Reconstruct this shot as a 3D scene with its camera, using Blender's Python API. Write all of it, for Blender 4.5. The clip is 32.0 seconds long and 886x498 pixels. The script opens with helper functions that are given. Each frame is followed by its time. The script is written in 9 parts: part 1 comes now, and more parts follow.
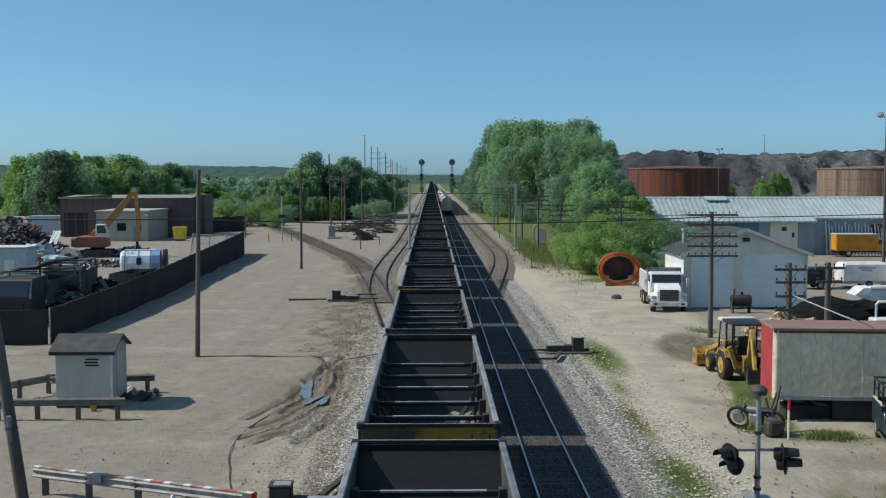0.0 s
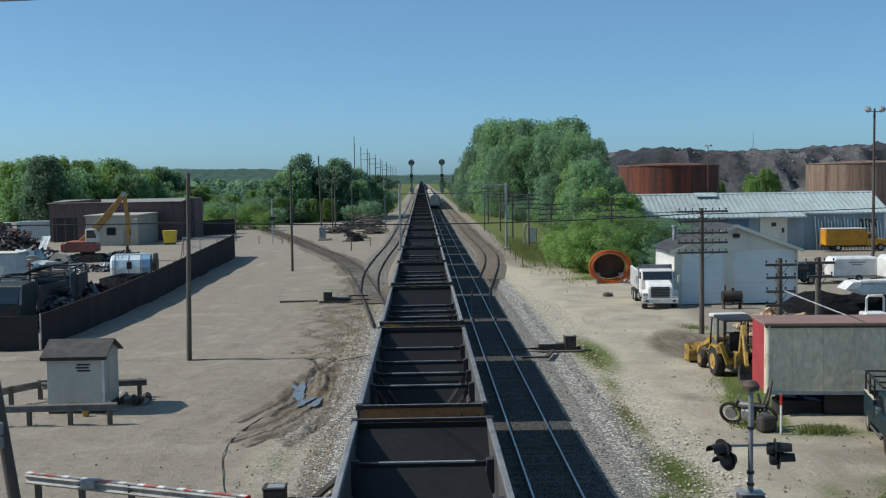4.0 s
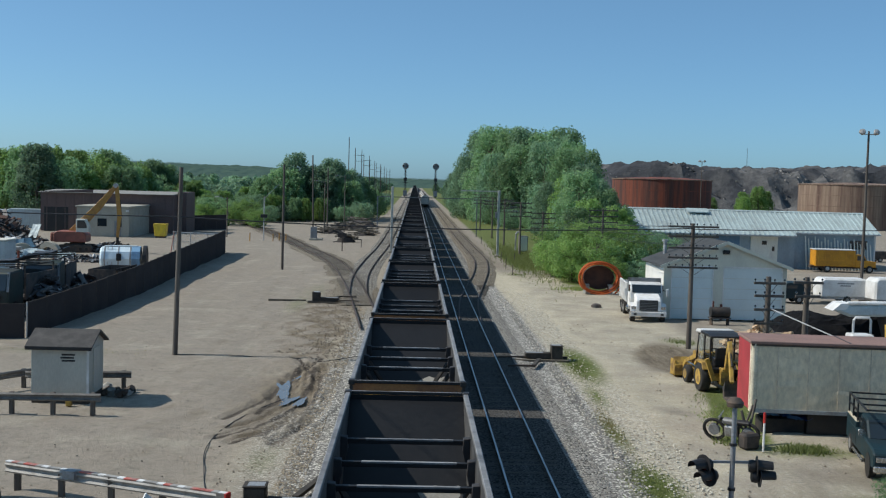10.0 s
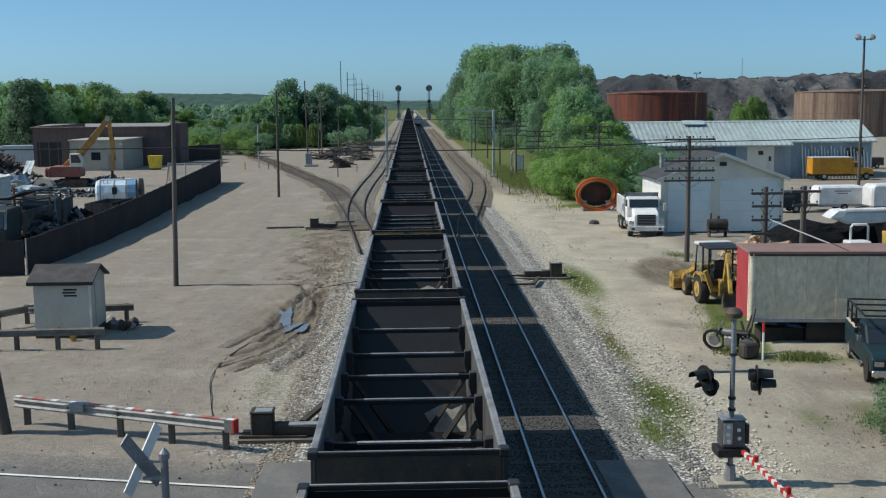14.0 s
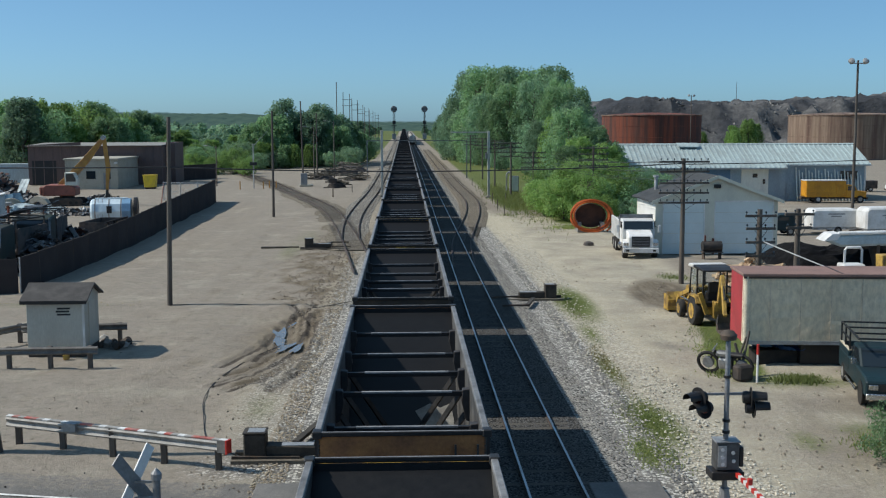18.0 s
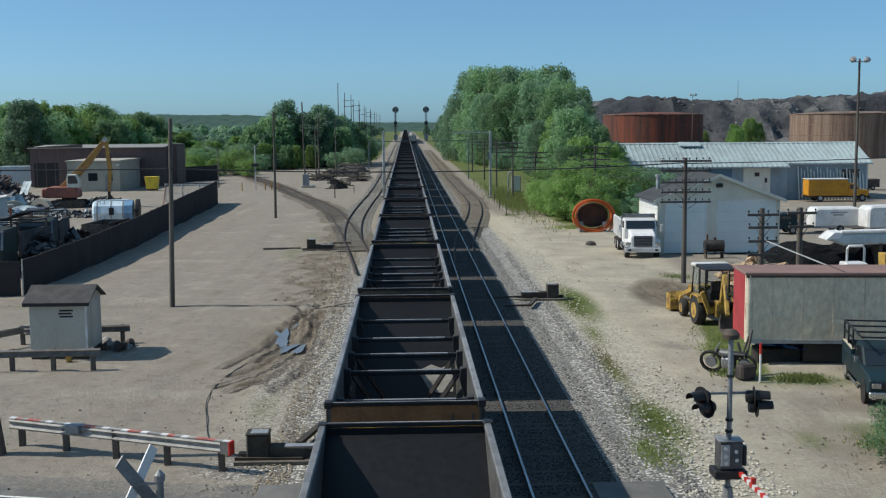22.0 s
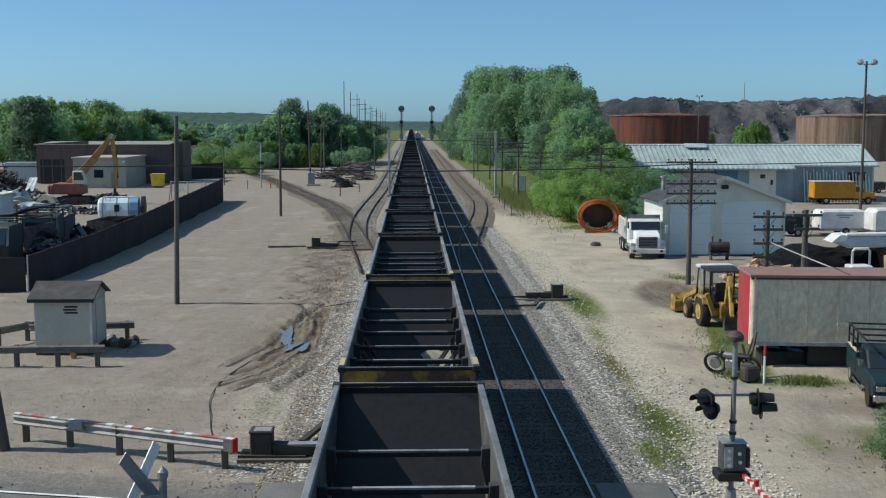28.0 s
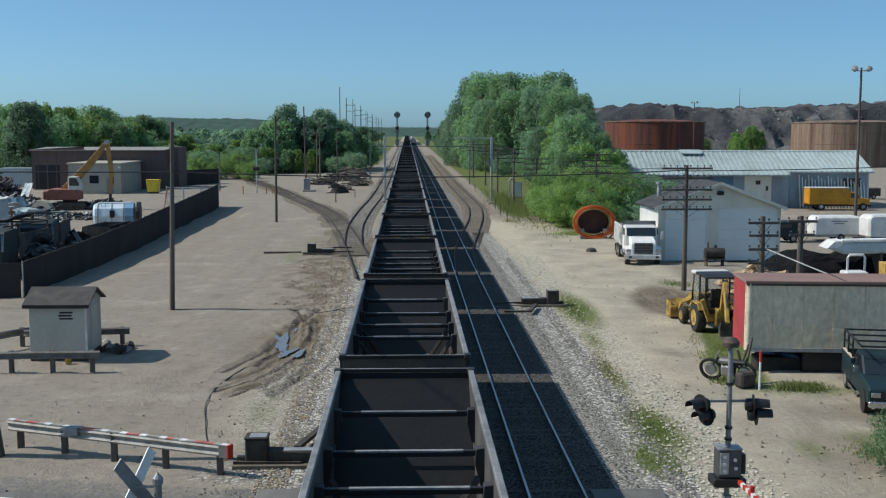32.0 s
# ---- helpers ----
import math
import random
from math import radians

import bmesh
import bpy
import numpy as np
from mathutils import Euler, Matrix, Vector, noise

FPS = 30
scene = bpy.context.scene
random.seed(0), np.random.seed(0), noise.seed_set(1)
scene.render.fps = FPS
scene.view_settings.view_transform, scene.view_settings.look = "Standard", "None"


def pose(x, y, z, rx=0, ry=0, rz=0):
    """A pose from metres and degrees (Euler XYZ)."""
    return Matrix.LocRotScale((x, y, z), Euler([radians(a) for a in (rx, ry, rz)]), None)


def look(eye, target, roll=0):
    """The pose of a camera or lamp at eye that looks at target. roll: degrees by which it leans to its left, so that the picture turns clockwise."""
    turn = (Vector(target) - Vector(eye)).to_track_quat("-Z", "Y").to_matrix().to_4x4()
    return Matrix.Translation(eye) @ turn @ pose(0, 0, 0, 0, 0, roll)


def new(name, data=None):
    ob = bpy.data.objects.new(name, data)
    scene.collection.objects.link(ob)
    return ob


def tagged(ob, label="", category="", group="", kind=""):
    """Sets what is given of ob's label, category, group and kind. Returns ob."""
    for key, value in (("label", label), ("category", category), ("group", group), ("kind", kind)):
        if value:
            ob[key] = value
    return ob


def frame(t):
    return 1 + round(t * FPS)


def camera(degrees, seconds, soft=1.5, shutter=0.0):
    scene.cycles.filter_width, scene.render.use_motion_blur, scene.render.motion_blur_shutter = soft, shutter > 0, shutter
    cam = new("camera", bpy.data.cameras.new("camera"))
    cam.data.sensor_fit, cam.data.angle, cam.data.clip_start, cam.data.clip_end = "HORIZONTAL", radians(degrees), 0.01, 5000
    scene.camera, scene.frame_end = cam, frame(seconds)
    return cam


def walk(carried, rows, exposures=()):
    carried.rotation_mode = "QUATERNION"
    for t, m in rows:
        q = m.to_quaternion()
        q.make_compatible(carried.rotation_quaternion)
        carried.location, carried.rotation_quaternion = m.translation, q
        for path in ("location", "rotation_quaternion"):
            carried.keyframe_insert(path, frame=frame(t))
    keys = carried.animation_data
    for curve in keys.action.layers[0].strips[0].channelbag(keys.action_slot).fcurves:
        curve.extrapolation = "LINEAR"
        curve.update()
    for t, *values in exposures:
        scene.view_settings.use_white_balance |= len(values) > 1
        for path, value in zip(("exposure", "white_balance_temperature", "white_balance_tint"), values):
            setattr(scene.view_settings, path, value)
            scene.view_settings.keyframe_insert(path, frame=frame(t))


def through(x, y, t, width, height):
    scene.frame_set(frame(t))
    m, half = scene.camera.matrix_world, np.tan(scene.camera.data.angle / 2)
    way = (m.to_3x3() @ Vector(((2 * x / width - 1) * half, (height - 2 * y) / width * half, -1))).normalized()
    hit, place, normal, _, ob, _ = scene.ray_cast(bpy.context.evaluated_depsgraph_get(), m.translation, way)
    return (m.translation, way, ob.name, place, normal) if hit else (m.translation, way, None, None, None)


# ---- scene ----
cam = camera(44.0, 32.0, soft=1.2)
EYE = (0.0, 0.0, 9.9)
# seconds and the camera's turn in degrees: it stays in one place on the overpass
TURNS = [
    (0.0, 86.23, 0.10, -0.60),
    (0.5, 86.36, 0.35, -0.62),
    (1.0, 86.39, 0.57, -0.71),
    (1.5, 86.33, 0.70, -0.63),
    (2.0, 86.11, 0.97, -0.74),
    (2.5, 86.28, 0.92, -0.89),
    (3.0, 86.31, 0.82, -1.05),
    (3.5, 86.35, 0.78, -1.16),
    (5.5, 85.57, 1.27, -0.98),
    (6.0, 85.73, 1.81, -1.67),
    (6.5, 83.67, 2.31, -2.29),
    (7.0, 84.52, 3.10, -2.85),
    (7.5, 84.75, 2.85, -3.25),
    (8.0, 85.55, 2.01, -3.03),
    (8.5, 86.19, 0.70, -2.65),
    (9.0, 85.77, -0.21, -1.70),
    (9.5, 86.78, -1.61, -1.30),
    (10.0, 86.48, -1.53, -1.46),
    (10.5, 86.57, -1.84, -1.56),
    (11.0, 86.85, -1.81, -2.98),
    (11.5, 86.62, -2.07, -2.97),
    (12.0, 85.95, -1.74, -2.85),
    (12.5, 83.27, 0.09, -2.15),
    (13.0, 81.69, 0.82, -1.56),
    (13.5, 81.53, 0.87, -1.53),
    (14.0, 82.40, 0.51, -1.79),
    (14.5, 82.60, 0.47, -1.85),
    (16.5, 82.92, 0.73, -1.87),
    (17.0, 83.31, 0.47, -2.08),
    (17.5, 83.17, 0.50, -2.02),
    (18.0, 83.48, 0.17, -2.03),
    (18.5, 83.59, -0.00, -2.00),
    (19.0, 83.40, -0.11, -1.88),
    (19.5, 83.45, 0.09, -1.84),
    (20.0, 83.61, -0.05, -2.72),
    (20.5, 83.63, 0.24, -2.47),
    (21.0, 83.43, 0.20, -2.40),
    (21.5, 83.62, 0.41, -2.83),
    (22.0, 83.50, 0.44, -1.95),
    (22.5, 83.29, 0.32, -2.17),
    (23.0, 83.14, 0.26, -2.15),
    (23.5, 83.60, 0.04, -2.29),
    (24.0, 83.41, 0.38, -1.91),
    (24.5, 83.44, 0.42, -1.98),
    (25.0, 83.06, 0.25, -1.85),
    (25.5, 83.47, 0.23, -1.92),
    (27.5, 83.47, -0.10, -1.72),
    (28.0, 83.47, -0.00, -1.65),
    (28.5, 83.47, -0.08, -1.63),
    (29.0, 83.65, -0.18, -1.53),
    (29.5, 83.74, -0.24, -1.60),
    (30.0, 83.80, -0.22, -1.59),
    (30.5, 83.58, -0.22, -1.44),
    (31.0, 83.57, -0.18, -1.57),
    (31.5, 83.78, -0.12, -1.70),
    (32.0, 83.78, -0.05, -1.87),
]
walk(cam, [(t, pose(*EYE, rx, ry, rz)) for t, rx, ry, rz in TURNS])

# ---- light ----
SUN_EL, SUN_AZ = 43.6, 273.0
world = bpy.data.worlds.new("world")
scene.world = world
world.use_nodes = True
wn = world.node_tree.nodes
sky = wn.new("ShaderNodeTexSky")
sky.sky_type, sky.sun_disc = "NISHITA", False
sky.sun_elevation, sky.sun_rotation = radians(SUN_EL), radians(SUN_AZ)
sky.air_density, sky.dust_density, sky.ozone_density, sky.altitude = 0.55, 0.9, 5.0, 0
wn["Background"].inputs["Strength"].default_value = 0.15
cool = wn.new("ShaderNodeMix")
cool.data_type, cool.blend_type = "RGBA", "MULTIPLY"
cool.inputs[0].default_value, cool.inputs[7].default_value = 1.0, (0.715, 0.955, 0.945, 1)
world.node_tree.links.new(sky.outputs["Color"], cool.inputs[6])
world.node_tree.links.new(cool.outputs[2], wn["Background"].inputs["Color"])
haze = wn.new("ShaderNodeBackground")
haze.inputs["Color"].default_value, haze.inputs["Strength"].default_value = (0.195, 0.365, 0.53, 1), 1.0
both = wn.new("ShaderNodeMixShader")
both.inputs[0].default_value = 0.30
world.node_tree.links.new(wn["Background"].outputs[0], both.inputs[1])
world.node_tree.links.new(haze.outputs[0], both.inputs[2])
world.node_tree.links.new(both.outputs[0], wn["World Output"].inputs["Surface"])
sun = new("sun", bpy.data.lights.new("sun", "SUN"))
sun.data.energy, sun.data.angle, sun.data.color = 4.0, radians(0.6), (1.0, 0.95, 0.865)
sun_way = Vector((math.sin(radians(SUN_AZ)) * math.cos(radians(SUN_EL)), math.cos(radians(SUN_AZ)) * math.cos(radians(SUN_EL)), math.sin(radians(SUN_EL))))
sun.matrix_basis = look(sun_way * 50, (0, 0, 0))
scene.view_settings.exposure = 0.0


# ---- materials ----
def nodes_of(name):
    m = bpy.data.materials.new(name)
    m.use_nodes = True
    return m, m.node_tree.nodes, m.node_tree.links, m.node_tree.nodes["Principled BSDF"]


def noise_node(n, l, vec, scale, detail=4.0, rough=0.55):
    a = n.new("ShaderNodeTexNoise")
    a.inputs["Scale"].default_value, a.inputs["Detail"].default_value, a.inputs["Roughness"].default_value = scale, detail, rough
    l.new(vec, a.inputs["Vector"])
    return a.outputs["Fac"]


def ramp_node(n, l, fac, a, b):
    r = n.new("ShaderNodeMapRange")
    r.inputs["From Min"].default_value, r.inputs["From Max"].default_value = a, b
    l.new(fac, r.inputs["Value"])
    return r.outputs["Result"]


def mix_node(n, l, fac, a, b, how="MIX"):
    x = n.new("ShaderNodeMix")
    x.data_type, x.blend_type = "RGBA", how
    for v, i in ((fac, 0), (a, 6), (b, 7)):
        if isinstance(v, tuple):
            x.inputs[i].default_value = (*v, 1) if len(v) == 3 else v
        elif isinstance(v, (int, float)):
            x.inputs[i].default_value = v
        else:
            l.new(v, x.inputs[i])
    return x.outputs[2]


def surface(name, c, c2=None, rough=0.75, metal=0.0, s1=0.8, s2=14.0, lo=0.42, hi=0.65, grain=0.25, bump=0.2, dist=0.02, streak=1.0, rnd=0.12, spec=0.4):
    """A worn surface: two colours in patches, fine grain, relief; streak < 1 draws the patches out upright."""
    m, n, l, p = nodes_of(name)
    tc = n.new("ShaderNodeTexCoord")
    oi = n.new("ShaderNodeObjectInfo")
    mp = n.new("ShaderNodeMapping")
    mp.inputs["Scale"].default_value = (1, 1, streak)
    l.new(tc.outputs["Object"], mp.inputs["Vector"])
    off = n.new("ShaderNodeVectorMath")
    off.operation = "ADD"
    sc = n.new("ShaderNodeMath")
    sc.operation = "MULTIPLY"
    sc.inputs[1].default_value = 37.0
    l.new(oi.outputs["Random"], sc.inputs[0])
    l.new(mp.outputs["Vector"], off.inputs[0])
    l.new(sc.outputs[0], off.inputs[1])
    v = off.outputs[0]
    big = ramp_node(n, l, noise_node(n, l, v, s1, 5.0, 0.6), lo, hi)
    fine = noise_node(n, l, v, s2, 4.0, 0.7)
    col = mix_node(n, l, big, c, c2 or tuple(x * 0.7 for x in c))
    g = ramp_node(n, l, fine, 0.25, 0.75)
    sh = n.new("ShaderNodeMapRange")
    sh.inputs["To Min"].default_value, sh.inputs["To Max"].default_value = 1 - grain, 1 + grain
    l.new(g, sh.inputs["Value"])
    col = mix_node(n, l, 1.0, col, sh.outputs["Result"], "MULTIPLY")
    if rnd:
        rr = n.new("ShaderNodeMapRange")
        rr.inputs["To Min"].default_value, rr.inputs["To Max"].default_value = 1 - rnd, 1 + rnd
        l.new(oi.outputs["Random"], rr.inputs["Value"])
        col = mix_node(n, l, 1.0, col, rr.outputs["Result"], "MULTIPLY")
    l.new(col, p.inputs["Base Color"])
    rg = n.new("ShaderNodeMapRange")
    rg.inputs["To Min"].default_value, rg.inputs["To Max"].default_value = max(rough - 0.12, 0.03), min(rough + 0.12, 1)
    l.new(fine, rg.inputs["Value"])
    l.new(rg.outputs["Result"], p.inputs["Roughness"])
    p.inputs["Metallic"].default_value = metal
    p.inputs["Specular IOR Level"].default_value = spec
    if bump:
        b = n.new("ShaderNodeBump")
        b.inputs["Strength"].default_value, b.inputs["Distance"].default_value = bump, dist
        l.new(fine, b.inputs["Height"])
        l.new(b.outputs["Normal"], p.inputs["Normal"])
    return m


def leaf_material(name, a, b, c, through=0.5):
    """Leaves: three greens, varied clump by clump and tree by tree, letting some light through."""
    m, n, l, p = nodes_of(name)
    geo, oi, tc = n.new("ShaderNodeNewGeometry"), n.new("ShaderNodeObjectInfo"), n.new("ShaderNodeTexCoord")
    col = mix_node(n, l, geo.outputs["Random Per Island"], a, b)
    big = ramp_node(n, l, noise_node(n, l, tc.outputs["Object"], 0.35, 3.0), 0.4, 0.65)
    col = mix_node(n, l, big, col, c)
    rr = n.new("ShaderNodeMapRange")
    rr.inputs["To Min"].default_value, rr.inputs["To Max"].default_value = 0.7, 1.3
    l.new(oi.outputs["Random"], rr.inputs["Value"])
    col = mix_node(n, l, 1.0, col, rr.outputs["Result"], "MULTIPLY")
    l.new(col, p.inputs["Base Color"])
    p.inputs["Roughness"].default_value, p.inputs["Specular IOR Level"].default_value = 0.6, 0.25
    tr = n.new("ShaderNodeBsdfTranslucent")
    l.new(col, tr.inputs["Color"])
    mx = n.new("ShaderNodeMixShader")
    mx.inputs[0].default_value = through
    l.new(p.outputs[0], mx.inputs[1])
    l.new(tr.outputs[0], mx.inputs[2])
    l.new(mx.outputs[0], n["Material Output"].inputs["Surface"])
    return m


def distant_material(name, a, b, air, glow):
    """Tree canopy kilometres off; the lit air before it is painted as a bluish glow."""
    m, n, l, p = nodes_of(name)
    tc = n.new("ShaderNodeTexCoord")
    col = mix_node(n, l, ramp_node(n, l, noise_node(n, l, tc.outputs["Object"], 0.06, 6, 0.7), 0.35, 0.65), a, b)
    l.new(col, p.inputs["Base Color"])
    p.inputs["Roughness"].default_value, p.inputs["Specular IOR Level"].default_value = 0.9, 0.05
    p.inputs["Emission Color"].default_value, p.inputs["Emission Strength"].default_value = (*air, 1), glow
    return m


def ground_material():
    """Dirt, mud, pale stone, grass and asphalt, by the zones laid down in the ground mesh."""
    m, n, l, p = nodes_of("ground_earth")
    tc, at, at2 = n.new("ShaderNodeTexCoord"), n.new("ShaderNodeAttribute"), n.new("ShaderNodeAttribute")
    at.attribute_name, at2.attribute_name = "zone", "zone_more"
    sp, sp2 = n.new("ShaderNodeSeparateColor"), n.new("ShaderNodeSeparateColor")
    l.new(at.outputs["Color"], sp.inputs[0])
    l.new(at2.outputs["Color"], sp2.inputs[0])
    v = tc.outputs["Object"]
    st = n.new("ShaderNodeMapping")
    st.inputs["Scale"].default_value, st.inputs["Rotation"].default_value = (2.6, 0.42, 1), (0, 0, 0.1)
    l.new(v, st.inputs["Vector"])
    tracks = noise_node(n, l, st.outputs["Vector"], 1.0, 6, 0.7)
    n0, n1, n2, n3 = noise_node(n, l, v, 0.08, 5, 0.6), noise_node(n, l, v, 0.7, 6, 0.65), noise_node(n, l, v, 6.0, 6, 0.7), noise_node(n, l, v, 35.0, 3, 0.7)
    dirt = mix_node(n, l, ramp_node(n, l, n1, 0.3, 0.7), (0.335, 0.294, 0.238), (0.236, 0.202, 0.163))
    dirt = mix_node(n, l, ramp_node(n, l, n0, 0.35, 0.65), dirt, (0.288, 0.252, 0.207))
    pale = mix_node(n, l, ramp_node(n, l, n2, 0.4, 0.6), (0.505, 0.452, 0.34), (0.415, 0.37, 0.277))
    mud = mix_node(n, l, ramp_node(n, l, tracks, 0.38, 0.62), (0.128, 0.102, 0.073), (0.225, 0.190, 0.138))
    grass = mix_node(n, l, ramp_node(n, l, n2, 0.3, 0.7), (0.085, 0.125, 0.036), (0.155, 0.165, 0.058))
    grass = mix_node(n, l, ramp_node(n, l, n1, 0.45, 0.7), grass, (0.13, 0.155, 0.045))
    tar = mix_node(n, l, ramp_node(n, l, n1, 0.3, 0.7), (0.15, 0.145, 0.135), (0.20, 0.19, 0.175))
    vo = n.new("ShaderNodeTexVoronoi")
    vo.inputs["Scale"].default_value = 10.5
    l.new(v, vo.inputs["Vector"])
    vs = n.new("ShaderNodeSeparateColor")
    l.new(vo.outputs["Color"], vs.inputs[0])
    grav = mix_node(n, l, ramp_node(n, l, vs.outputs[0], 0.15, 0.95), (0.125, 0.122, 0.116), (0.78, 0.755, 0.68))
    grav = mix_node(n, l, ramp_node(n, l, n1, 0.5, 0.95), grav, (0.30, 0.26, 0.195))
    grav = mix_node(n, l, ramp_node(n, l, vo.outputs["Distance"], 0.38, 0.7), grav, (0.15, 0.142, 0.128))
    pale = mix_node(n, l, ramp_node(n, l, vs.outputs[1], 0.8, 0.9), pale, (0.50, 0.47, 0.38))
    dirt = mix_node(n, l, ramp_node(n, l, noise_node(n, l, v, 2.3, 6, 0.75), 0.50, 0.68), dirt, (0.205, 0.185, 0.145))
    dirt = mix_node(n, l, ramp_node(n, l, noise_node(n, l, v, 0.28, 7, 0.7), 0.54, 0.66), dirt, (0.345, 0.312, 0.250))

    def edge(fac, soft=0.25, by=None):
        s = n.new("ShaderNodeMath")
        s.operation = "ADD"
        l.new(fac, s.inputs[0])
        o = n.new("ShaderNodeMapRange")
        o.inputs["To Min"].default_value, o.inputs["To Max"].default_value = -0.5, 0.5
        l.new(by or n2, o.inputs["Value"])
        l.new(o.outputs["Result"], s.inputs[1])
        return ramp_node(n, l, s.outputs[0], 0.5 - soft, 0.5 + soft)

    col = mix_node(n, l, edge(sp.outputs[2]), dirt, pale)
    col = mix_node(n, l, edge(sp.outputs[1], 0.3, tracks), col, mud)
    wet = mix_node(n, l, ramp_node(n, l, n2, 0.4, 0.65), (0.055, 0.046, 0.038), (0.13, 0.108, 0.085))
    col = mix_node(n, l, edge(sp2.outputs[2], 0.16, tracks), col, wet)
    col = mix_node(n, l, edge(sp2.outputs[1]), col, grav)
    col = mix_node(n, l, edge(sp.outputs[0]), col, grass)
    col = mix_node(n, l, edge(sp2.outputs[0], 0.15), col, tar)
    sh = n.new("ShaderNodeMapRange")
    sh.inputs["From Min"].default_value, sh.inputs["From Max"].default_value = 0.3, 0.7
    sh.inputs["To Min"].default_value, sh.inputs["To Max"].default_value = 0.74, 1.26
    l.new(n3, sh.inputs["Value"])
    col = mix_node(n, l, 1.0, col, sh.outputs["Result"], "MULTIPLY")
    sm = n.new("ShaderNodeMapRange")
    sm.inputs["From Min"].default_value, sm.inputs["From Max"].default_value = 0.3, 0.7
    sm.inputs["To Min"].default_value, sm.inputs["To Max"].default_value = 0.86, 1.14
    l.new(noise_node(n, l, v, 1.4, 8, 0.75), sm.inputs["Value"])
    col = mix_node(n, l, 1.0, col, sm.outputs["Result"], "MULTIPLY")
    l.new(col, p.inputs["Base Color"])
    p.inputs["Roughness"].default_value, p.inputs["Specular IOR Level"].default_value = 0.92, 0.2
    b, b2 = n.new("ShaderNodeBump"), n.new("ShaderNodeBump")
    b.inputs["Strength"].default_value, b.inputs["Distance"].default_value = 0.8, 0.07
    b2.inputs["Strength"].default_value, b2.inputs["Distance"].default_value = 0.5, 0.02
    l.new(n2, b.inputs["Height"])
    l.new(n3, b2.inputs["Height"])
    l.new(b.outputs["Normal"], b2.inputs["Normal"])
    l.new(b2.outputs["Normal"], p.inputs["Normal"])
    return m


def gravel_material(name, a, b, c, scale=14.0):
    """Crushed stone: a cell pattern of single stones with dark joints."""
    m, n, l, p = nodes_of(name)
    tc = n.new("ShaderNodeTexCoord")
    vo = n.new("ShaderNodeTexVoronoi")
    vo.inputs["Scale"].default_value = scale
    l.new(tc.outputs["Object"], vo.inputs["Vector"])
    sp = n.new("ShaderNodeSeparateColor")
    l.new(vo.outputs["Color"], sp.inputs[0])
    col = mix_node(n, l, sp.outputs[0], a, b)
    col = mix_node(n, l, ramp_node(n, l, noise_node(n, l, tc.outputs["Object"], 0.5, 5, 0.65), 0.42, 0.68), col, c)
    d = ramp_node(n, l, vo.outputs["Distance"], 0.35, 0.75)
    col = mix_node(n, l, d, col, tuple(x * 0.35 for x in a))
    l.new(col, p.inputs["Base Color"])
    p.inputs["Roughness"].default_value, p.inputs["Specular IOR Level"].default_value = 0.95, 0.08
    bp = n.new("ShaderNodeBump")
    bp.inputs["Strength"].default_value, bp.inputs["Distance"].default_value, bp.invert = 0.8, 0.05, True
    l.new(vo.outputs["Distance"], bp.inputs["Height"])
    l.new(bp.outputs["Normal"], p.inputs["Normal"])
    return m


def glass_material(name, c, rough=0.08, clear=0.0):
    m, n, l, p = nodes_of(name)
    p.inputs["Base Color"].default_value = (*c, 1)
    p.inputs["Roughness"].default_value, p.inputs["Specular IOR Level"].default_value = rough, 0.8
    p.inputs["Transmission Weight"].default_value, p.inputs["IOR"].default_value = clear, 1.12 if clear else 1.5
    return m


GROUND = ground_material()
BALLAST = gravel_material("ballast_stone", (0.14, 0.135, 0.125), (0.64, 0.61, 0.54), (0.36, 0.33, 0.28), 11.0)
STONE_TAN = surface("tan_stone", (0.46, 0.385, 0.275), (0.27, 0.225, 0.165), s1=3, rnd=0.3)
# bed stone coloured darker than the ballast to paint in the train's shadow
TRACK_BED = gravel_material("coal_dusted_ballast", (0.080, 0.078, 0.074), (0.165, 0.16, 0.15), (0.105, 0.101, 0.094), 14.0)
OLD_BALLAST = gravel_material("old_ballast", (0.24, 0.21, 0.165), (0.38, 0.335, 0.26), (0.25, 0.21, 0.16))
STONE_PALE = surface("pale_limestone", (0.56, 0.52, 0.43), (0.40, 0.37, 0.31), s1=3, rnd=0.3)
STONE = surface("loose_stone", (0.40, 0.385, 0.35), (0.24, 0.23, 0.21), s1=3, rnd=0.3)
RAIL = surface("rail_steel", (0.075, 0.055, 0.045), (0.05, 0.04, 0.034), rough=0.7, s1=2)
RAIL_TOP = surface("rail_polished", (0.50, 0.50, 0.50), (0.38, 0.37, 0.36), rough=0.38, metal=1.0, bump=0.02)
# main-line ties darkened too, for the train's shadow over them
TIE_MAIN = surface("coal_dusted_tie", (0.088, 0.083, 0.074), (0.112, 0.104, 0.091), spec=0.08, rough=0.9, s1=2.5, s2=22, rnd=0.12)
TIE = surface("tie_timber", (0.105, 0.092, 0.072), (0.16, 0.138, 0.108), s1=2.5, s2=22, rnd=0.3)
CAR_BLACK = surface("hopper_black_paint", (0.030, 0.030, 0.033), (0.055, 0.050, 0.048), rough=0.62, s1=0.7, s2=9, bump=0.12)
CAR_BRACE = surface("brace_steel", (0.085, 0.082, 0.08), (0.05, 0.048, 0.046), rough=0.6, s1=2, rnd=0.2)
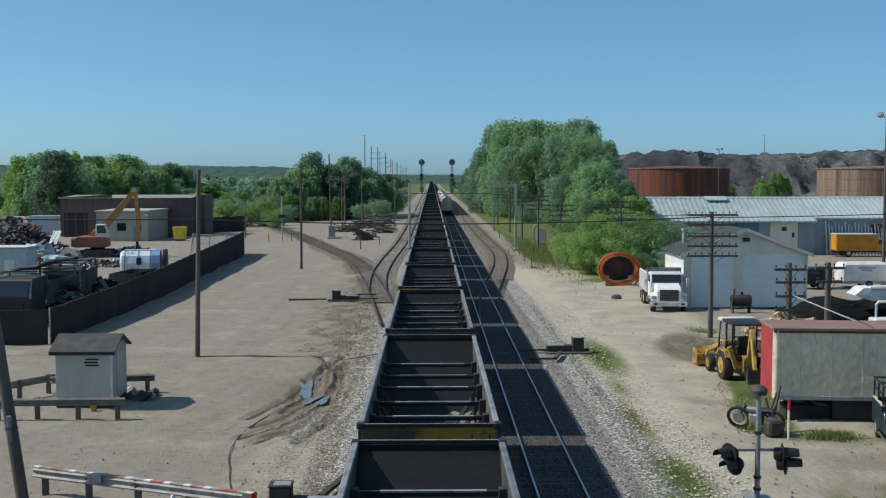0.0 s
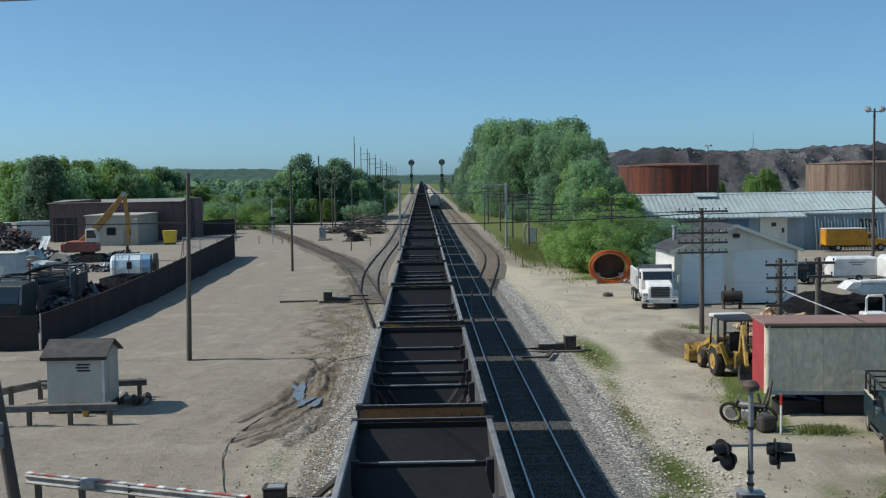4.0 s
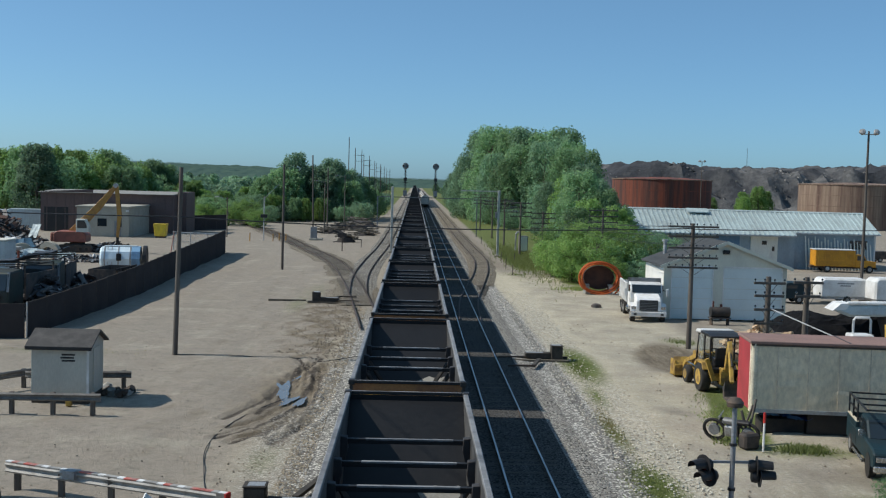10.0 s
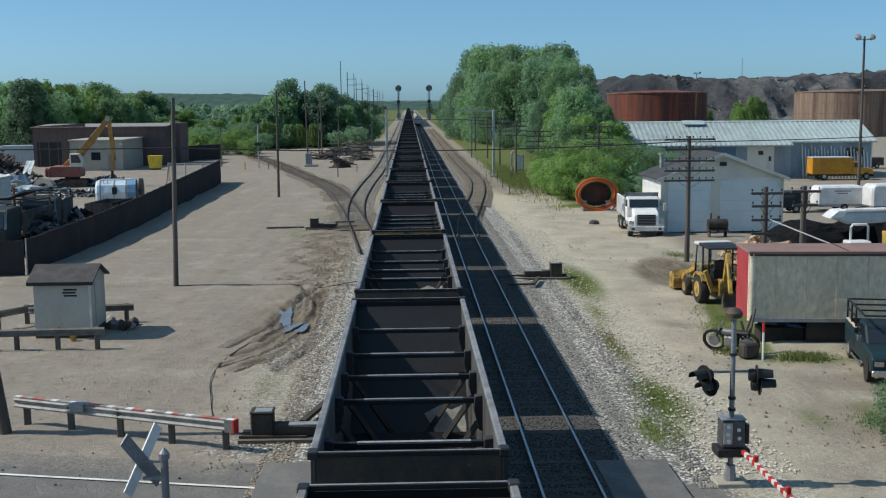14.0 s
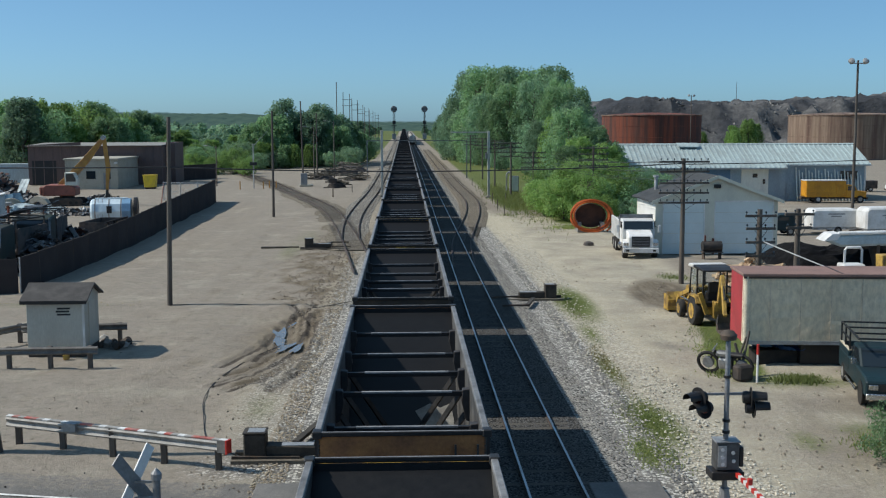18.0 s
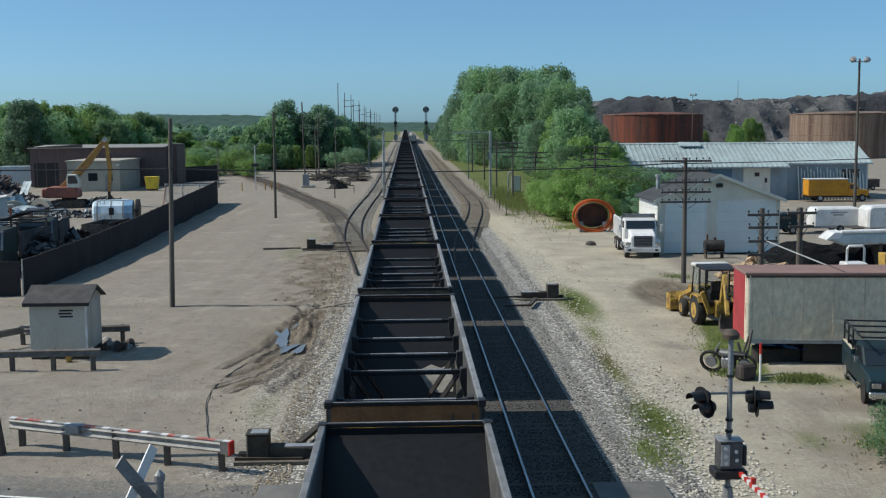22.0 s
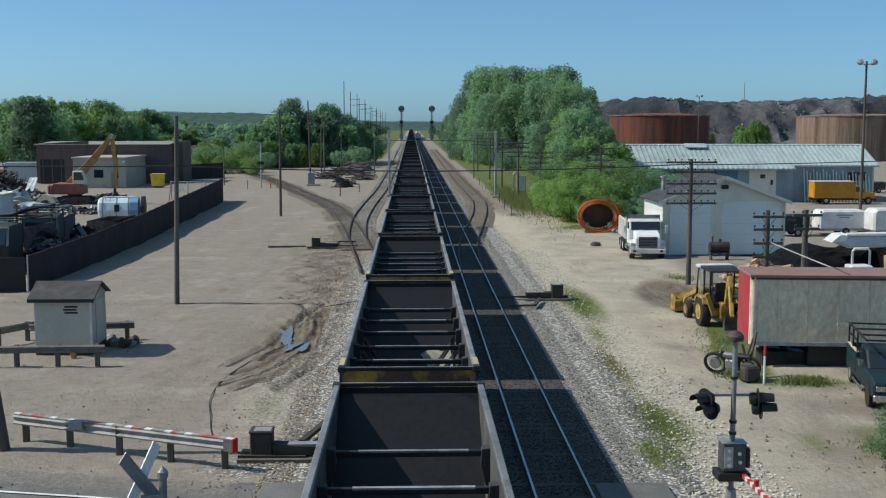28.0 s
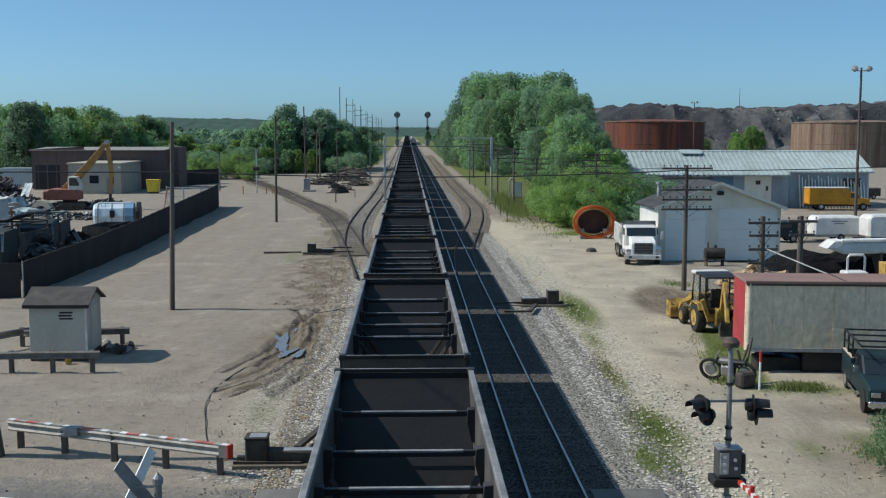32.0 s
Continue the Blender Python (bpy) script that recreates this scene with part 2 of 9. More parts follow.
CAR_SIDE = surface("hopper_side_sheet", (0.10, 0.097, 0.092), (0.045, 0.043, 0.041), rough=0.65, s1=0.9, s2=8, bump=0.2, rnd=0.25)
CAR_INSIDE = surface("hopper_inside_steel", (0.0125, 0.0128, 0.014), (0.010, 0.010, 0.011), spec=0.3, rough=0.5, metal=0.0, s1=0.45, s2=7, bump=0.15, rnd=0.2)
RIDGE_WORN = surface("dried_dust", (0.30, 0.29, 0.26), (0.20, 0.19, 0.17), rough=0.8, s1=1.2, lo=0.45, hi=0.62, rnd=0.2)
CAR_RIM = surface("hopper_rim_worn_steel", (0.27, 0.265, 0.26), (0.15, 0.145, 0.14), rough=0.5, metal=0.2, s1=1.6, s2=12, rnd=0.2)
# pale steel for the sunlit edges painted on the crossbars
WORN_SUNLIT = surface("rubbed_bare_steel", (0.27, 0.265, 0.26), (0.17, 0.165, 0.16), rough=0.5, metal=0.1, s1=2, rnd=0.3)
CAR_BAR = surface("crossbar_steel", (0.030, 0.029, 0.030), (0.022, 0.021, 0.021), rough=0.5, metal=0.3, s1=2, rnd=0.2)
END_YELLOW = surface("end_yellow_paint", (0.44, 0.255, 0.04), (0.11, 0.07, 0.04), rough=0.7, s1=0.9, lo=0.42, hi=0.52, rnd=0.25)
END_RUST = surface("end_rust_paint", (0.32, 0.145, 0.055), (0.20, 0.09, 0.045), rough=0.85, s1=1.2, rnd=0.3)
END_DARK = surface("end_dark_paint", (0.065, 0.055, 0.046), (0.13, 0.09, 0.058), rough=0.8, s1=1.2, rnd=0.3)
YELLOW_TIP = surface("rim_yellow_paint", (0.52, 0.43, 0.20), (0.40, 0.33, 0.17), rough=0.6)
IRON = surface("cast_iron", (0.05, 0.045, 0.04), (0.10, 0.07, 0.05), rough=0.75, s1=2)
POLE_WOOD = surface("pole_wood", (0.085, 0.072, 0.062), (0.14, 0.12, 0.10), s1=1.5, s2=20, streak=0.12, bump=0.4)
WIRE = surface("wire_black", (0.03, 0.03, 0.032), rough=0.6)
WIRE_PALE = surface("wire_galvanised", (0.55, 0.55, 0.53), rough=0.5, metal=0.4)
GALV = surface("galvanised_steel", (0.45, 0.46, 0.46), (0.33, 0.33, 0.33), rough=0.5, metal=0.5, s1=2)
SIGNAL_GREY = surface("signal_grey_paint", (0.26, 0.27, 0.28), (0.20, 0.20, 0.20), rough=0.5, metal=0.2, s1=3)
BLACK = surface("black_paint", (0.018, 0.018, 0.020), (0.03, 0.028, 0.026), rough=0.5)
RED = surface("red_paint", (0.50, 0.035, 0.025), (0.38, 0.03, 0.025), rough=0.55, s1=2)
WHITE = surface("white_paint", (0.78, 0.78, 0.76), (0.62, 0.61, 0.58), rough=0.5, s1=1.2, grain=0.08, bump=0.05)
OFF_WHITE = surface("off_white_panel", (0.70, 0.69, 0.60), (0.60, 0.58, 0.51), rough=0.7, s1=0.9, grain=0.1, streak=0.3)
SHINGLE = surface("roof_shingle", (0.055, 0.052, 0.05), (0.085, 0.08, 0.075), rough=0.9, s1=2, s2=25, bump=0.5)
BARK = surface("bark", (0.11, 0.085, 0.065), (0.17, 0.14, 0.11), s1=2, s2=16, streak=0.2, bump=0.6)
LEAF = leaf_material("leaf_green", (0.165, 0.30, 0.15), (0.29, 0.43, 0.215), (0.21, 0.345, 0.17))
LEAF_LIGHT = leaf_material("leaf_light_green", (0.165, 0.295, 0.085), (0.295, 0.42, 0.135), (0.205, 0.33, 0.10))
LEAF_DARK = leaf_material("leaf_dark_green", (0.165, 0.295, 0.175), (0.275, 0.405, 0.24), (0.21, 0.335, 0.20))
# leaves of far trees: haze painted in as bluer, flatter greens
LEAF_HAZED = leaf_material("leaf_far", (0.165, 0.285, 0.18), (0.245, 0.365, 0.235), (0.20, 0.32, 0.205), 0.6)
# hill canopies glow faintly blue; the emission stands in for haze
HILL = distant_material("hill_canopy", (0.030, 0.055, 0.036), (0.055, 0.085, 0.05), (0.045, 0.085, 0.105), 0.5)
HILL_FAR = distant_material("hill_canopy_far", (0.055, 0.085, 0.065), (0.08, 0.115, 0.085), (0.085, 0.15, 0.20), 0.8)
GRASS = leaf_material("grass_blade", (0.17, 0.22, 0.065), (0.29, 0.32, 0.12), (0.21, 0.26, 0.085))
DRY = leaf_material("dry_grass", (0.26, 0.22, 0.08), (0.36, 0.30, 0.13), (0.20, 0.19, 0.06))
FENCE = surface("fence_mesh", (0.047, 0.041, 0.041), (0.058, 0.050, 0.049), rough=0.9, s1=0.5, s2=40, spec=0.1, rnd=0.04, bump=0.4)
BROWN_METAL = surface("brown_sheet_metal", (0.125, 0.085, 0.078), (0.095, 0.068, 0.064), rough=0.7, s1=0.6, streak=0.15)
BLOCK = surface("pale_block_wall", (0.37, 0.345, 0.285), (0.32, 0.30, 0.245), rough=0.85, s1=0.8)
BLUE_GREY = surface("blue_grey_wall", (0.30, 0.38, 0.43), (0.25, 0.31, 0.35), rough=0.7, s1=0.5, streak=0.3)
ROOF_PALE = surface("pale_metal_roof", (0.385, 0.465, 0.465), (0.30, 0.345, 0.34), rough=0.6, metal=0.0, s1=0.35, s2=3, streak=1.0)
RUST = surface("tank_rust", (0.22, 0.062, 0.035), (0.085, 0.043, 0.036), rough=0.85, s1=0.5, s2=2.6, lo=0.40, hi=0.60, streak=0.045, grain=0.45)
RUST_PALE = surface("tank_rust_pale", (0.23, 0.165, 0.12), (0.085, 0.045, 0.036), rough=0.85, s1=0.45, s2=2.4, lo=0.42, hi=0.66, streak=0.05, grain=0.45)
SLAG = surface("slag_heap", (0.036, 0.038, 0.043), (0.125, 0.122, 0.118), rough=0.95, s1=0.05, s2=0.6, lo=0.46, hi=0.62, grain=0.45, bump=0.8, dist=0.8)
MACHINE_YELLOW = surface("machine_yellow", (0.45, 0.285, 0.06), (0.20, 0.125, 0.045), rough=0.6, s1=2.2, lo=0.45, hi=0.6)
MACHINE_ORANGE = surface("machine_orange", (0.42, 0.22, 0.05), (0.30, 0.15, 0.05), rough=0.6, s1=1.2)
MACHINE_RED = surface("machine_red", (0.30, 0.10, 0.07), (0.20, 0.075, 0.055), rough=0.6, s1=1.2)
TRUCK_YELLOW = surface("truck_yellow", (0.62, 0.29, 0.02), (0.48, 0.21, 0.02), rough=0.5, s1=1)
PIPE_ORANGE = surface("conduit_orange", (0.60, 0.13, 0.03), (0.48, 0.11, 0.03), rough=0.5, s1=2)
CORRODED = surface("spool_brown", (0.10, 0.05, 0.035), (0.06, 0.035, 0.03), rough=0.85, s1=1.2)
TRAILER_SIDE = surface("trailer_dull_paint", (0.80, 0.68, 0.49), (0.73, 0.61, 0.43), rough=0.5, metal=0.0, s1=0.5, s2=6, streak=0.5, bump=0.1)
TRAILER_ROOF = surface("trailer_roof_rust", (0.25, 0.155, 0.13), (0.20, 0.13, 0.11), rough=0.8, s1=0.7)
TRAILER_RED = surface("trailer_red", (0.44, 0.045, 0.055), (0.34, 0.04, 0.045), rough=0.55, s1=1)
CREAM = surface("cream_edge", (0.72, 0.64, 0.48), (0.5, 0.43, 0.32), rough=0.7, s1=2)
TYRE = surface("tyre_rubber", (0.022, 0.022, 0.022), (0.04, 0.037, 0.033), rough=0.9, s1=4)
PICKUP_BLUE = surface("pickup_dark_teal", (0.012, 0.032, 0.040), (0.018, 0.03, 0.035), spec=0.25, rough=0.5, s1=1, bump=0.02)
GLASS = glass_material("dark_glass", (0.02, 0.028, 0.034))
CHROME = surface("dull_chrome", (0.6, 0.6, 0.6), rough=0.25, metal=0.9, bump=0.02)
BLUE_TARP = surface("blue_tarp", (0.03, 0.11, 0.32), (0.02, 0.07, 0.2), rough=0.55, s1=3)
WATER = glass_material("puddle_water", (0.16, 0.15, 0.13), 0.12)
SCRAP_DARK = surface("scrap_dark", (0.038, 0.036, 0.035), (0.09, 0.07, 0.058), rough=0.8, s1=1.5, rnd=0.5)
SCRAP_PALE = surface("scrap_pale", (0.36, 0.37, 0.37), (0.2, 0.185, 0.17), rough=0.5, metal=0.3, s1=2, rnd=0.4)
LINE_PAINT = surface("road_line_paint", (0.70, 0.70, 0.66), (0.5, 0.49, 0.46), rough=0.8, s1=2)
FIREWOOD = surface("firewood", (0.52, 0.38, 0.24), (0.36, 0.24, 0.15), rough=0.8, s1=3, rnd=0.3)
BLUE_DOOR = surface("blue_door", (0.10, 0.19, 0.30), (0.13, 0.22, 0.32), rough=0.6, s1=1)
BLUE_GREY_PALE = surface("pale_grey_siding", (0.66, 0.65, 0.54), (0.58, 0.57, 0.48), rough=0.7, s1=0.6, streak=0.3, grain=0.08)
GARAGE_WHITE = surface("garage_white_siding", (0.76, 0.75, 0.70), (0.68, 0.67, 0.62), rough=0.6, s1=0.6, grain=0.06, bump=0.05)
DOOR_PALE = surface("garage_door_pale", (0.70, 0.76, 0.74), (0.64, 0.70, 0.68), rough=0.55, s1=0.5, grain=0.05, bump=0.05)
GARAGE_ROOF = surface("garage_roof", (0.062, 0.065, 0.066), (0.045, 0.047, 0.048), rough=0.85, s1=0.8, s2=14, bump=0.4)
ROOF_GREY = surface("grey_roof", (0.30, 0.29, 0.26), (0.24, 0.23, 0.21), rough=0.8, s1=0.8, s2=10)
SLAG_ROCK = surface("slag_rock", (0.26, 0.25, 0.235), (0.05, 0.05, 0.048), rough=0.95, s1=0.2, lo=0.4, hi=0.6)
COAL = surface("coal", (0.008, 0.008, 0.009), (0.014, 0.014, 0.014), spec=0.1, rough=0.85, s1=1.5, s2=9, bump=0.7, dist=0.08)
HULL = surface("pale_hull", (0.42, 0.50, 0.52), (0.34, 0.40, 0.42), rough=0.5, s1=0.8)
DARK_GREEN = surface("dark_green_paint", (0.02, 0.035, 0.03), (0.04, 0.04, 0.035), rough=0.6, s1=1)
CAB_GLASS = glass_material("cab_glass", (0.85, 0.9, 0.9), 0.03, 0.95)
MUD_CLOD = surface("mud_clod", (0.20, 0.17, 0.135), (0.13, 0.11, 0.088), rough=0.95, s1=3, rnd=0.3)
DIRT_CLOD = surface("dirt_clod", (0.30, 0.25, 0.19), (0.20, 0.165, 0.13), rough=0.95, s1=3)
LAMP_RED = glass_material("lamp_red_lens", (0.12, 0.01, 0.01), 0.15)


# ---- building tools ----
class Shape:
    """Collects faces for one mesh."""

    def __init__(self):
        self.v, self.f = [], []

    def add(self, verts, faces, m=None):
        k = len(self.v)
        self.v += [tuple(m @ Vector(p)) if m else tuple(p) for p in verts]
        self.f += [tuple(i + k for i in f) for f in faces]
        return self

    def box(self, x0, x1, y0, y1, z0, z1, m=None):
        v = [(x, y, z) for z in (z0, z1) for y in (y0, y1) for x in (x0, x1)]
        return self.add(v, [(0, 2, 3, 1), (4, 5, 7, 6), (0, 1, 5, 4), (2, 6, 7, 3), (0, 4, 6, 2), (1, 3, 7, 5)], m)

    def prism(self, pts, a, b, axis="x", m=None):
        """A closed outline drawn out along an axis: pts are (y, z) for x, (x, z) for y, (x, y) for z."""
        def at(p, c):
            return (c, p[0], p[1]) if axis == "x" else (p[0], c, p[1]) if axis == "y" else (p[0], p[1], c)
        n = len(pts)
        v = [at(p, a) for p in pts] + [at(p, b) for p in pts]
        f = [tuple(range(n))[::-1], tuple(range(n, 2 * n))] + [(i, (i + 1) % n, n + (i + 1) % n, n + i) for i in range(n)]
        return self.add(v, f, m)

    def rod(self, p, q, r, r2=None, n=8, caps=True):
        """A round bar from p to q."""
        p, q = Vector(p), Vector(q)
        t = (q - p).to_track_quat("Z", "Y").to_matrix()
        r2 = r if r2 is None else r2
        ring = [(math.cos(2 * math.pi * i / n), math.sin(2 * math.pi * i / n)) for i in range(n)]
        v = [p + t @ Vector((c * r, s * r, 0)) for c, s in ring] + [q + t @ Vector((c * r2, s * r2, 0)) for c, s in ring]
        f = [(i, (i + 1) % n, n + (i + 1) % n, n + i) for i in range(n)]
        if caps:
            f += [tuple(range(n))[::-1], tuple(range(n, 2 * n))]
        return self.add(v, f)

    def bar(self, p, q, w, h):
        """A square bar from p to q, w wide and h high."""
        p, q = Vector(p), Vector(q)
        m = Matrix.Translation(p) @ (q - p).to_track_quat("Y", "Z").to_matrix().to_4x4()
        return self.box(-w / 2, w / 2, 0, (q - p).length, -h / 2, h / 2, m)

    def tube(self, pts, r, n=6):
        """A round tube along points."""
        pts = [Vector(p) for p in pts]
        v, f = [], []
        for i, p in enumerate(pts):
            d = (pts[min(i + 1, len(pts) - 1)] - pts[max(i - 1, 0)]).normalized()
            t = d.to_track_quat("Z", "Y").to_matrix()
            v += [p + t @ Vector((math.cos(2 * math.pi * j / n) * r, math.sin(2 * math.pi * j / n) * r, 0)) for j in range(n)]
            if i:
                a = (i - 1) * n
                f += [(a + j, a + (j + 1) % n, a + n + (j + 1) % n, a + n + j) for j in range(n)]
        return self.add(v, f)

    def lathe(self, prof, n=16, m=None, close=True):
        """A profile of (radius, z) turned round z."""
        v, f = [], []
        for i, (r, z) in enumerate(prof):
            v += [(r * math.cos(2 * math.pi * j / n), r * math.sin(2 * math.pi * j / n), z) for j in range(n)]
            if i:
                a = (i - 1) * n
                f += [(a + j, a + (j + 1) % n, a + n + (j + 1) % n, a + n + j) for j in range(n)]
        if close:
            f += [tuple(range(n))[::-1], tuple(range(len(v) - n, len(v)))]
        return self.add(v, f, m)

    def mesh(self, name, bevel=0.0, smooth=False):
        me = bpy.data.meshes.new(name)
        me.from_pydata(self.v, [], self.f)
        if bevel:
            bm = bmesh.new()
            bm.from_mesh(me)
            bmesh.ops.recalc_face_normals(bm, faces=bm.faces)
            ed = [e for e in bm.edges if len(e.link_faces) == 2 and e.calc_face_angle(0) > 0.5]
            bmesh.ops.bevel(bm, geom=ed, offset=bevel, segments=1, affect="EDGES", clamp_overlap=True)
            bm.to_mesh(me)
            bm.free()
        if smooth:
            me.shade_smooth()
            me.set_sharp_from_angle(angle=radians(38))
        return me


def thing(name, m=None, label="", category="", group="", kind=""):
    """An Empty at the base of a thing, for its parts."""
    ob = new(name)
    ob.empty_display_size = 0.3
    ob.matrix_basis = m or Matrix()
    return tagged(ob, label, category, group, kind)


def part(name, bm, material, parent, label="", bevel=0.0, smooth=False, m=None):
    """One mesh under a thing or a part; bm is a Shape or a mesh that is shared."""
    me = bm.mesh(name, bevel, smooth) if isinstance(bm, Shape) else bm
    if not me.materials:
        me.materials.append(material)
    ob = new(name, me)
    ob.parent = parent
    if m:
        ob.matrix_basis = m
    return tagged(ob, label)


def whole(name, shape, material, m=None, label="", category="", group="", kind="", bevel=0.0, smooth=False):
    """A thing of one mesh."""
    me = shape.mesh(name, bevel, smooth) if isinstance(shape, Shape) else shape
    if not me.materials:
        me.materials.append(material)
    ob = new(name, me)
    ob.matrix_basis = m or Matrix()
    return tagged(ob, label, category, group, kind)


# ---- ground ----
LEAD = [(-1.9, 60), (-2.6, 72), (-3.9, 86), (-5.4, 101), (-8.0, 122), (-11.0, 138), (-15.5, 156), (-25, 195), (-42, 249), (-72, 322), (-110, 390)]
SIDING = [(-4.6, 93), (-5.15, 106), (-5.3, 118), (-5.05, 136), (-4.5, 160), (-4.2, 200), (-4.1, 300), (-4.1, 900)]
SIDING_EAST = [(4.05, 74), (4.7, 90), (6.1, 105), (7.5, 120), (8.4, 135), (8.6, 148), (8.4, 170), (8.2, 215), (8.2, 420)]
MAIN_X, SECOND_X = -0.07, 3.99


def smooth_line(pts, step):
    """Points along a smooth curve through pts, a step apart."""
    p = [Vector((x, y, 0)) for x, y in pts]
    p = [p[0] * 2 - p[1]] + p + [p[-1] * 2 - p[-2]]
    out = []
    for i in range(1, len(p) - 2):
        n = max(2, int((p[i + 1] - p[i]).length / step))
        for j in range(n):
            t = j / n
            out.append(0.5 * (2 * p[i] + (p[i + 1] - p[i - 1]) * t + (2 * p[i - 1] - 5 * p[i] + 4 * p[i + 1] - p[i + 2]) * t * t + (3 * p[i] - p[i - 1] - 3 * p[i + 1] + p[i + 2]) * t ** 3))
    return out + [p[-2]]


def shift(line, d):
    out = []
    for i, p in enumerate(line):
        t = (line[min(i + 1, len(line) - 1)] - line[max(i - 1, 0)]).normalized()
        out.append(p + Vector((t.y, -t.x, 0)) * d)
    return out


def far_from(X, Y, pts):
    """Distance from each grid point to a polyline."""
    d = np.full(X.shape, 1e9)
    for (ax, ay), (bx, by) in zip(pts[:-1], pts[1:]):
        ux, uy = bx - ax, by - ay
        t = np.clip(((X - ax) * ux + (Y - ay) * uy) / (ux * ux + uy * uy), 0, 1)
        d = np.minimum(d, np.hypot(X - ax - t * ux, Y - ay - t * uy))
    return d


def ramp(a, b, x):
    t = np.clip((x - a) / (b - a), 0, 1)
    return t * t * (3 - 2 * t)


def spread(a, b, dense0, dense1, step):
    """Grid lines, dense in the middle and ever wider outside."""
    mid = list(np.arange(dense0, dense1 + 1e-6, step))
    lo, s = [], step
    while (lo[-1] if lo else dense0) > a:
        s *= 1.16
        lo.append((lo[-1] if lo else dense0) - s)
    hi, s = [], step
    while (hi[-1] if hi else dense1) < b:
        s *= 1.16
        hi.append((hi[-1] if hi else dense1) + s)
    return np.array(lo[::-1] + mid + hi)


def rough_field(X, Y, seed, wave):
    """Smooth uneven ground from a few crossing waves."""
    r = np.random.RandomState(seed)
    z = np.zeros(X.shape)
    for i in range(14):
        a, k = r.uniform(0, 2 * np.pi), r.uniform(0.5, 1.9) * 2 * np.pi / wave
        z += np.sin(k * (X * np.cos(a) + Y * np.sin(a)) + r.uniform(0, 6.28)) / 14 ** 0.5
    return z


WET = [[(-5.0, 57.0), (-4.75, 53.0), (-4.85, 48.6), (-5.3, 45.2), (-6.2, 42.8), (-7.3, 41.2)], [(-4.5, 55.0), (-4.2, 51.0), (-4.3, 47.0), (-4.8, 44.0), (-5.6, 42.0), (-6.6, 40.4)], [(-4.0, 52.5), (-3.8, 48.5), (-4.0, 45.0), (-4.5, 42.6), (-5.2, 41.0)],
       [(-6.2, 53.5), (-6.3, 49.5), (-6.9, 46.6), (-7.6, 44.6)], [(-5.8, 56.5), (-5.9, 52.5), (-5.9, 48.6), (-6.4, 45.6)], [(-6.2, 60), (-5.5, 57), (-4.9, 55.0)], [(-4.9, 60.5), (-5.2, 57.6), (-5.8, 55.0)], [(-4.2, 56.6), (-5.4, 56.2)], [(-4.4, 54.2), (-5.2, 53.9)], [(-4.1, 51.4), (-5.1, 51.2)], [(-4.2, 49.0), (-5.0, 48.8)]]
RUTS = [[(-4.6, 58), (-4.5, 52), (-4.6, 47.5), (-5.1, 44), (-6.3, 41.5)], [(-5.4, 58), (-5.35, 52), (-5.5, 48), (-6.0, 45), (-7.0, 43)], [(-3.9, 55), (-3.7, 50), (-3.85, 46), (-4.4, 42.5), (-5.0, 40.4)]]


PUDDLES = [(-5.85, 50.8, 0.34, 2.1, 6), (-5.4, 48.6, 0.20, 1.3, -12), (-6.2, 52.0, 0.12, 0.9, 18), (-4.85, 48.4, 0.16, 1.3, -6), (-5.6, 54.2, 0.06, 0.9, -12)]


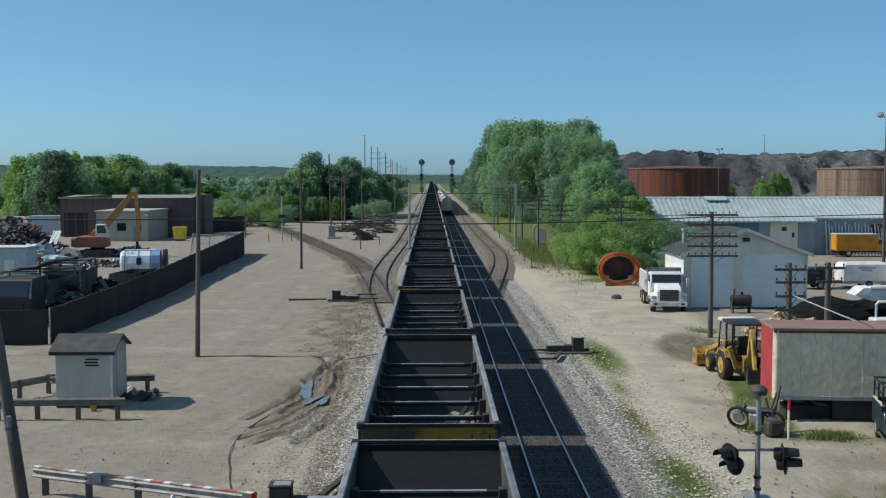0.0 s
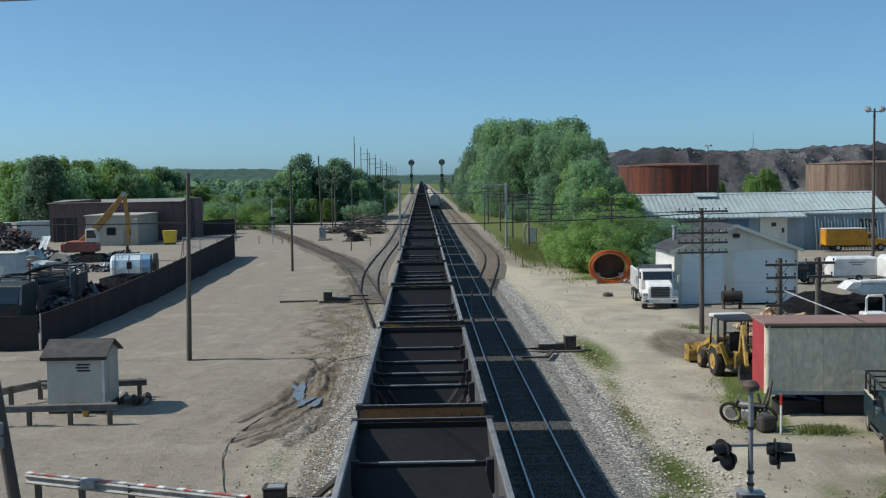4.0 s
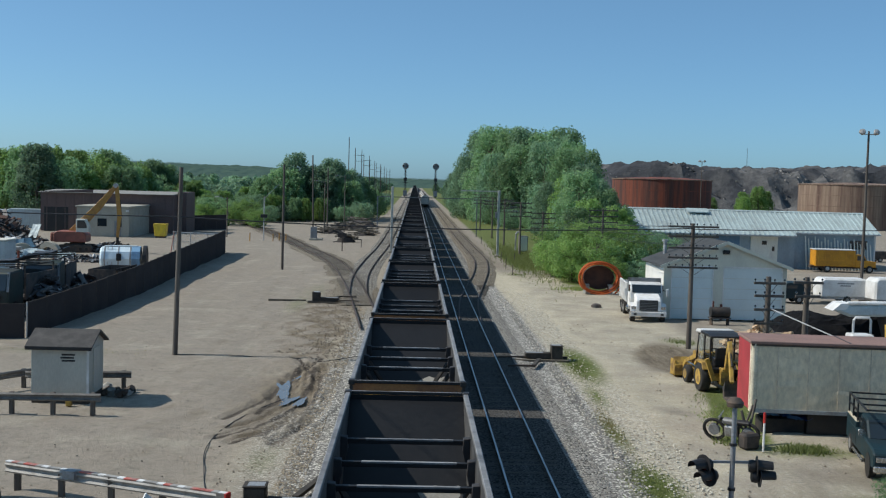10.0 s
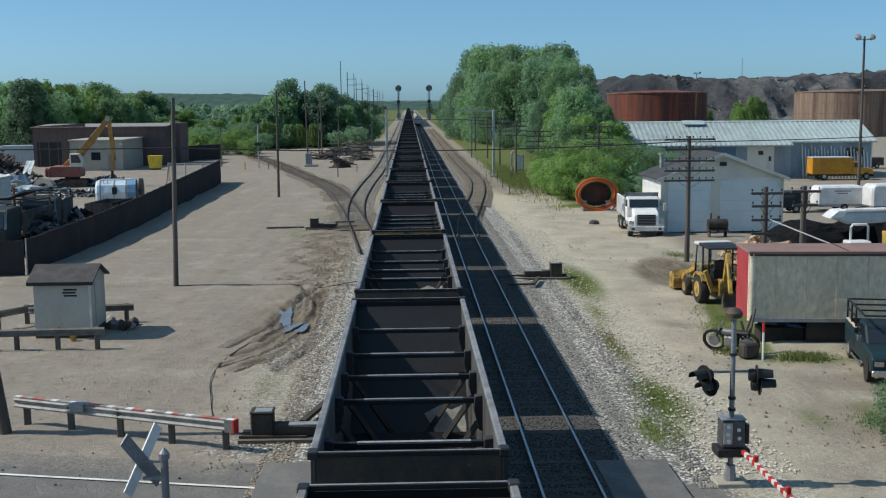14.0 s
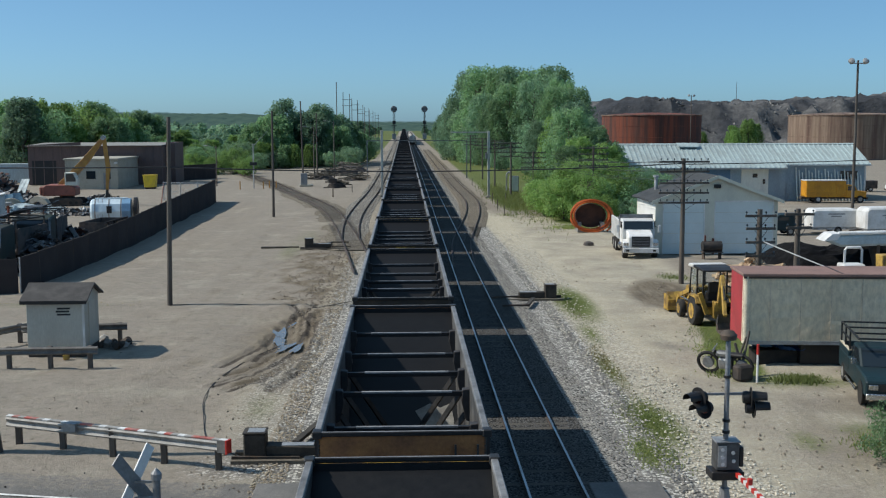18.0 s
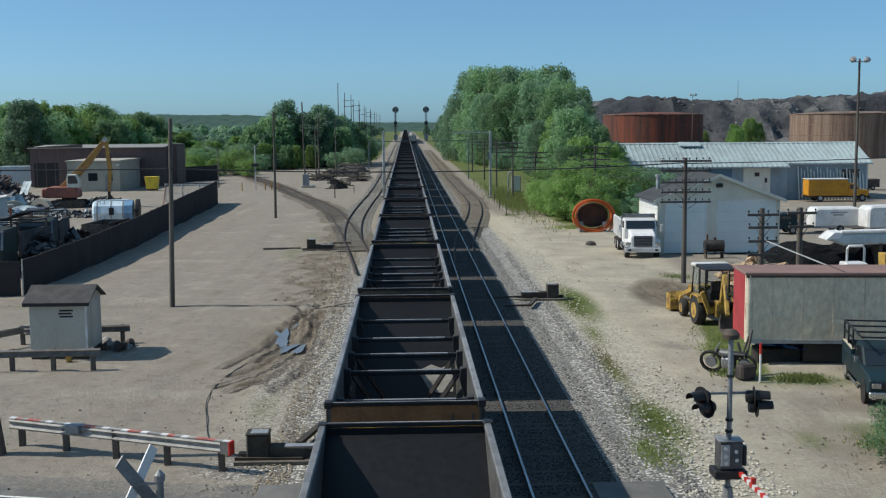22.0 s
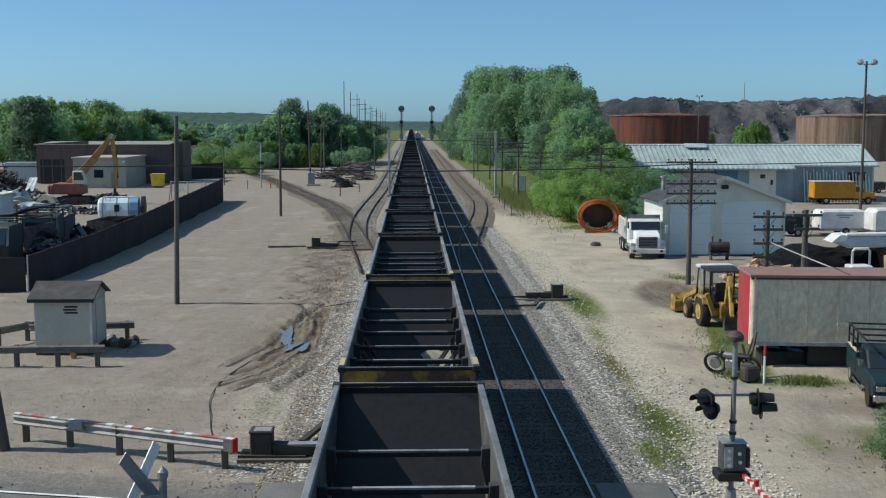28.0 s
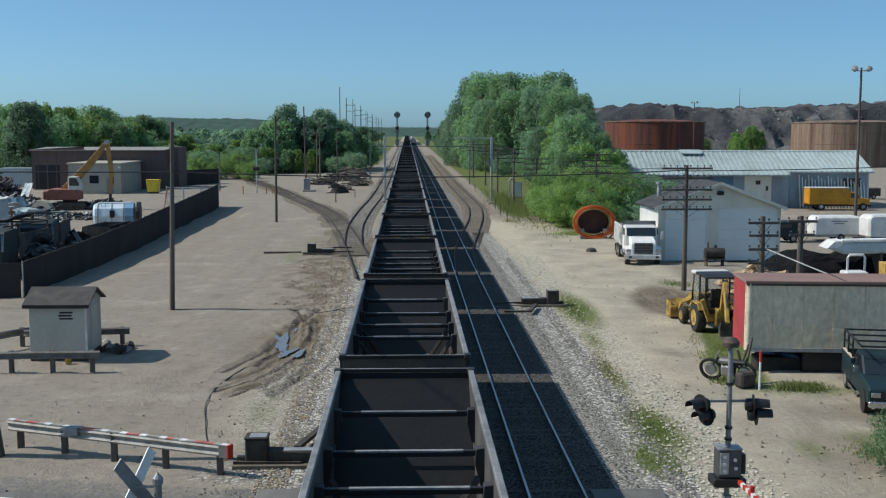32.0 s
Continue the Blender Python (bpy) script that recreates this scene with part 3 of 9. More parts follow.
def ground():
    xs, ys = spread(-2600, 2600, -34, 34, 0.34), spread(-300, 3600, 20, 112, 0.34)
    xs = np.unique(np.concatenate([xs[(xs < -9.6) | (xs > -3.4)], np.arange(-9.6, -3.39, 0.1)]))
    ys = np.unique(np.concatenate([ys[(ys < 37) | (ys > 64)], np.arange(37, 64, 0.2)]))
    X, Y = np.meshgrid(xs, ys)
    near = ramp(260, 120, np.hypot(X, Y - 60))
    z = 0.05 * rough_field(X, Y, 3, 9.0) * near + 0.02 * rough_field(X, Y, 5, 2.2) * near
    bed = ramp(8.4, 6.6, np.abs(X - 2.0))
    z = z * (1 - bed) - 0.04 * bed
    z = z * (1 - ramp(35, 29, Y)) - 0.02 * ramp(35, 29, Y)
    mud = np.zeros(X.shape)
    for r in RUTS:
        d = far_from(X, Y, r)
        z += -0.06 * np.exp(-(d / 0.22) ** 2) + 0.03 * np.exp(-((d - 0.42) / 0.2) ** 2)
        mud = np.maximum(mud, np.exp(-(d / 0.5) ** 2))
    d = np.hypot((X + 5.5) / 1.6, (Y - 50) / 4.5)
    z -= 0.07 * np.exp(-d ** 2)
    mud = np.maximum(mud * 0.9, 0.72 * np.exp(-(np.hypot((X + 5.7) / 2.4, (Y - 50) / 9) ** 2)))
    mud = np.maximum(mud, 1.25 * np.exp(-(np.hypot((X - 15.1 - 0.12 * (Y - 63.0)) / 2.1, (Y - 63.0) / 5.5) ** 4)))
    mud = np.maximum(mud, 0.48 * np.exp(-(far_from(X, Y, LEAD) / 2.6) ** 2))
    mud = np.maximum(mud, 0.55 * np.exp(-(np.hypot((X - 16.5) / 1.8, (Y - 38) / 1.5) ** 2)))
    mud = np.maximum(mud, 0.50 * ramp(3.0, 0.6, np.abs(X - 9.3 + 0.006 * (Y - 110))) * ramp(105, 135, Y) * ramp(500, 300, Y))
    # pale crushed stone beside the tracks and down the east lane
    pale = 0.75 * np.exp(-((X - 8.4) / 1.7) ** 2) * ramp(150, 120, Y) + (0.42 + 0.14 * ramp(30, 60, Y)) * ramp(6.4, 4.0, np.abs(X - 13.0 - 0.02 * (Y - 40))) * ramp(126, 112, Y)
    pale = np.maximum(pale, 0.62 * np.exp(-(np.hypot((X + 4.9) / 2.0, (Y - 39) / 6.0) ** 2)))
    pale = np.maximum(pale, 0.5 * np.exp(-((X + 4.0) / 1.2) ** 2))
    grass = np.zeros(X.shape)
    for cx, cy, rx, ry, a in ((7.5, 32.0, 0.7, 1.8, 0.8), (8.3, 35.5, 1.0, 3.4, 0.85), (9.4, 60.0, 1.15, 6.5, 1.0), (8.8, 51, 0.55, 3.5, 0.72), (8.3, 43.5, 0.5, 4.0, 0.72), (14.6, 41.3, 2.4, 1.0, 0.72), (15.5, 40.6, 3.2, 0.9, 0.62),
                              (17.4, 69.5, 1.6, 2.0, 0.6), (-5.1, 38, 0.9, 3.0, 0.42), (-9.0, 86, 1.3, 8.0, 0.45), (18.6, 41.5, 1.5, 0.9, 0.62), (12.6, 33, 0.7, 1.5, 0.6),
                              (15.0, 34.0, 1.4, 1.2, 0.6), (11.6, 117, 0.7, 3, 0.5), (-19.5, 60.5, 4.5, 1.6, 0.45), (-8.5, 96, 2.0, 12, 0.36)):
        grass = np.maximum(grass, a * np.exp(-(np.hypot((X - cx) / rx, (Y - cy) / ry) ** 2)))
    d = X - 12.5 - 0.19 * (Y - 44)
    grass = np.maximum(grass, 0.95 * ramp(-0.1, 0.5, d) * ramp(2.6, 1.8, d) * ramp(41.0, 42.5, Y) * ramp(55, 52.5, Y))
    grass = np.maximum(grass, 0.95 * ramp(10.8, 12.6, X) * ramp(119, 134, Y) * ramp(36, 26, X - 0.05 * (Y - 120)))
    grass = np.maximum(grass, ramp(14.2, 16.2, X) * ramp(103, 110, Y) * ramp(40, 30, X))
    grass = np.maximum(grass, ramp(12, 15, np.abs(X + 1 - 3)) * ramp(290, 330, Y))
    grass = np.maximum(grass, ramp(-26, -34, X) * ramp(224, 240, Y))
    grass = np.maximum(grass, ramp(-7.5, -9, X) * ramp(285, 310, Y))
    grass = np.maximum(grass, ramp(150, 180, np.abs(X)))
    grass = np.maximum(grass, ramp(700, 800, Y) * ramp(7, 9, np.abs(X - 2)))
    lane = Y + 0.2 * (X + 4)
    road = ramp(29.9, 29.3, lane) * ramp(17.0, 17.8, lane) * ramp(8.6, 7.4, X) * (0.55 + 0.45 * ramp(28.6, 27.6, lane) + 0.45 * ramp(-5.2, -4.6, X))
    road = np.maximum(road, ramp(26.4, 25.8, lane) * ramp(17.0, 17.8, lane))
    gravel = 1.0 * ramp(1.75, 0.9, np.abs(X + 2.9)) * ramp(96, 70, Y) + 1.0 * ramp(1.6, 0.7, np.abs(X - 6.8)) * ramp(150, 100, Y) + 0.42 * ramp(2.6, 1.2, np.abs(X - 8.6)) * ramp(110, 80, Y)
    gravel = np.maximum(gravel, 0.8 * np.exp(-(np.hypot((X + 4.2) / 2.4, (Y - 31.2) / 1.5) ** 2)))
    gravel = np.maximum(gravel, 0.47 * np.exp(-(np.hypot((X + 4.6) / 1.6, (Y - 40) / 9.0) ** 4)))
    pit = 1.25 * np.exp(-(np.hypot((X + 5.2) / 2.0, (Y - 50) / 8.5) ** 4))
    strip_ = np.exp(-(np.hypot((X + 6.0 + 0.03 * (Y - 72)) / 2.6, (Y - 76) / 20.0) ** 4)) * np.clip(0.75 + 0.5 * rough_field(X, Y, 48, 3.4), 0, 1.4)
    z += 0.045 * (pit + strip_) * rough_field(X, Y, 41, 1.3)
    mud = np.maximum(mud, pit * (0.55 + 0.12 * rough_field(X, Y, 42, 3.0) + 0.10 * rough_field(X, Y, 45, 1.1)))
    mud = np.maximum(mud, strip_ * (0.82 + 0.30 * rough_field(X, Y, 46, 1.6)))
    wet = np.zeros(X.shape)
    for i, r in enumerate(WET):
        d = far_from(X, Y, r)
        z += -0.035 * np.exp(-(d / 0.2) ** 2) + 0.03 * np.exp(-((d - 0.45) / 0.2) ** 2)
        wet = np.maximum(wet, (0.80 if i < 9 else 0.45) * np.exp(-(d / 0.17) ** 2))
        for side in (-0.62, -0.34, 0.34, 0.66) if i in (0, 1, 2, 8) else ():
            line = [(p.x, p.y) for p in shift(smooth_line(r, 1.0), side * (1 + 0.25 * math.sin(3.1 * i)))]
            d = far_from(X, Y, line)
            k = np.exp(-(d / 0.11) ** 2)
            z += -0.028 * k + 0.02 * np.exp(-((d - 0.17) / 0.09) ** 2)
            wet = np.maximum(wet, 0.52 * k * (0.65 + 0.45 * rough_field(X, Y, 70 + i, 2.5)))
    wet = np.maximum(wet, 0.34 * np.exp(-(np.hypot((X + 5.2) / 0.9, (Y - 50.5) / 4.0) ** 2)))
    mud = np.maximum(mud, (0.50 + 0.12 * rough_field(X, Y, 47, 4.0)) * np.exp(-(np.hypot((X - 17) / 5.5, (Y - 32) / 8.5) ** 4)))
    tyre = np.zeros(X.shape)
    for r in ([(-30, 30.5), (-16, 36), (-10, 47), (-9.4, 62), (-10.2, 90), (-12, 125)], [(-32, 33), (-18, 38), (-12, 48), (-11.2, 62), (-12, 90), (-14, 125)], [(-11, 31), (-9, 42), (-8.6, 60), (-9, 80)], [(-26, 36), (-12, 40), (-4.6, 52)],
              [(9.9, 30), (10.4, 50), (11.6, 75), (12.0, 104)], [(14.6, 26), (14.2, 36), (14.6, 44)]):
        tyre = np.maximum(tyre, np.exp(-(far_from(X, Y, r) / 0.5) ** 2))
    mud = np.maximum(mud, np.where(X > 0, 0.2, 0.33) * tyre * (0.8 + 0.35 * rough_field(X, Y, 43, 5.0)))
    pale = pale + 0.10 * rough_field(X, Y, 44, 4.0) * (X > 7.5)
    for px, py, rx, ry, a in PUDDLES:
        k = ramp(1.9, 1.15, np.hypot((X - px) / (rx * 1.15), (Y - py) / (ry * 1.15)))
        z = z * (1 - k) - 0.135 * k
    me = bpy.data.meshes.new("ground")
    w = len(xs)
    idx = np.arange(len(ys) * w).reshape(len(ys), w)
    quads = np.stack([idx[:-1, :-1], idx[:-1, 1:], idx[1:, 1:], idx[1:, :-1]], -1).reshape(-1, 4)
    me.from_pydata(np.stack([X, Y, z], -1).reshape(-1, 3).tolist(), [], quads.tolist())
    for key, chans in (("zone", (grass, mud, pale)), ("zone_more", (road, gravel, wet))):
        a = me.color_attributes.new(key, "FLOAT_COLOR", "POINT")
        a.data.foreach_set("color", np.stack([*chans, np.ones(X.shape)], -1).astype(np.float32).ravel())
    me.materials.append(GROUND)
    me.shade_smooth()
    tagged(new("ground", me), "tan dirt yard with pale gravel, mud ruts and thin grass", "ground", kind="structure")


ground()


# ---- tracks ----
def strip(name, line, profile, material, label="", parent=None, kind="structure"):
    """A profile of (x, z) points drawn along a line of points."""
    s = Shape()
    n = len(profile)
    v, f = [], []
    for i, p in enumerate(line):
        d = (line[min(i + 1, len(line) - 1)] - line[max(i - 1, 0)]).normalized()
        side = Vector((d.y, -d.x, 0))
        v += [p + side * x + Vector((0, 0, z)) for x, z in profile]
        if i:
            a = (i - 1) * n
            f += [(a + j, a + j + 1, a + n + j + 1, a + n + j) for j in range(n - 1)]
    s.add(v, f)
    if parent:
        return part(name, s, material, parent, label)
    return whole(name, s, material, None, label, name.replace("_", " "), kind=kind)


def straight(x, y0, y1, step=8.0):
    return [Vector((x, y, 0)) for y in np.arange(y0, y1 + 0.1, step)]


TAR_PANEL = surface("crossing_asphalt", (0.13, 0.128, 0.122), (0.17, 0.165, 0.155), rough=0.9, s1=1.5, s2=20)
for x0, x1, y1 in ((4.98, 6.95, 29.0), (-4.1, -2.0, 29.3)):
    whole("crossing_panel", Shape().box(x0, x1, 17.5, y1, -0.2, 0.115), TAR_PANEL, None, "grey asphalt panel of the road crossing beside the rail", "road", kind="structure", bevel=0.02)

whole_bed = straight(2.0, -60, 1612)
strip("ballast", whole_bed, [(-5.4, -0.12), (-4.2, 0.02), (-3.4, 0.07), (3.4, 0.07), (4.2, 0.03), (5.3, -0.12)], BALLAST, "grey crushed stone ballast under the double track")
# dark strip over the ballast deepens the train's shadow by its colour
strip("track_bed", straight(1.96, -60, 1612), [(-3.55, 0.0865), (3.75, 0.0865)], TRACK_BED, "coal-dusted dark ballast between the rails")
strip("ballast_lead", smooth_line(LEAD[2:], 2.0), [(-2.2, -0.02), (-1.4, 0.05), (1.4, 0.05), (2.2, -0.02)], OLD_BALLAST, "brown dirty ballast under the curving lead track")
strip("ballast_siding", smooth_line(SIDING, 3.0), [(-1.7, -0.02), (-1.2, 0.055), (1.2, 0.055), (1.7, -0.02)], BALLAST, "pale stone ballast under the siding")
strip("ballast_east", smooth_line(SIDING_EAST[2:], 3.0), [(-1.7, -0.02), (-1.2, 0.05), (1.2, 0.05), (1.7, -0.02)], OLD_BALLAST, "brown dirt ballast under the east siding")

RAIL_PROFILE = [(-0.07, 0.06), (-0.07, 0.08), (-0.012, 0.10), (-0.012, 0.165), (-0.036, 0.172), (-0.036, 0.199), (0.036, 0.199), (0.036, 0.172), (0.012, 0.165), (0.012, 0.10), (0.07, 0.08), (0.07, 0.06)]


def track(name, line, label, shiny, tie_near, tie_far):
    t = thing(name, None, label, "railway track", kind="structure")
    for s in (-0.755, 0.755):
        r = strip("rail", shift(line, s), RAIL_PROFILE, RAIL, parent=t)
        strip("railhead", shift(line, s), [(-0.033, 0.2035), (0.033, 0.2035)], shiny, parent=r)
    return t


TRACKS = [(track("main_track", straight(MAIN_X, -60, 1612), "main track beneath the moving coal train", RAIL_TOP, 0, 0), straight(MAIN_X, -30, 320, 0.55)),
          (track("second_track", straight(SECOND_X, -60, 1612), "second main track with polished rails in the train's shadow", RAIL_TOP, 0, 0), straight(SECOND_X, -4, 320, 0.55)),
          (track("lead_track", smooth_line(LEAD[1:], 1.5), "rusty lead track curving away to the scrap yard", RAIL, 0, 0), smooth_line(LEAD[2:-1], 0.58)),
          (track("siding_track", smooth_line(SIDING, 1.5), "rusty siding beside the main line", RAIL, 0, 0), smooth_line(SIDING[:-1], 0.58)),
          (track("east_siding", smooth_line(SIDING_EAST, 1.5), "disused siding half buried in brown dirt", RAIL, 0, 0), smooth_line(SIDING_EAST[:-1], 0.58))]


TIE_MESH = Shape().box(-1.28, 1.28, -0.115, 0.115, 0.0, 0.16).mesh("tie_piece", 0.012)


CAR_HALF = 7.25


def hopper_meshes():
    """The meshes of an open coal hopper car, 14.5 m long; y runs along the car, z from the railhead."""
    M = {}
    HL, W, T = CAR_HALF - 0.05, 1.6, 3.95
    s = Shape()
    for x in (W - 0.03,):
        s.prism([(-HL, 2.75), (-HL, T - 0.1), (HL, T - 0.1), (HL, 2.75), (3.2, 0.95), (-3.2, 0.95)], x - 0.025, x + 0.025, "x")
    M["side_wall"] = s.mesh("side_wall")
    M["top_chord"] = Shape().box(W - 0.07, W + 0.06, -HL, HL, T - 0.12, T).mesh("top_chord", 0.015)
    M["side_post"] = Shape().prism([(W, 1.3), (W, T - 0.12), (W + 0.09, T - 0.16), (W + 0.09, 1.4)], -0.07, 0.07, "y").mesh("side_post")
    M["end_wall"] = Shape().box(-W + 0.03, W - 0.03, -HL, -HL + 0.05, 2.55, T - 0.08).mesh("end_wall")
    M["end_rim"] = Shape().box(-W - 0.05, W + 0.05, -HL - 0.05, -HL + 0.035, T - 0.08, T + 0.01).mesh("end_rim", 0.015)
    M["corner_cap"] = Shape().box(-0.09, 0.09, -0.12, 0.12, -0.10, 0.05).mesh("corner_cap", 0.02)
    M["slope_sheet"] = Shape().prism([(-HL + 0.05, T - 0.22), (-2.1, 0.75), (-2.1, 0.70), (-HL + 0.05, T - 0.29)], -W + 0.05, W - 0.05, "x").mesh("slope_sheet")
    M["middle_ridge"] = Shape().prism([(-1.15, 0.75), (0, 2.05), (1.15, 0.75)], -W + 0.05, W - 0.05, "x").mesh("middle_ridge")
    M["sill_hood"] = Shape().prism([(-0.42, 0.7), (0, 1.35), (0.42, 0.7)], -2.4, 2.4, "y").mesh("sill_hood")
    M["hopper_floor"] = Shape().prism([(-1.58, 0.95), (-1.0, 0.35), (1.0, 0.35), (1.58, 0.95), (1.55, 0.95), (0.98, 0.40), (-0.98, 0.40), (-1.55, 0.95)], -2.3, 2.3, "y").mesh("hopper_floor")
    M["crossbar"] = Shape().box(-W + 0.05, W - 0.05, -0.05, 0.05, -0.065, 0.055).mesh("crossbar", 0.012)
    # pale strip paints the bar's sunlit edge, cut short of the left wall's shade
    M["worn_edge"] = Shape().prism([(-0.054, 0.025), (-0.054, 0.06), (0.045, 0.06), (0.045, 0.05), (-0.044, 0.05), (-0.044, 0.025)], -0.95, 1.14, "x").mesh("worn_edge")
    M["end_rim"].materials.append(CAR_BAR)
    M["end_rim"].materials.append(CAR_RIM)
    # upward faces take the pale rim colour as a painted highlight, the rest stays dark
    for face in M["end_rim"].polygons:
        face.material_index = 1 if face.normal.z > 0.9 else 0
    M["gusset"] = Shape().prism([(0.14, 0.12), (-0.03, 0.10), (-0.05, -0.20), (0.05, -0.62), (0.14, -0.66)], -0.11, 0.11, "y").mesh("gusset", 0.012)
    M["dust_patch"] = Shape().add([(x, y, 0.765 + (y - 2.1) * (T - 0.97) / (HL - 2.15)) for x, y in ((0.75, 3.0), (1.0, 2.85), (1.5, 2.9), (1.52, 3.4), (1.44, 3.95), (1.15, 3.8), (0.85, 3.95), (0.42, 3.7), (0.6, 3.35))], [tuple(range(9))]).mesh("dust_patch")
    M["brace"] = Shape().bar((1.45, 0, 3.0), (0.30, 0.7, 1.05), 0.14, 0.11).mesh("brace")
    M["centre_sill"] = Shape().box(-0.3, 0.3, -7.6, 7.6, 0.62, 0.95).mesh("centre_sill")
    M["coupler"] = Shape().box(-0.12, 0.12, -8.02, -7.3, 0.72, 0.92).box(-0.2, 0.2, -8.05, -7.85, 0.66, 0.98).mesh("coupler", 0.02)
    M["end_ladder"] = Shape().bar((1.0, -HL - 0.06, 1.3), (1.0, -HL - 0.06, 3.7), 0.04, 0.04).bar((1.42, -HL - 0.06, 1.3), (1.42, -HL - 0.06, 3.7), 0.04, 0.04)
    for i in range(7):
        M["end_ladder"].bar((1.0, -HL - 0.06, 1.45 + i * 0.33), (1.42, -HL - 0.06, 1.45 + i * 0.33), 0.025, 0.025)
    M["end_ladder"] = M["end_ladder"].mesh("end_ladder")
    M["end_strut"] = Shape().bar((0.55, -HL + 0.02, 2.7), (0.55, -HL + 0.02, 0.95), 0.12, 0.12).mesh("end_strut")
    M["end_platform"] = Shape().box(-1.5, 1.5, -7.55, -5.6, 0.95, 1.03).mesh("end_platform")
    M["side_frame"] = Shape().prism([(-1.2, 0.42), (-0.9, 0.62), (0.9, 0.62), (1.2, 0.42), (0.55, 0.28), (-0.55, 0.28)], 0.98, 1.1, "x").mesh("side_frame")
    M["wheel"] = Shape().lathe([(0.47, -0.07), (0.47, -0.045), (0.43, -0.04), (0.42, 0.05), (0.1, 0.06), (0.1, -0.07)], 18, pose(0, 0, 0, 0, 90, 0)).mesh("wheel", 0, True)
    M["axle"] = Shape().rod((-0.8, 0, 0), (0.8, 0, 0), 0.08).mesh("axle")
    return M


HM = hopper_meshes()
MIRROR_Y = pose(0, 0, 0, 0, 0, 180)
BARS_A, BARS_C, BARS_D = (-5.4, -2.45, -0.42, 1.78, 4.75), (-4.5, -2.7, -0.58, 1.33, 3.45), (-5.4, -2.45, -0.42, 1.85)


def hopper(paint, bars, tips, near, m):
    """One coal hopper; the distant ones go without running gear."""
    words = {"yellow": "black open coal hopper car, empty, with faded yellow ends", "rust": "black open coal hopper car, empty, with rust-brown ends", "dark": "black open coal hopper car, empty, with dark soot-stained ends"}
    h = thing("hopper_car", m, words[paint] if not tips else "black empty coal hopper car with yellow ends and yellow rim corners", "coal hopper car", "cars of the coal train")
    ends = {"yellow": END_YELLOW, "rust": END_RUST, "dark": END_DARK}[paint]
    me_end = bpy.data.meshes.get("end_wall_" + paint)
    if not me_end:
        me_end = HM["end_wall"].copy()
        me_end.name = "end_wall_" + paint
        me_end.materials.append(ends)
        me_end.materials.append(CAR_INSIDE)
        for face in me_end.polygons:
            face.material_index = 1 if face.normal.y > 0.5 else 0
    rim = CAR_RIM if paint == "dark" else END_YELLOW if paint == "yellow" else END_RUST
    me_rim = bpy.data.meshes.get("end_rim_" + paint)
    if not me_rim:
        me_rim = HM["end_rim"].copy()
        me_rim.name = "end_rim_" + paint
    for turn in (Matrix(), MIRROR_Y):
        part("side_wall", HM["side_wall"], CAR_SIDE, h, m=turn)
        part("top_chord", HM["top_chord"], CAR_RIM, h, "worn bare steel rim", m=turn)
        part("end_wall", me_end, ends, h, m=turn)
        part("end_rim", HM["end_rim"], CAR_BAR, h, m=turn)
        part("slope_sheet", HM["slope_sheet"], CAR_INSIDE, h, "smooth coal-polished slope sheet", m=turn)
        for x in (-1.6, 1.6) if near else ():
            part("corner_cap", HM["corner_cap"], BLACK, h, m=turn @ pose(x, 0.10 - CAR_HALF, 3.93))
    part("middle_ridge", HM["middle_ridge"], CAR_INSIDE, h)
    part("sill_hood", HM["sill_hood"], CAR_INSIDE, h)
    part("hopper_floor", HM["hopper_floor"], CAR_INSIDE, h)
    for i, y in enumerate(bars):
        bar = part("crossbar", HM["crossbar"], CAR_BAR, h, m=pose(0, y, 3.49))
        if near:
            part("worn_edge", HM["worn_edge"], WORN_SUNLIT, bar, "bare worn steel edge")
    for turn in (Matrix(), MIRROR_Y) if not near else ():
        b = part("bogie", HM["bogie"], IRON, h, m=turn @ pose(0, -5.6, 0))
        for dy in (-0.9, 0.9):
            for x in (-0.755, 0.755):
                part("wheel", HM["wheel"], IRON, b, m=pose(x, dy, 0.47))
    if not near:
        return h
    side = random.Random(repr(m))
    part("dust_patch", HM["dust_patch"], RIDGE_WORN, h, "pale dried coal dust", m=pose(side.uniform(-0.1, 0.05), 0, 0) @ Matrix.Translation((0, s := side.uniform(-0.35, 0.55), s * 0.59)) )
    if tips:
        for x in (-1.615, 1.615):
            tip = part("rim_tip", HM["rim_tip"], YELLOW_TIP, h, "bright yellow painted rim corner", m=pose(x, -6.7, 3.955))
    for y in bars:
        for s in (0, 180):
            part("gusset", HM["gusset"], CAR_BLACK, h, m=pose(0, y, 3.49) @ pose(0, 0, 0, 0, 0, s) @ pose(1.41, 0, 0))
    for y in bars[1:4]:
        part("brace", HM["brace"], CAR_BRACE, h, m=pose(0, y, 0))
        part("brace", HM["brace_left"], CAR_BRACE, h, m=pose(0, y, 0))
    for turn in (Matrix(), MIRROR_Y):
        for j in range(9):
            part("side_post", HM["side_post"], CAR_BLACK, h, m=turn @ pose(0, -6.6 + j * 1.65, 0))
        part("coupler", HM["coupler"], IRON, h, m=turn)
        part("end_ladder", HM["end_ladder"], CAR_BLACK, h, m=turn)
        part("end_platform", HM["end_platform"], IRON, h, m=turn)
        for s in (Matrix(), pose(-1.1, 0, 0)):
            part("end_strut", HM["end_strut"], CAR_BLACK, h, m=turn @ s)
        b = part("bogie", HM["bogie"], IRON, h, m=turn @ pose(0, -5.6, 0))
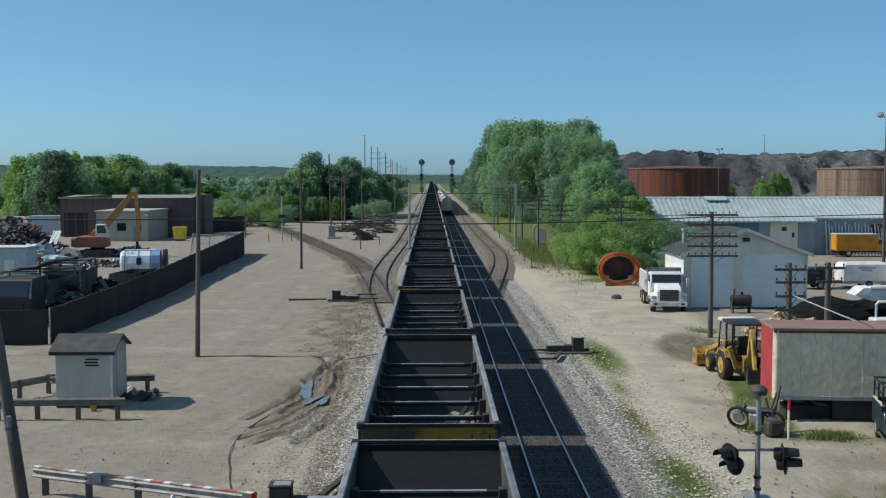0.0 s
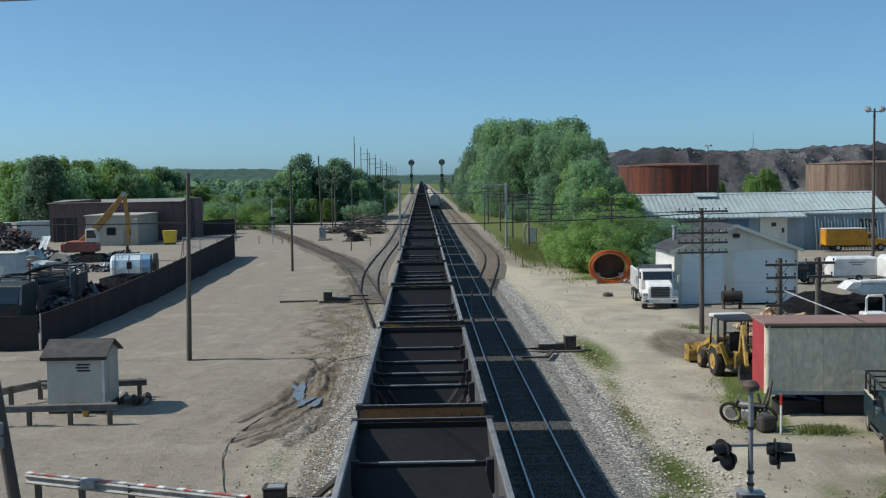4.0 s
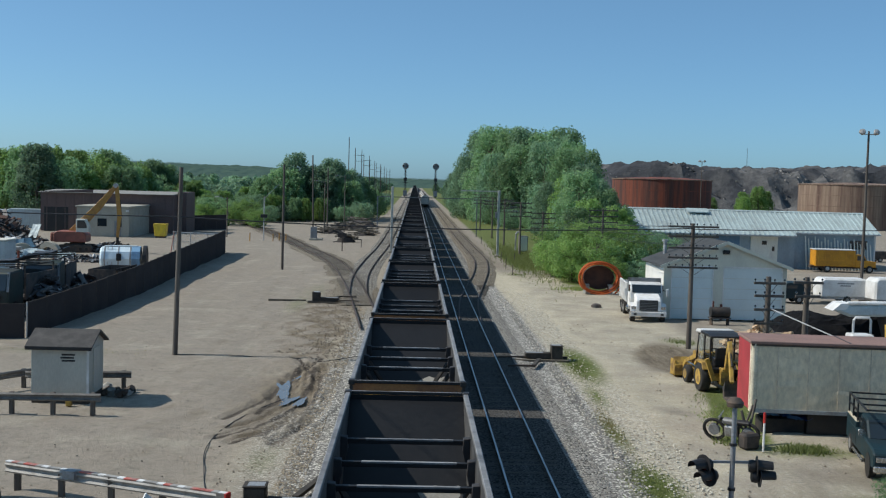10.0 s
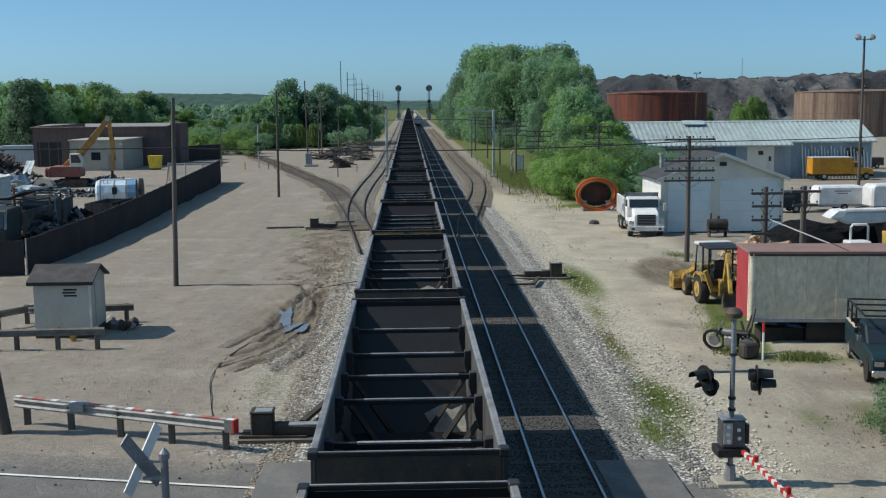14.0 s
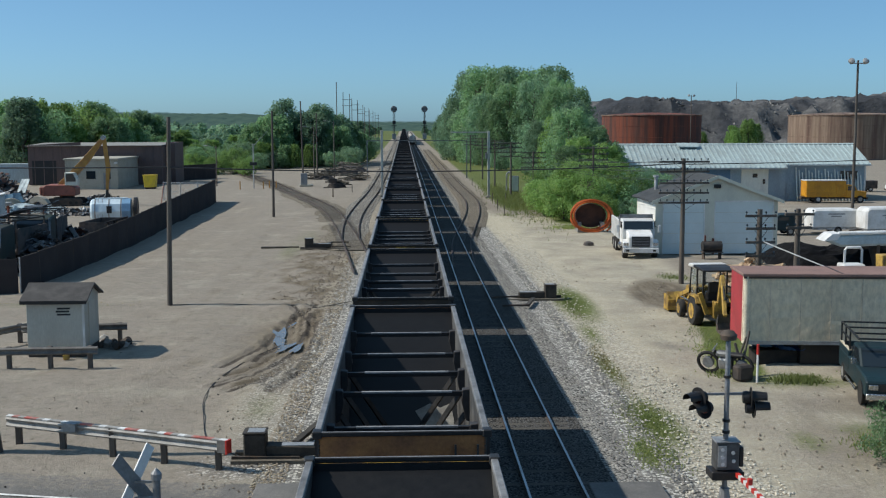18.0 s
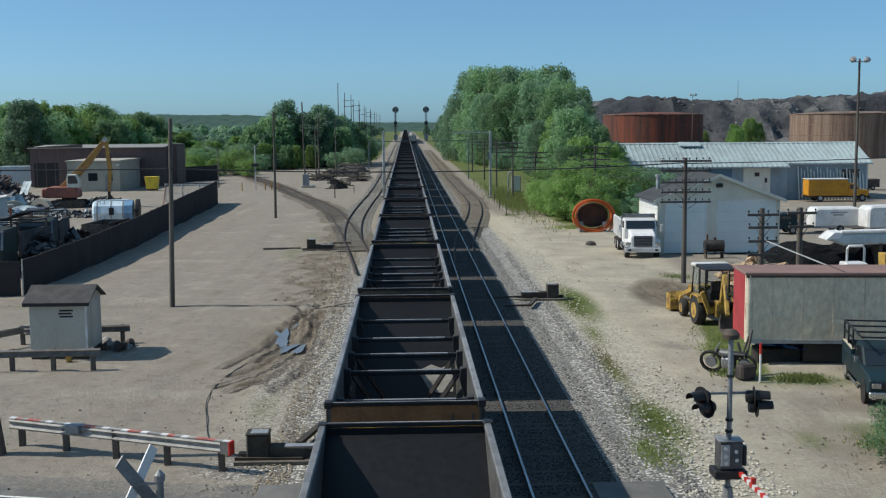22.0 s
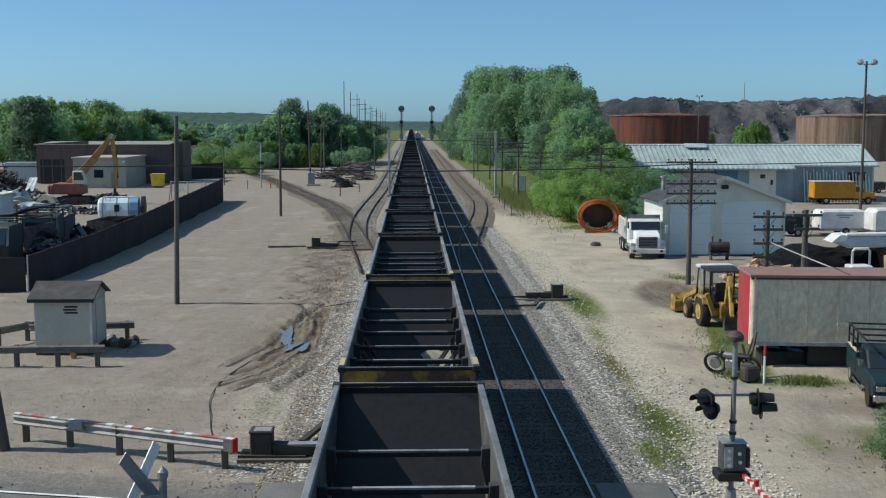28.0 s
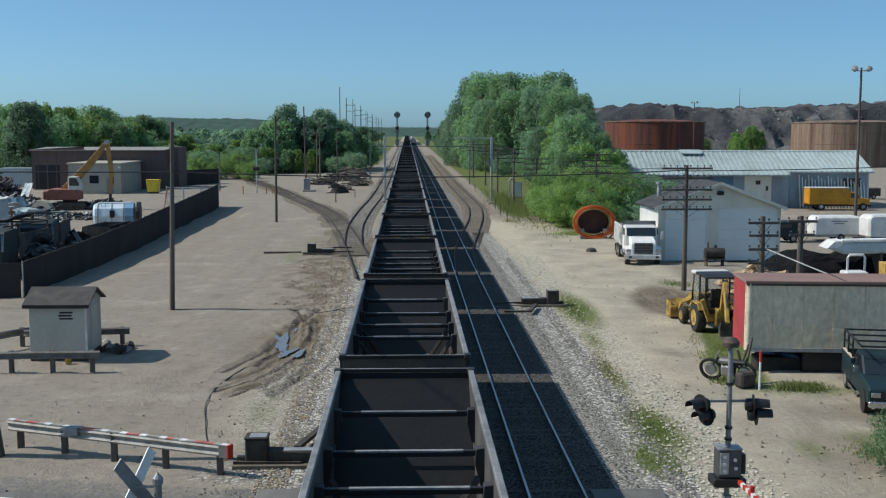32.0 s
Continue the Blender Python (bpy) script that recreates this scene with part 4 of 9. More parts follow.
        for dy in (-0.9, 0.9):
            for x in (-0.755, 0.755):
                part("wheel", HM["wheel"], IRON, b, m=pose(x, dy, 0.47))
            part("axle", HM["axle"], IRON, b, m=pose(0, dy, 0.47))
    part("centre_sill", HM["centre_sill"], IRON, h)
    return h


HM["rim_tip"] = Shape().box(-0.062, 0.062, -0.5, 0.5, 0.0, 0.012).mesh("rim_tip")
HM["brace_left"] = Shape().bar((-1.45, 0, 3.0), (-0.30, 0.7, 1.05), 0.14, 0.11).mesh("brace_left")
HM["bogie"] = Shape().prism([(-1.2, 0.42), (-0.9, 0.62), (0.9, 0.62), (1.2, 0.42), (0.55, 0.28), (-0.55, 0.28)], 0.98, 1.1, "x").prism([(-1.2, 0.42), (-0.9, 0.62), (0.9, 0.62), (1.2, 0.42), (0.55, 0.28), (-0.55, 0.28)], -1.1, -0.98, "x").box(-1.1, 1.1, -0.2, 0.2, 0.45, 0.62).mesh("bogie")

CAR_LENGTH = 16.0
ENDS = {0: "yellow", 2: "yellow", 3: "rust", 5: "yellow", 7: "yellow", 9: "yellow", 10: "rust", 11: "rust", 16: "yellow", 19: "yellow", 20: "yellow", 21: "rust", 23: "yellow", 24: "rust",
        25: "yellow", 26: "yellow", 27: "yellow", 28: "yellow", 29: "rust", 4: "rust", 17: "rust", 15: "yellow", 33: "yellow", 36: "rust", 39: "yellow"}
TRAIN = []


def train_near_end(t):
    """Where the near end of the car that stands 25.6 m off at the start is at t seconds."""
    return 25.21 - 15.495 * t + 0.01447 * t * t - 0.00065 * t ** 3 + 8.3e-06 * t ** 4


for k in range(-2, 94):
    paint = ENDS.get(k, "dark" if k < 40 else ("dark", "yellow", "dark", "rust")[k % 4])
    TRAIN.append((k, hopper(paint, BARS_D if k in (5, 10, 11) else BARS_C if paint == "yellow" or k == 8 else BARS_A, k in (25, 26, 27, 28), k < 38, pose(MAIN_X, 25.21 + k * CAR_LENGTH + CAR_HALF, 0.2))))

AWAY = []


def covered_hopper(paint, words, m):
    """A round-topped closed freight car of the other train."""
    c = thing("freight_car", m, words, "freight car", "cars of the receding train")
    prof = [(-1.5, 1.1), (-1.55, 3.4), (-1.2, 4.1), (-0.6, 4.4), (0, 4.48), (0.6, 4.4), (1.2, 4.1), (1.55, 3.4), (1.5, 1.1)]
    part("body", Shape().prism(prof, -7.4, 7.4, "y"), paint, c)
    part("roof_walk", Shape().box(-0.35, 0.35, -7.0, 7.0, 4.5, 4.56), IRON, c)
    part("underframe", Shape().box(-1.3, 1.3, -7.7, 7.7, 0.7, 1.1), IRON, c)
    for s in (0, 180):
        part("coupler", HM["coupler"], IRON, c, m=pose(0, 0, 0, 0, 0, s))
        part("ladder", HM["end_ladder"], IRON, c, m=pose(0, 0, 0, 0, 0, s) @ pose(0, -0.2, 0))
        b = part("bogie", HM["bogie"], IRON, c, m=pose(0, 0, 0, 0, 0, s) @ pose(0, -5.6, 0))
        for dy in (-0.9, 0.9):
            for x in (-0.755, 0.755):
                part("wheel", HM["wheel"], IRON, b, m=pose(x, dy, 0.47))
    return c


TANK_BROWN = surface("freight_brown", (0.085, 0.06, 0.045), (0.05, 0.04, 0.035), rough=0.7, s1=0.6)
FREIGHT_PALE = surface("freight_pale_grey", (0.55, 0.53, 0.48), (0.35, 0.31, 0.26), rough=0.7, s1=0.6, streak=0.3)
for k in range(11):
    AWAY.append((k, covered_hopper(TANK_BROWN if k == 1 else (FREIGHT_PALE, TANK_BROWN, FREIGHT_PALE)[k % 3], "weathered closed freight car at the tail of a receding train" if k < 2 else "weathered closed freight car of the receding train", pose(SECOND_X, 280 + 16 * k + 7.4, 0.2))))


# ---- trees ----
def leaf_cloud(blobs, count, size, seed, flat=0.75):
    """Many small folded leaves in an uneven crown made of blobs (x, y, z, radius)."""
    r = np.random.RandomState(seed)
    w = np.array([b[3] ** 2 for b in blobs])
    pick = r.choice(len(blobs), count, p=w / w.sum())
    b = np.array(blobs)[pick]
    d = r.normal(size=(count, 3))
    d /= np.linalg.norm(d, axis=1)[:, None]
    rad = b[:, 3] * np.clip(r.uniform(0.35, 1.0, count) ** 0.45 + r.normal(0, 0.07, count), 0.2, 1.2)
    c = b[:, :3] + d * rad[:, None] * np.array([1, 1, flat])
    out = d + r.normal(0, 0.55, (count, 3)) + np.array([0, 0, 0.35])
    out /= np.linalg.norm(out, axis=1)[:, None]
    u = np.cross(out, r.normal(size=(count, 3)))
    u /= np.linalg.norm(u, axis=1)[:, None]
    v = np.cross(out, u)
    s = size * r.uniform(0.55, 1.35, count)[:, None]
    P = np.stack([c - u * s, c - v * s * 0.6 + out * s * 0.12, c + u * s, c + v * s * 0.6 + out * s * 0.12], 1).reshape(-1, 3)
    return P.tolist(), [(4 * i, 4 * i + 1, 4 * i + 2, 4 * i + 3) for i in range(count)]


def tree_meshes(name, height, width, leaves, leaf, seed, low=0.22, spire=0.0):
    """Trunk with limbs, and crown, of one tree."""
    r = random.Random(seed)
    t = Shape()
    lean = Vector((r.uniform(-0.04, 0.04), r.uniform(-0.04, 0.04), 1)) * height
    rad = 0.018 * height + 0.05
    t.rod((0, 0, -0.2), lean * 0.35, rad, rad * 0.75, 8)
    t.rod(lean * 0.35, lean * 0.85, rad * 0.75, rad * 0.2, 7)
    blobs = []
    n = 22
    for i in range(n):
        f = low + (0.97 - low) * (i + 0.5) / n
        span = width * 0.5 * (math.sin(math.pi * min(1, (f - low * 0.5) * 1.02)) ** 0.6) * (1 - spire * f)
        for j in range(3 if f < 0.85 else 2):
            a = r.uniform(0, 2 * math.pi)
            d = span * r.uniform(0.3, 0.98)
            p = lean * f + Vector((math.cos(a) * d, math.sin(a) * d, r.uniform(-0.03, 0.03) * height))
            q = max(0.3, span * r.uniform(0.2, 0.42))
            blobs.append((p.x, p.y, min(p.z, height - q * 0.6), q))
            if d > 0.5 and i < n - 2 and j < 2:
                t.rod(lean * max(0.12, f - 0.14), p, rad * 0.32, rad * 0.06, 5)
    v, f = leaf_cloud(blobs, leaves, leaf, seed)
    return t.mesh(name + "_trunk", 0, True), Shape().add(v, f).mesh(name + "_crown")


def clumped_tree(name, height, width, leaves, leaf, seed, low=0.06):
    """A tree whose crown is many separate tufts of leaves at the ends of its boughs, with shade between them."""
    r = random.Random(seed)
    t = Shape()
    rad = 0.018 * height + 0.05
    t.rod((0, 0, -0.2), (0.1, 0, height * 0.5), rad, rad * 0.6, 8)
    t.rod((0.1, 0, height * 0.5), (0.0, 0.1, height * 0.9), rad * 0.6, rad * 0.15, 7)
    blobs = []
    for i in range(200):
        f = low + (0.97 - low) * r.random() ** 0.9
        span = width * 0.5 * (math.sin(math.pi * min(1.0, 0.2 + f * 0.72)) ** 0.6) * (1.0 - 0.25 * f * f)
        a, d = r.uniform(0, 2 * math.pi), span * r.uniform(0.3, 1.08) ** 0.6
        q = r.uniform(0.035, 0.085) * height
        p = Vector((math.cos(a) * d, math.sin(a) * d, min(f * height, height - q * 0.7)))
        blobs.append((p.x, p.y, p.z, q))
        if i % 6 == 0:
            t.rod((0.05, 0, max(0.1, f - 0.13) * height), p, rad * 0.28, rad * 0.06, 5)
    v, f = leaf_cloud(blobs, leaves, leaf, seed, 1.35)
    return t.mesh(name + "_trunk", 0, True), Shape().add(v, f).mesh(name + "_crown")


TREES = {"broad": clumped_tree("broad", 10, 8.5, 9000, 0.20, 1, 0.16), "tall": clumped_tree("tall", 10, 6.2, 8500, 0.17, 2, 0.12), "round": clumped_tree("round", 10, 9.5, 9500, 0.21, 3, 0.08),
         "poplar": clumped_tree("poplar", 10, 6.6, 15000, 0.12, 6), "thicket": tree_meshes("thicket", 10, 12, 9000, 0.18, 7, 0.02)}


def tree(kind, x, y, h, leaf, words, group, spin=0.0, name="tree", cat="tree", wide=1.0):
    """A tree of a kind, h metres high."""
    t = thing(name, pose(x, y, -0.05, 0, 0, spin), words, cat, group)
    trunk, crown = TREES[kind]
    key = kind + leaf.name
    me = bpy.data.meshes.get(key)
    if not me:
        me = crown.copy()
        me.name = key
    s = Matrix.Diagonal((h / 10 * wide, h / 10 * wide, h / 10, 1))
    part("trunk", trunk, BARK, t, m=s)
    part("crown", me, leaf, t, m=s)


def woods():
    r = random.Random(11)
    # the belt behind the scrap yard
    for i in range(86):
        u = i / 85
        x = -86 + 66 * u + r.uniform(-2.5, 2.5)
        row = i % 3
        y = 232 + 14 * row + 22 * u + r.uniform(-4, 4)
        h = (13.2 if x < -67 else 10.6 if x < -60 else 6.6 if x < -52 else 5.4 if x < -32 else 6.6) * r.uniform(0.78, 1.1) + row * 0.8
        k = r.choice(("broad", "round", "round", "tall", "thicket"))
        tree(k, x, y, h, r.choice((LEAF, LEAF_LIGHT, LEAF, LEAF_LIGHT)), "leafy green tree in the belt behind the scrap yard", "trees behind the scrap yard", r.uniform(0, 360))
    for x, y, h in ((-28.5, 262, 15.6), (-24.5, 268, 13.0), (-19.8, 266, 14.6), (-17.0, 272, 12.2), (-30.5, 258, 12.0), (-22, 262, 12.4), (-14.5, 276, 10.2), (-12.5, 282, 8.2), (-10.8, 290, 7.0), (-77, 226, 15.2), (-80, 232, 15.0), (-62.5, 236, 11.4), (-15.6, 262, 9.5), (-34, 255, 10)):
        tree("tall" if h > 13 else "round", x, y, h, LEAF_HAZED if h > 12 else LEAF, "dark green tree standing up over the tree belt", "trees behind the scrap yard", r.uniform(0, 360))
    for i in range(40):
        x, y = r.uniform(-66, -11), r.uniform(212, 226) if i % 2 else r.uniform(230, 262)
        if x > -30 and y < 245:
            y += 34
        tree("thicket", x, y, r.uniform(3.0, 6.5), r.choice((LEAF, LEAF_LIGHT, LEAF_DARK)), "low green thicket at the edge of the trees", "bushes behind the scrap yard", r.uniform(0, 360), "bush", "bush")
    # the clump east of the tracks
    for x, y, h, leaf in ((13.8, 300, 16.5, LEAF_DARK), (14.6, 335, 14.5, LEAF_DARK), (17.0, 285, 22.6, LEAF_DARK), (19.2, 276, 23.6, LEAF), (23.5, 268, 23, LEAF), (27, 265, 22.8, LEAF_DARK), (30.5, 262, 22, LEAF), (33.5, 258, 21, LEAF_DARK), (36, 252, 19.5, LEAF),
                          (38, 245, 17.5, LEAF), (22, 290, 22.5, LEAF_DARK), (26, 285, 23.5, LEAF), (18.8, 262, 16.5, LEAF_DARK), (24, 250, 18.5, LEAF), (29, 246, 19, LEAF_DARK), (33, 240, 17.5, LEAF), (15.2, 375, 14, LEAF_DARK), (15, 425, 13, LEAF_DARK), (21.2, 250, 15.0, LEAF),
                          (36.5, 236, 14, LEAF_DARK), (35.6, 262, 23.0, LEAF)):
        tree("poplar", x, y, h, leaf, "tall green cottonwood in the clump beyond the meadow", "tall trees beside the tracks", r.uniform(0, 360), wide=r.uniform(0.8, 1.0))
    for x, y, h, k, leaf in ((25.5, 205, 10.2, "poplar", LEAF_DARK), (28, 200, 11.5, "poplar", LEAF_LIGHT), (30.5, 196, 12.5, "poplar", LEAF), (26.4, 185, 9.0, "poplar", LEAF_LIGHT), (28.6, 180, 11, "poplar", LEAF), (29.5, 190, 13.5, "tall", LEAF_DARK), (25.6, 222, 9.5, "tall", LEAF_DARK),
                             (20.9, 139, 11.6, "poplar", LEAF), (23.6, 137, 9.4, "poplar", LEAF), (22.2, 142, 10.6, "tall", LEAF_DARK), (25.8, 136, 7.6, "tall", LEAF), (20.6, 130, 8.2, "tall", LEAF_LIGHT), (23.2, 130, 7.5, "round", LEAF_LIGHT), (19.0, 128, 7.2, "poplar", LEAF), (24.6, 150, 10.5, "poplar", LEAF_DARK), (23.4, 158, 8.0, "poplar", LEAF)):
        tree(k, x, y, h, leaf, "fresh light green young tree before the taller clump", "trees beside the tracks", r.uniform(0, 360))
    for x, y, h, leaf in ((16.4, 112, 4.8, LEAF_LIGHT), (18.4, 110, 5.4, LEAF_LIGHT), (20.8, 111, 4.8, LEAF), (22.8, 113, 5.2, LEAF_DARK), (15.6, 117, 4.4, LEAF_LIGHT), (17.4, 119, 6.2, LEAF_LIGHT), (20.2, 118, 6.8, LEAF_LIGHT),
                          (23.4, 119, 5.6, LEAF), (16.6, 124, 4.6, LEAF), (25.4, 117, 5.4, LEAF_DARK), (26.8, 121, 5.2, LEAF), (18.4, 136, 4.4, LEAF_LIGHT), (19.6, 106.5, 3.2, LEAF_LIGHT), (22.2, 107, 2.8, LEAF_DARK), (24.2, 110, 3.2, LEAF_DARK), (20.6, 150, 3.4, LEAF), (22.0, 165, 3.6, LEAF),
                          (23.6, 182, 3.8, LEAF), (24.6, 200, 4.0, LEAF_DARK), (24.6, 222, 4.4, LEAF), (17.4, 106.8, 2.4, LEAF_LIGHT), (18.6, 104.0, 1.7, LEAF), (22, 240, 5, LEAF_DARK), (26, 250, 6, LEAF_DARK), (19, 275, 5, LEAF_DARK), (30, 230, 6, LEAF), (20.5, 232, 4.6, LEAF_DARK), (19.5, 252, 5.2, LEAF), (18.0, 266, 5.4, LEAF_DARK), (17.2, 292, 6.0, LEAF), (16.6, 312, 5.4, LEAF_DARK), (23.5, 212, 4.6, LEAF), (26.5, 190, 4.8, LEAF_DARK), (24.5, 170, 4.2, LEAF_DARK), (19.6, 114, 6.6, LEAF_LIGHT), (22.0, 112, 6.0, LEAF_LIGHT)):
        tree("thicket", x, y, h, leaf, "dense light green bush at the foot of the trees", "bushes beside the tracks", r.uniform(0, 360), "bush", "bush")
    tree("thicket", 14.4, 30.6, 2.0, LEAF, "leafy bush by the road crossing", "", 40, "bush", "bush")
    tree("thicket", 15.5, 28.8, 1.6, LEAF_DARK, "low leafy bush by the road crossing", "", 140, "bush", "bush")
    for x, y, h in ((112, 372, 9), (116, 368, 11), (121, 376, 9.5), (92, 360, 8), (96, 352, 7), (88, 350, 7.5), (109, 360, 7.5)):
        tree("tall", x, y, h, LEAF_LIGHT, "young green tree at the foot of the slag heap", "trees by the slag heap", r.uniform(0, 360))
    for i in range(30):
        side = 1 if i % 2 else -1
        x, y = (r.uniform(-17, -10), r.uniform(262, 420)) if side < 0 else (r.uniform(13.5, 19), r.uniform(300, 430))
        tree("thicket", x, y, r.uniform(3.6, 6.2), LEAF_HAZED, "low green thicket beside the distant track", "bushes along the railway", r.uniform(0, 360), "bush", "bush")
    for side in (-1, 1):
        for i in range(26):
            x = side * r.uniform(15, 34) + 2
            tree(r.choice(("tall", "broad", "round")), x - (8 if side < 0 else 0), 420 + i * 24 + r.uniform(-8, 8), r.uniform(4.0, 6.5) + 0.003 * i * 24, LEAF_HAZED, "distant green tree along the railway", "distant trees along the railway", r.uniform(0, 360))


def far_woods():
    """Distant woods, too many trees to count; their crowns stay about level with the overpass."""
    r = np.random.RandomState(8)
    for y, top, n, x0, x1, size, seed in ((330, 8.2, 9000, -170, -34, 0.75, 21), (440, 9.2, 12000, -330, -34, 0.95, 22), (640, 10.4, 12000, -460, -34, 1.3, 23), (900, 12.0, 12000, -650, -30, 1.8, 24), (620, 9.5, 5000, 30, 160, 1.3, 26), (900, 11.5, 7000, 26, 420, 1.8, 27)):
        blobs = []
        for _ in range(int((x1 - x0) / (top * 0.22))):
            q = top * r.uniform(0.2, 0.34)
            blobs.append((r.uniform(x0, x1), y + r.uniform(-0.13, 0.13) * y, top * r.uniform(0.8, 1.05) - q, q))
        blobs += [(b[0], b[1], b[2] * 0.4, b[3] * 1.15) for b in blobs]
        v, f = leaf_cloud(blobs, n * 2, size, seed, 0.9)
        whole("far_woods", Shape().add(v, f), LEAF_HAZED, None, "distant green woods across the valley", "woods", kind="stuff")


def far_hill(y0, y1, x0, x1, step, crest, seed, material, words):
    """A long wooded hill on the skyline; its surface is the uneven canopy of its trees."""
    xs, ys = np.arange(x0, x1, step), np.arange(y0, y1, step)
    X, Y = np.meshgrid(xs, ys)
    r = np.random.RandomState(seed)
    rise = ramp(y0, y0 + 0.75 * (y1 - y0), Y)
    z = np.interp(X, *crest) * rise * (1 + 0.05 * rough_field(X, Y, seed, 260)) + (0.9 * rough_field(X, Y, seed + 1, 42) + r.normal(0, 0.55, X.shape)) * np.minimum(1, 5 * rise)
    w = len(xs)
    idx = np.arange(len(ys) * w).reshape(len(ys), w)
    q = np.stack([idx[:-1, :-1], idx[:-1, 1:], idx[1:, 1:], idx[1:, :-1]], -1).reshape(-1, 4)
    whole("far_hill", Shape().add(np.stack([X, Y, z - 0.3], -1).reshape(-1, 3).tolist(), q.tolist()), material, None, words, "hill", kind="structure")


woods()
far_woods()
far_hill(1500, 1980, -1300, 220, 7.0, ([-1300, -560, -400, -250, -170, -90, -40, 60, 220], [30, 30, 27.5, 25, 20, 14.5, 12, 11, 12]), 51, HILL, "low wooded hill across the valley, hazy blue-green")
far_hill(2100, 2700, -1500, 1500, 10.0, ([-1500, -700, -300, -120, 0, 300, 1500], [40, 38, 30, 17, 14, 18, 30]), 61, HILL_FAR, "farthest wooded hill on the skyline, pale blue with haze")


# ---- poles, wires and signals ----
def utility_pole(x, y, h, words, lean=(0, 0), r=0.15, arms=(), group="wooden utility poles", name="utility_pole"):
    """A tapered wooden pole; arms are (height, half width)."""
    p = thing(name, pose(x, y, 0), words, "utility pole", group)
    top = (lean[0], lean[1], h)
    part("shaft", Shape().rod((0, 0, -0.3), top, r, r * 0.68, 10), POLE_WOOD, p, smooth=True)
    for z, w in arms:
        k = z / h
        a = part("crossarm", Shape().box(-w, w, -0.055, 0.055, -0.06, 0.06, pose(lean[0] * k, lean[1] * k - r - 0.02, z)), POLE_WOOD, p, bevel=0.008)
        n = 8 if w > 0.9 else 4
        for i in range(n):
            u = -w * 0.93 + 1.86 * w * i / (n - 1)
            if abs(u) > 0.15:
                part("insulator", INSULATOR, GLASS, a, m=pose(lean[0] * k + u, lean[1] * k - r - 0.02, z + 0.06))
        for s in (-1, 1):
            part("arm_brace", Shape().bar((lean[0] * k + s * w * 0.45, lean[1] * k - r - 0.06, z - 0.05), (lean[0] * k, lean[1] * k - r - 0.03, z - 0.5), 0.03, 0.02), IRON, p)
    return p


INSULATOR = Shape().lathe([(0.015, 0), (0.015, 0.06), (0.045, 0.07), (0.05, 0.11), (0.03, 0.15), (0.0, 0.16)], 8).mesh("insulator", 0, True)
utility_pole(-12.98, 60.25, 10.3, "weathered wooden utility pole standing alone in the dirt yard", (0.25, 0))
utility_pole(-14.04, 117.9, 11.3, "tall weathered wooden utility pole beside the curving lead track", (0.05, 0))
utility_pole(-16.4, 179.4, 13.6, "tall wooden utility pole by the scrap piles", (-0.3, 0))
utility_pole(-17.8, 225.5, 12.1, "tall wooden utility pole near the trees")
utility_pole(-12.4, 32.9, 15.5, "dark leaning wooden pole with a metal cable guard", (-2.04, 0.1), 0.19)
g = thing("cable_guard", pose(-12.72, 32.72, 2.35), "grey metal cable guard fixed to the leaning pole", "cable guard")
part("cover", Shape().box(-0.07, 0.07, -0.05, 0.05, -0.4, 0.4), SIGNAL_GREY, g, bevel=0.02)
part("band", Shape().box(-0.12, 0.2, -0.06, 0.06, -0.03, 0.03), IRON, g)
utility_pole(17.09, 66.66, 7.75, "dark telegraph pole with five crossarms of insulators", (0, 0), 0.17, [(7.55, 1.55), (6.95, 1.55), (6.25, 1.55), (5.65, 1.55), (5.05, 1.55)], "telegraph poles")
utility_pole(16.75, 51.0, 5.85, "cut-off telegraph pole with four dark crossarms behind the box trailer", (0, 0), 0.18, [(5.55, 0.75), (4.95, 0.7), (4.3, 0.7), (3.65, 0.7)], "telegraph poles")
utility_pole(18.65, 51.2, 5.85, "cut-off telegraph pole with broken crossarms behind the box trailer", (0, 0), 0.18, [(5.6, 0.7), (4.95, 0.6)], "telegraph poles")
for x, y, h in ((15.5, 131.5, 6.6), (14.6, 150, 7.4), (14.2, 172, 7.4), (19.2, 111, 7.6), (14.0, 196, 7.4), (13.6, 225, 7.6)):
    utility_pole(x, y, h, "old telegraph pole with crossarms half hidden in the bushes", (0, 0), 0.15, [(h - 0.2, 1.5), (h - 0.8, 1.5), (h - 1.4, 1.5), (h - 2.0, 1.5)], "telegraph poles")
for i, y in enumerate((334, 377, 431, 497, 570, 660, 780)):
    t = thing("transmission_pole", pose(-20.2 - 0.4 * (i % 2), y, 0), "tall distant transmission pole with short arms", "transmission pole", "distant transmission poles")
    h = (22.5, 20.6, 19.8, 19, 18.6, 18.4, 18.2)[i]
    part("shaft", Shape().rod((0, 0, 0), (0, 0, h), 0.17, 0.11, 8), POLE_WOOD, t)
    if i:
        part("shaft", Shape().rod((2.2, 0, 0), (2.2, 0, h - 0.6), 0.15, 0.1, 8), POLE_WOOD, t)
    for z in ((h - 2.5, h - 4.5) if i else ()):
        part("crossarm", Shape().box(-0.4, 2.9, -0.08, 0.08, z - 0.07, z + 0.07), POLE_WOOD, t)


def sag_line(a, b, sag, n=14):
    a, b = Vector(a), Vector(b)
    return [a.lerp(b, i / n) - Vector((0, 0, sag * 4 * (i / n) * (1 - i / n))) for i in range(n + 1)]


def wire(a, b, sag, r, material, words, group=""):
    whole("cable", Shape().tube(sag_line(a, b, sag), r, 5), material, None, words, "cable", group)


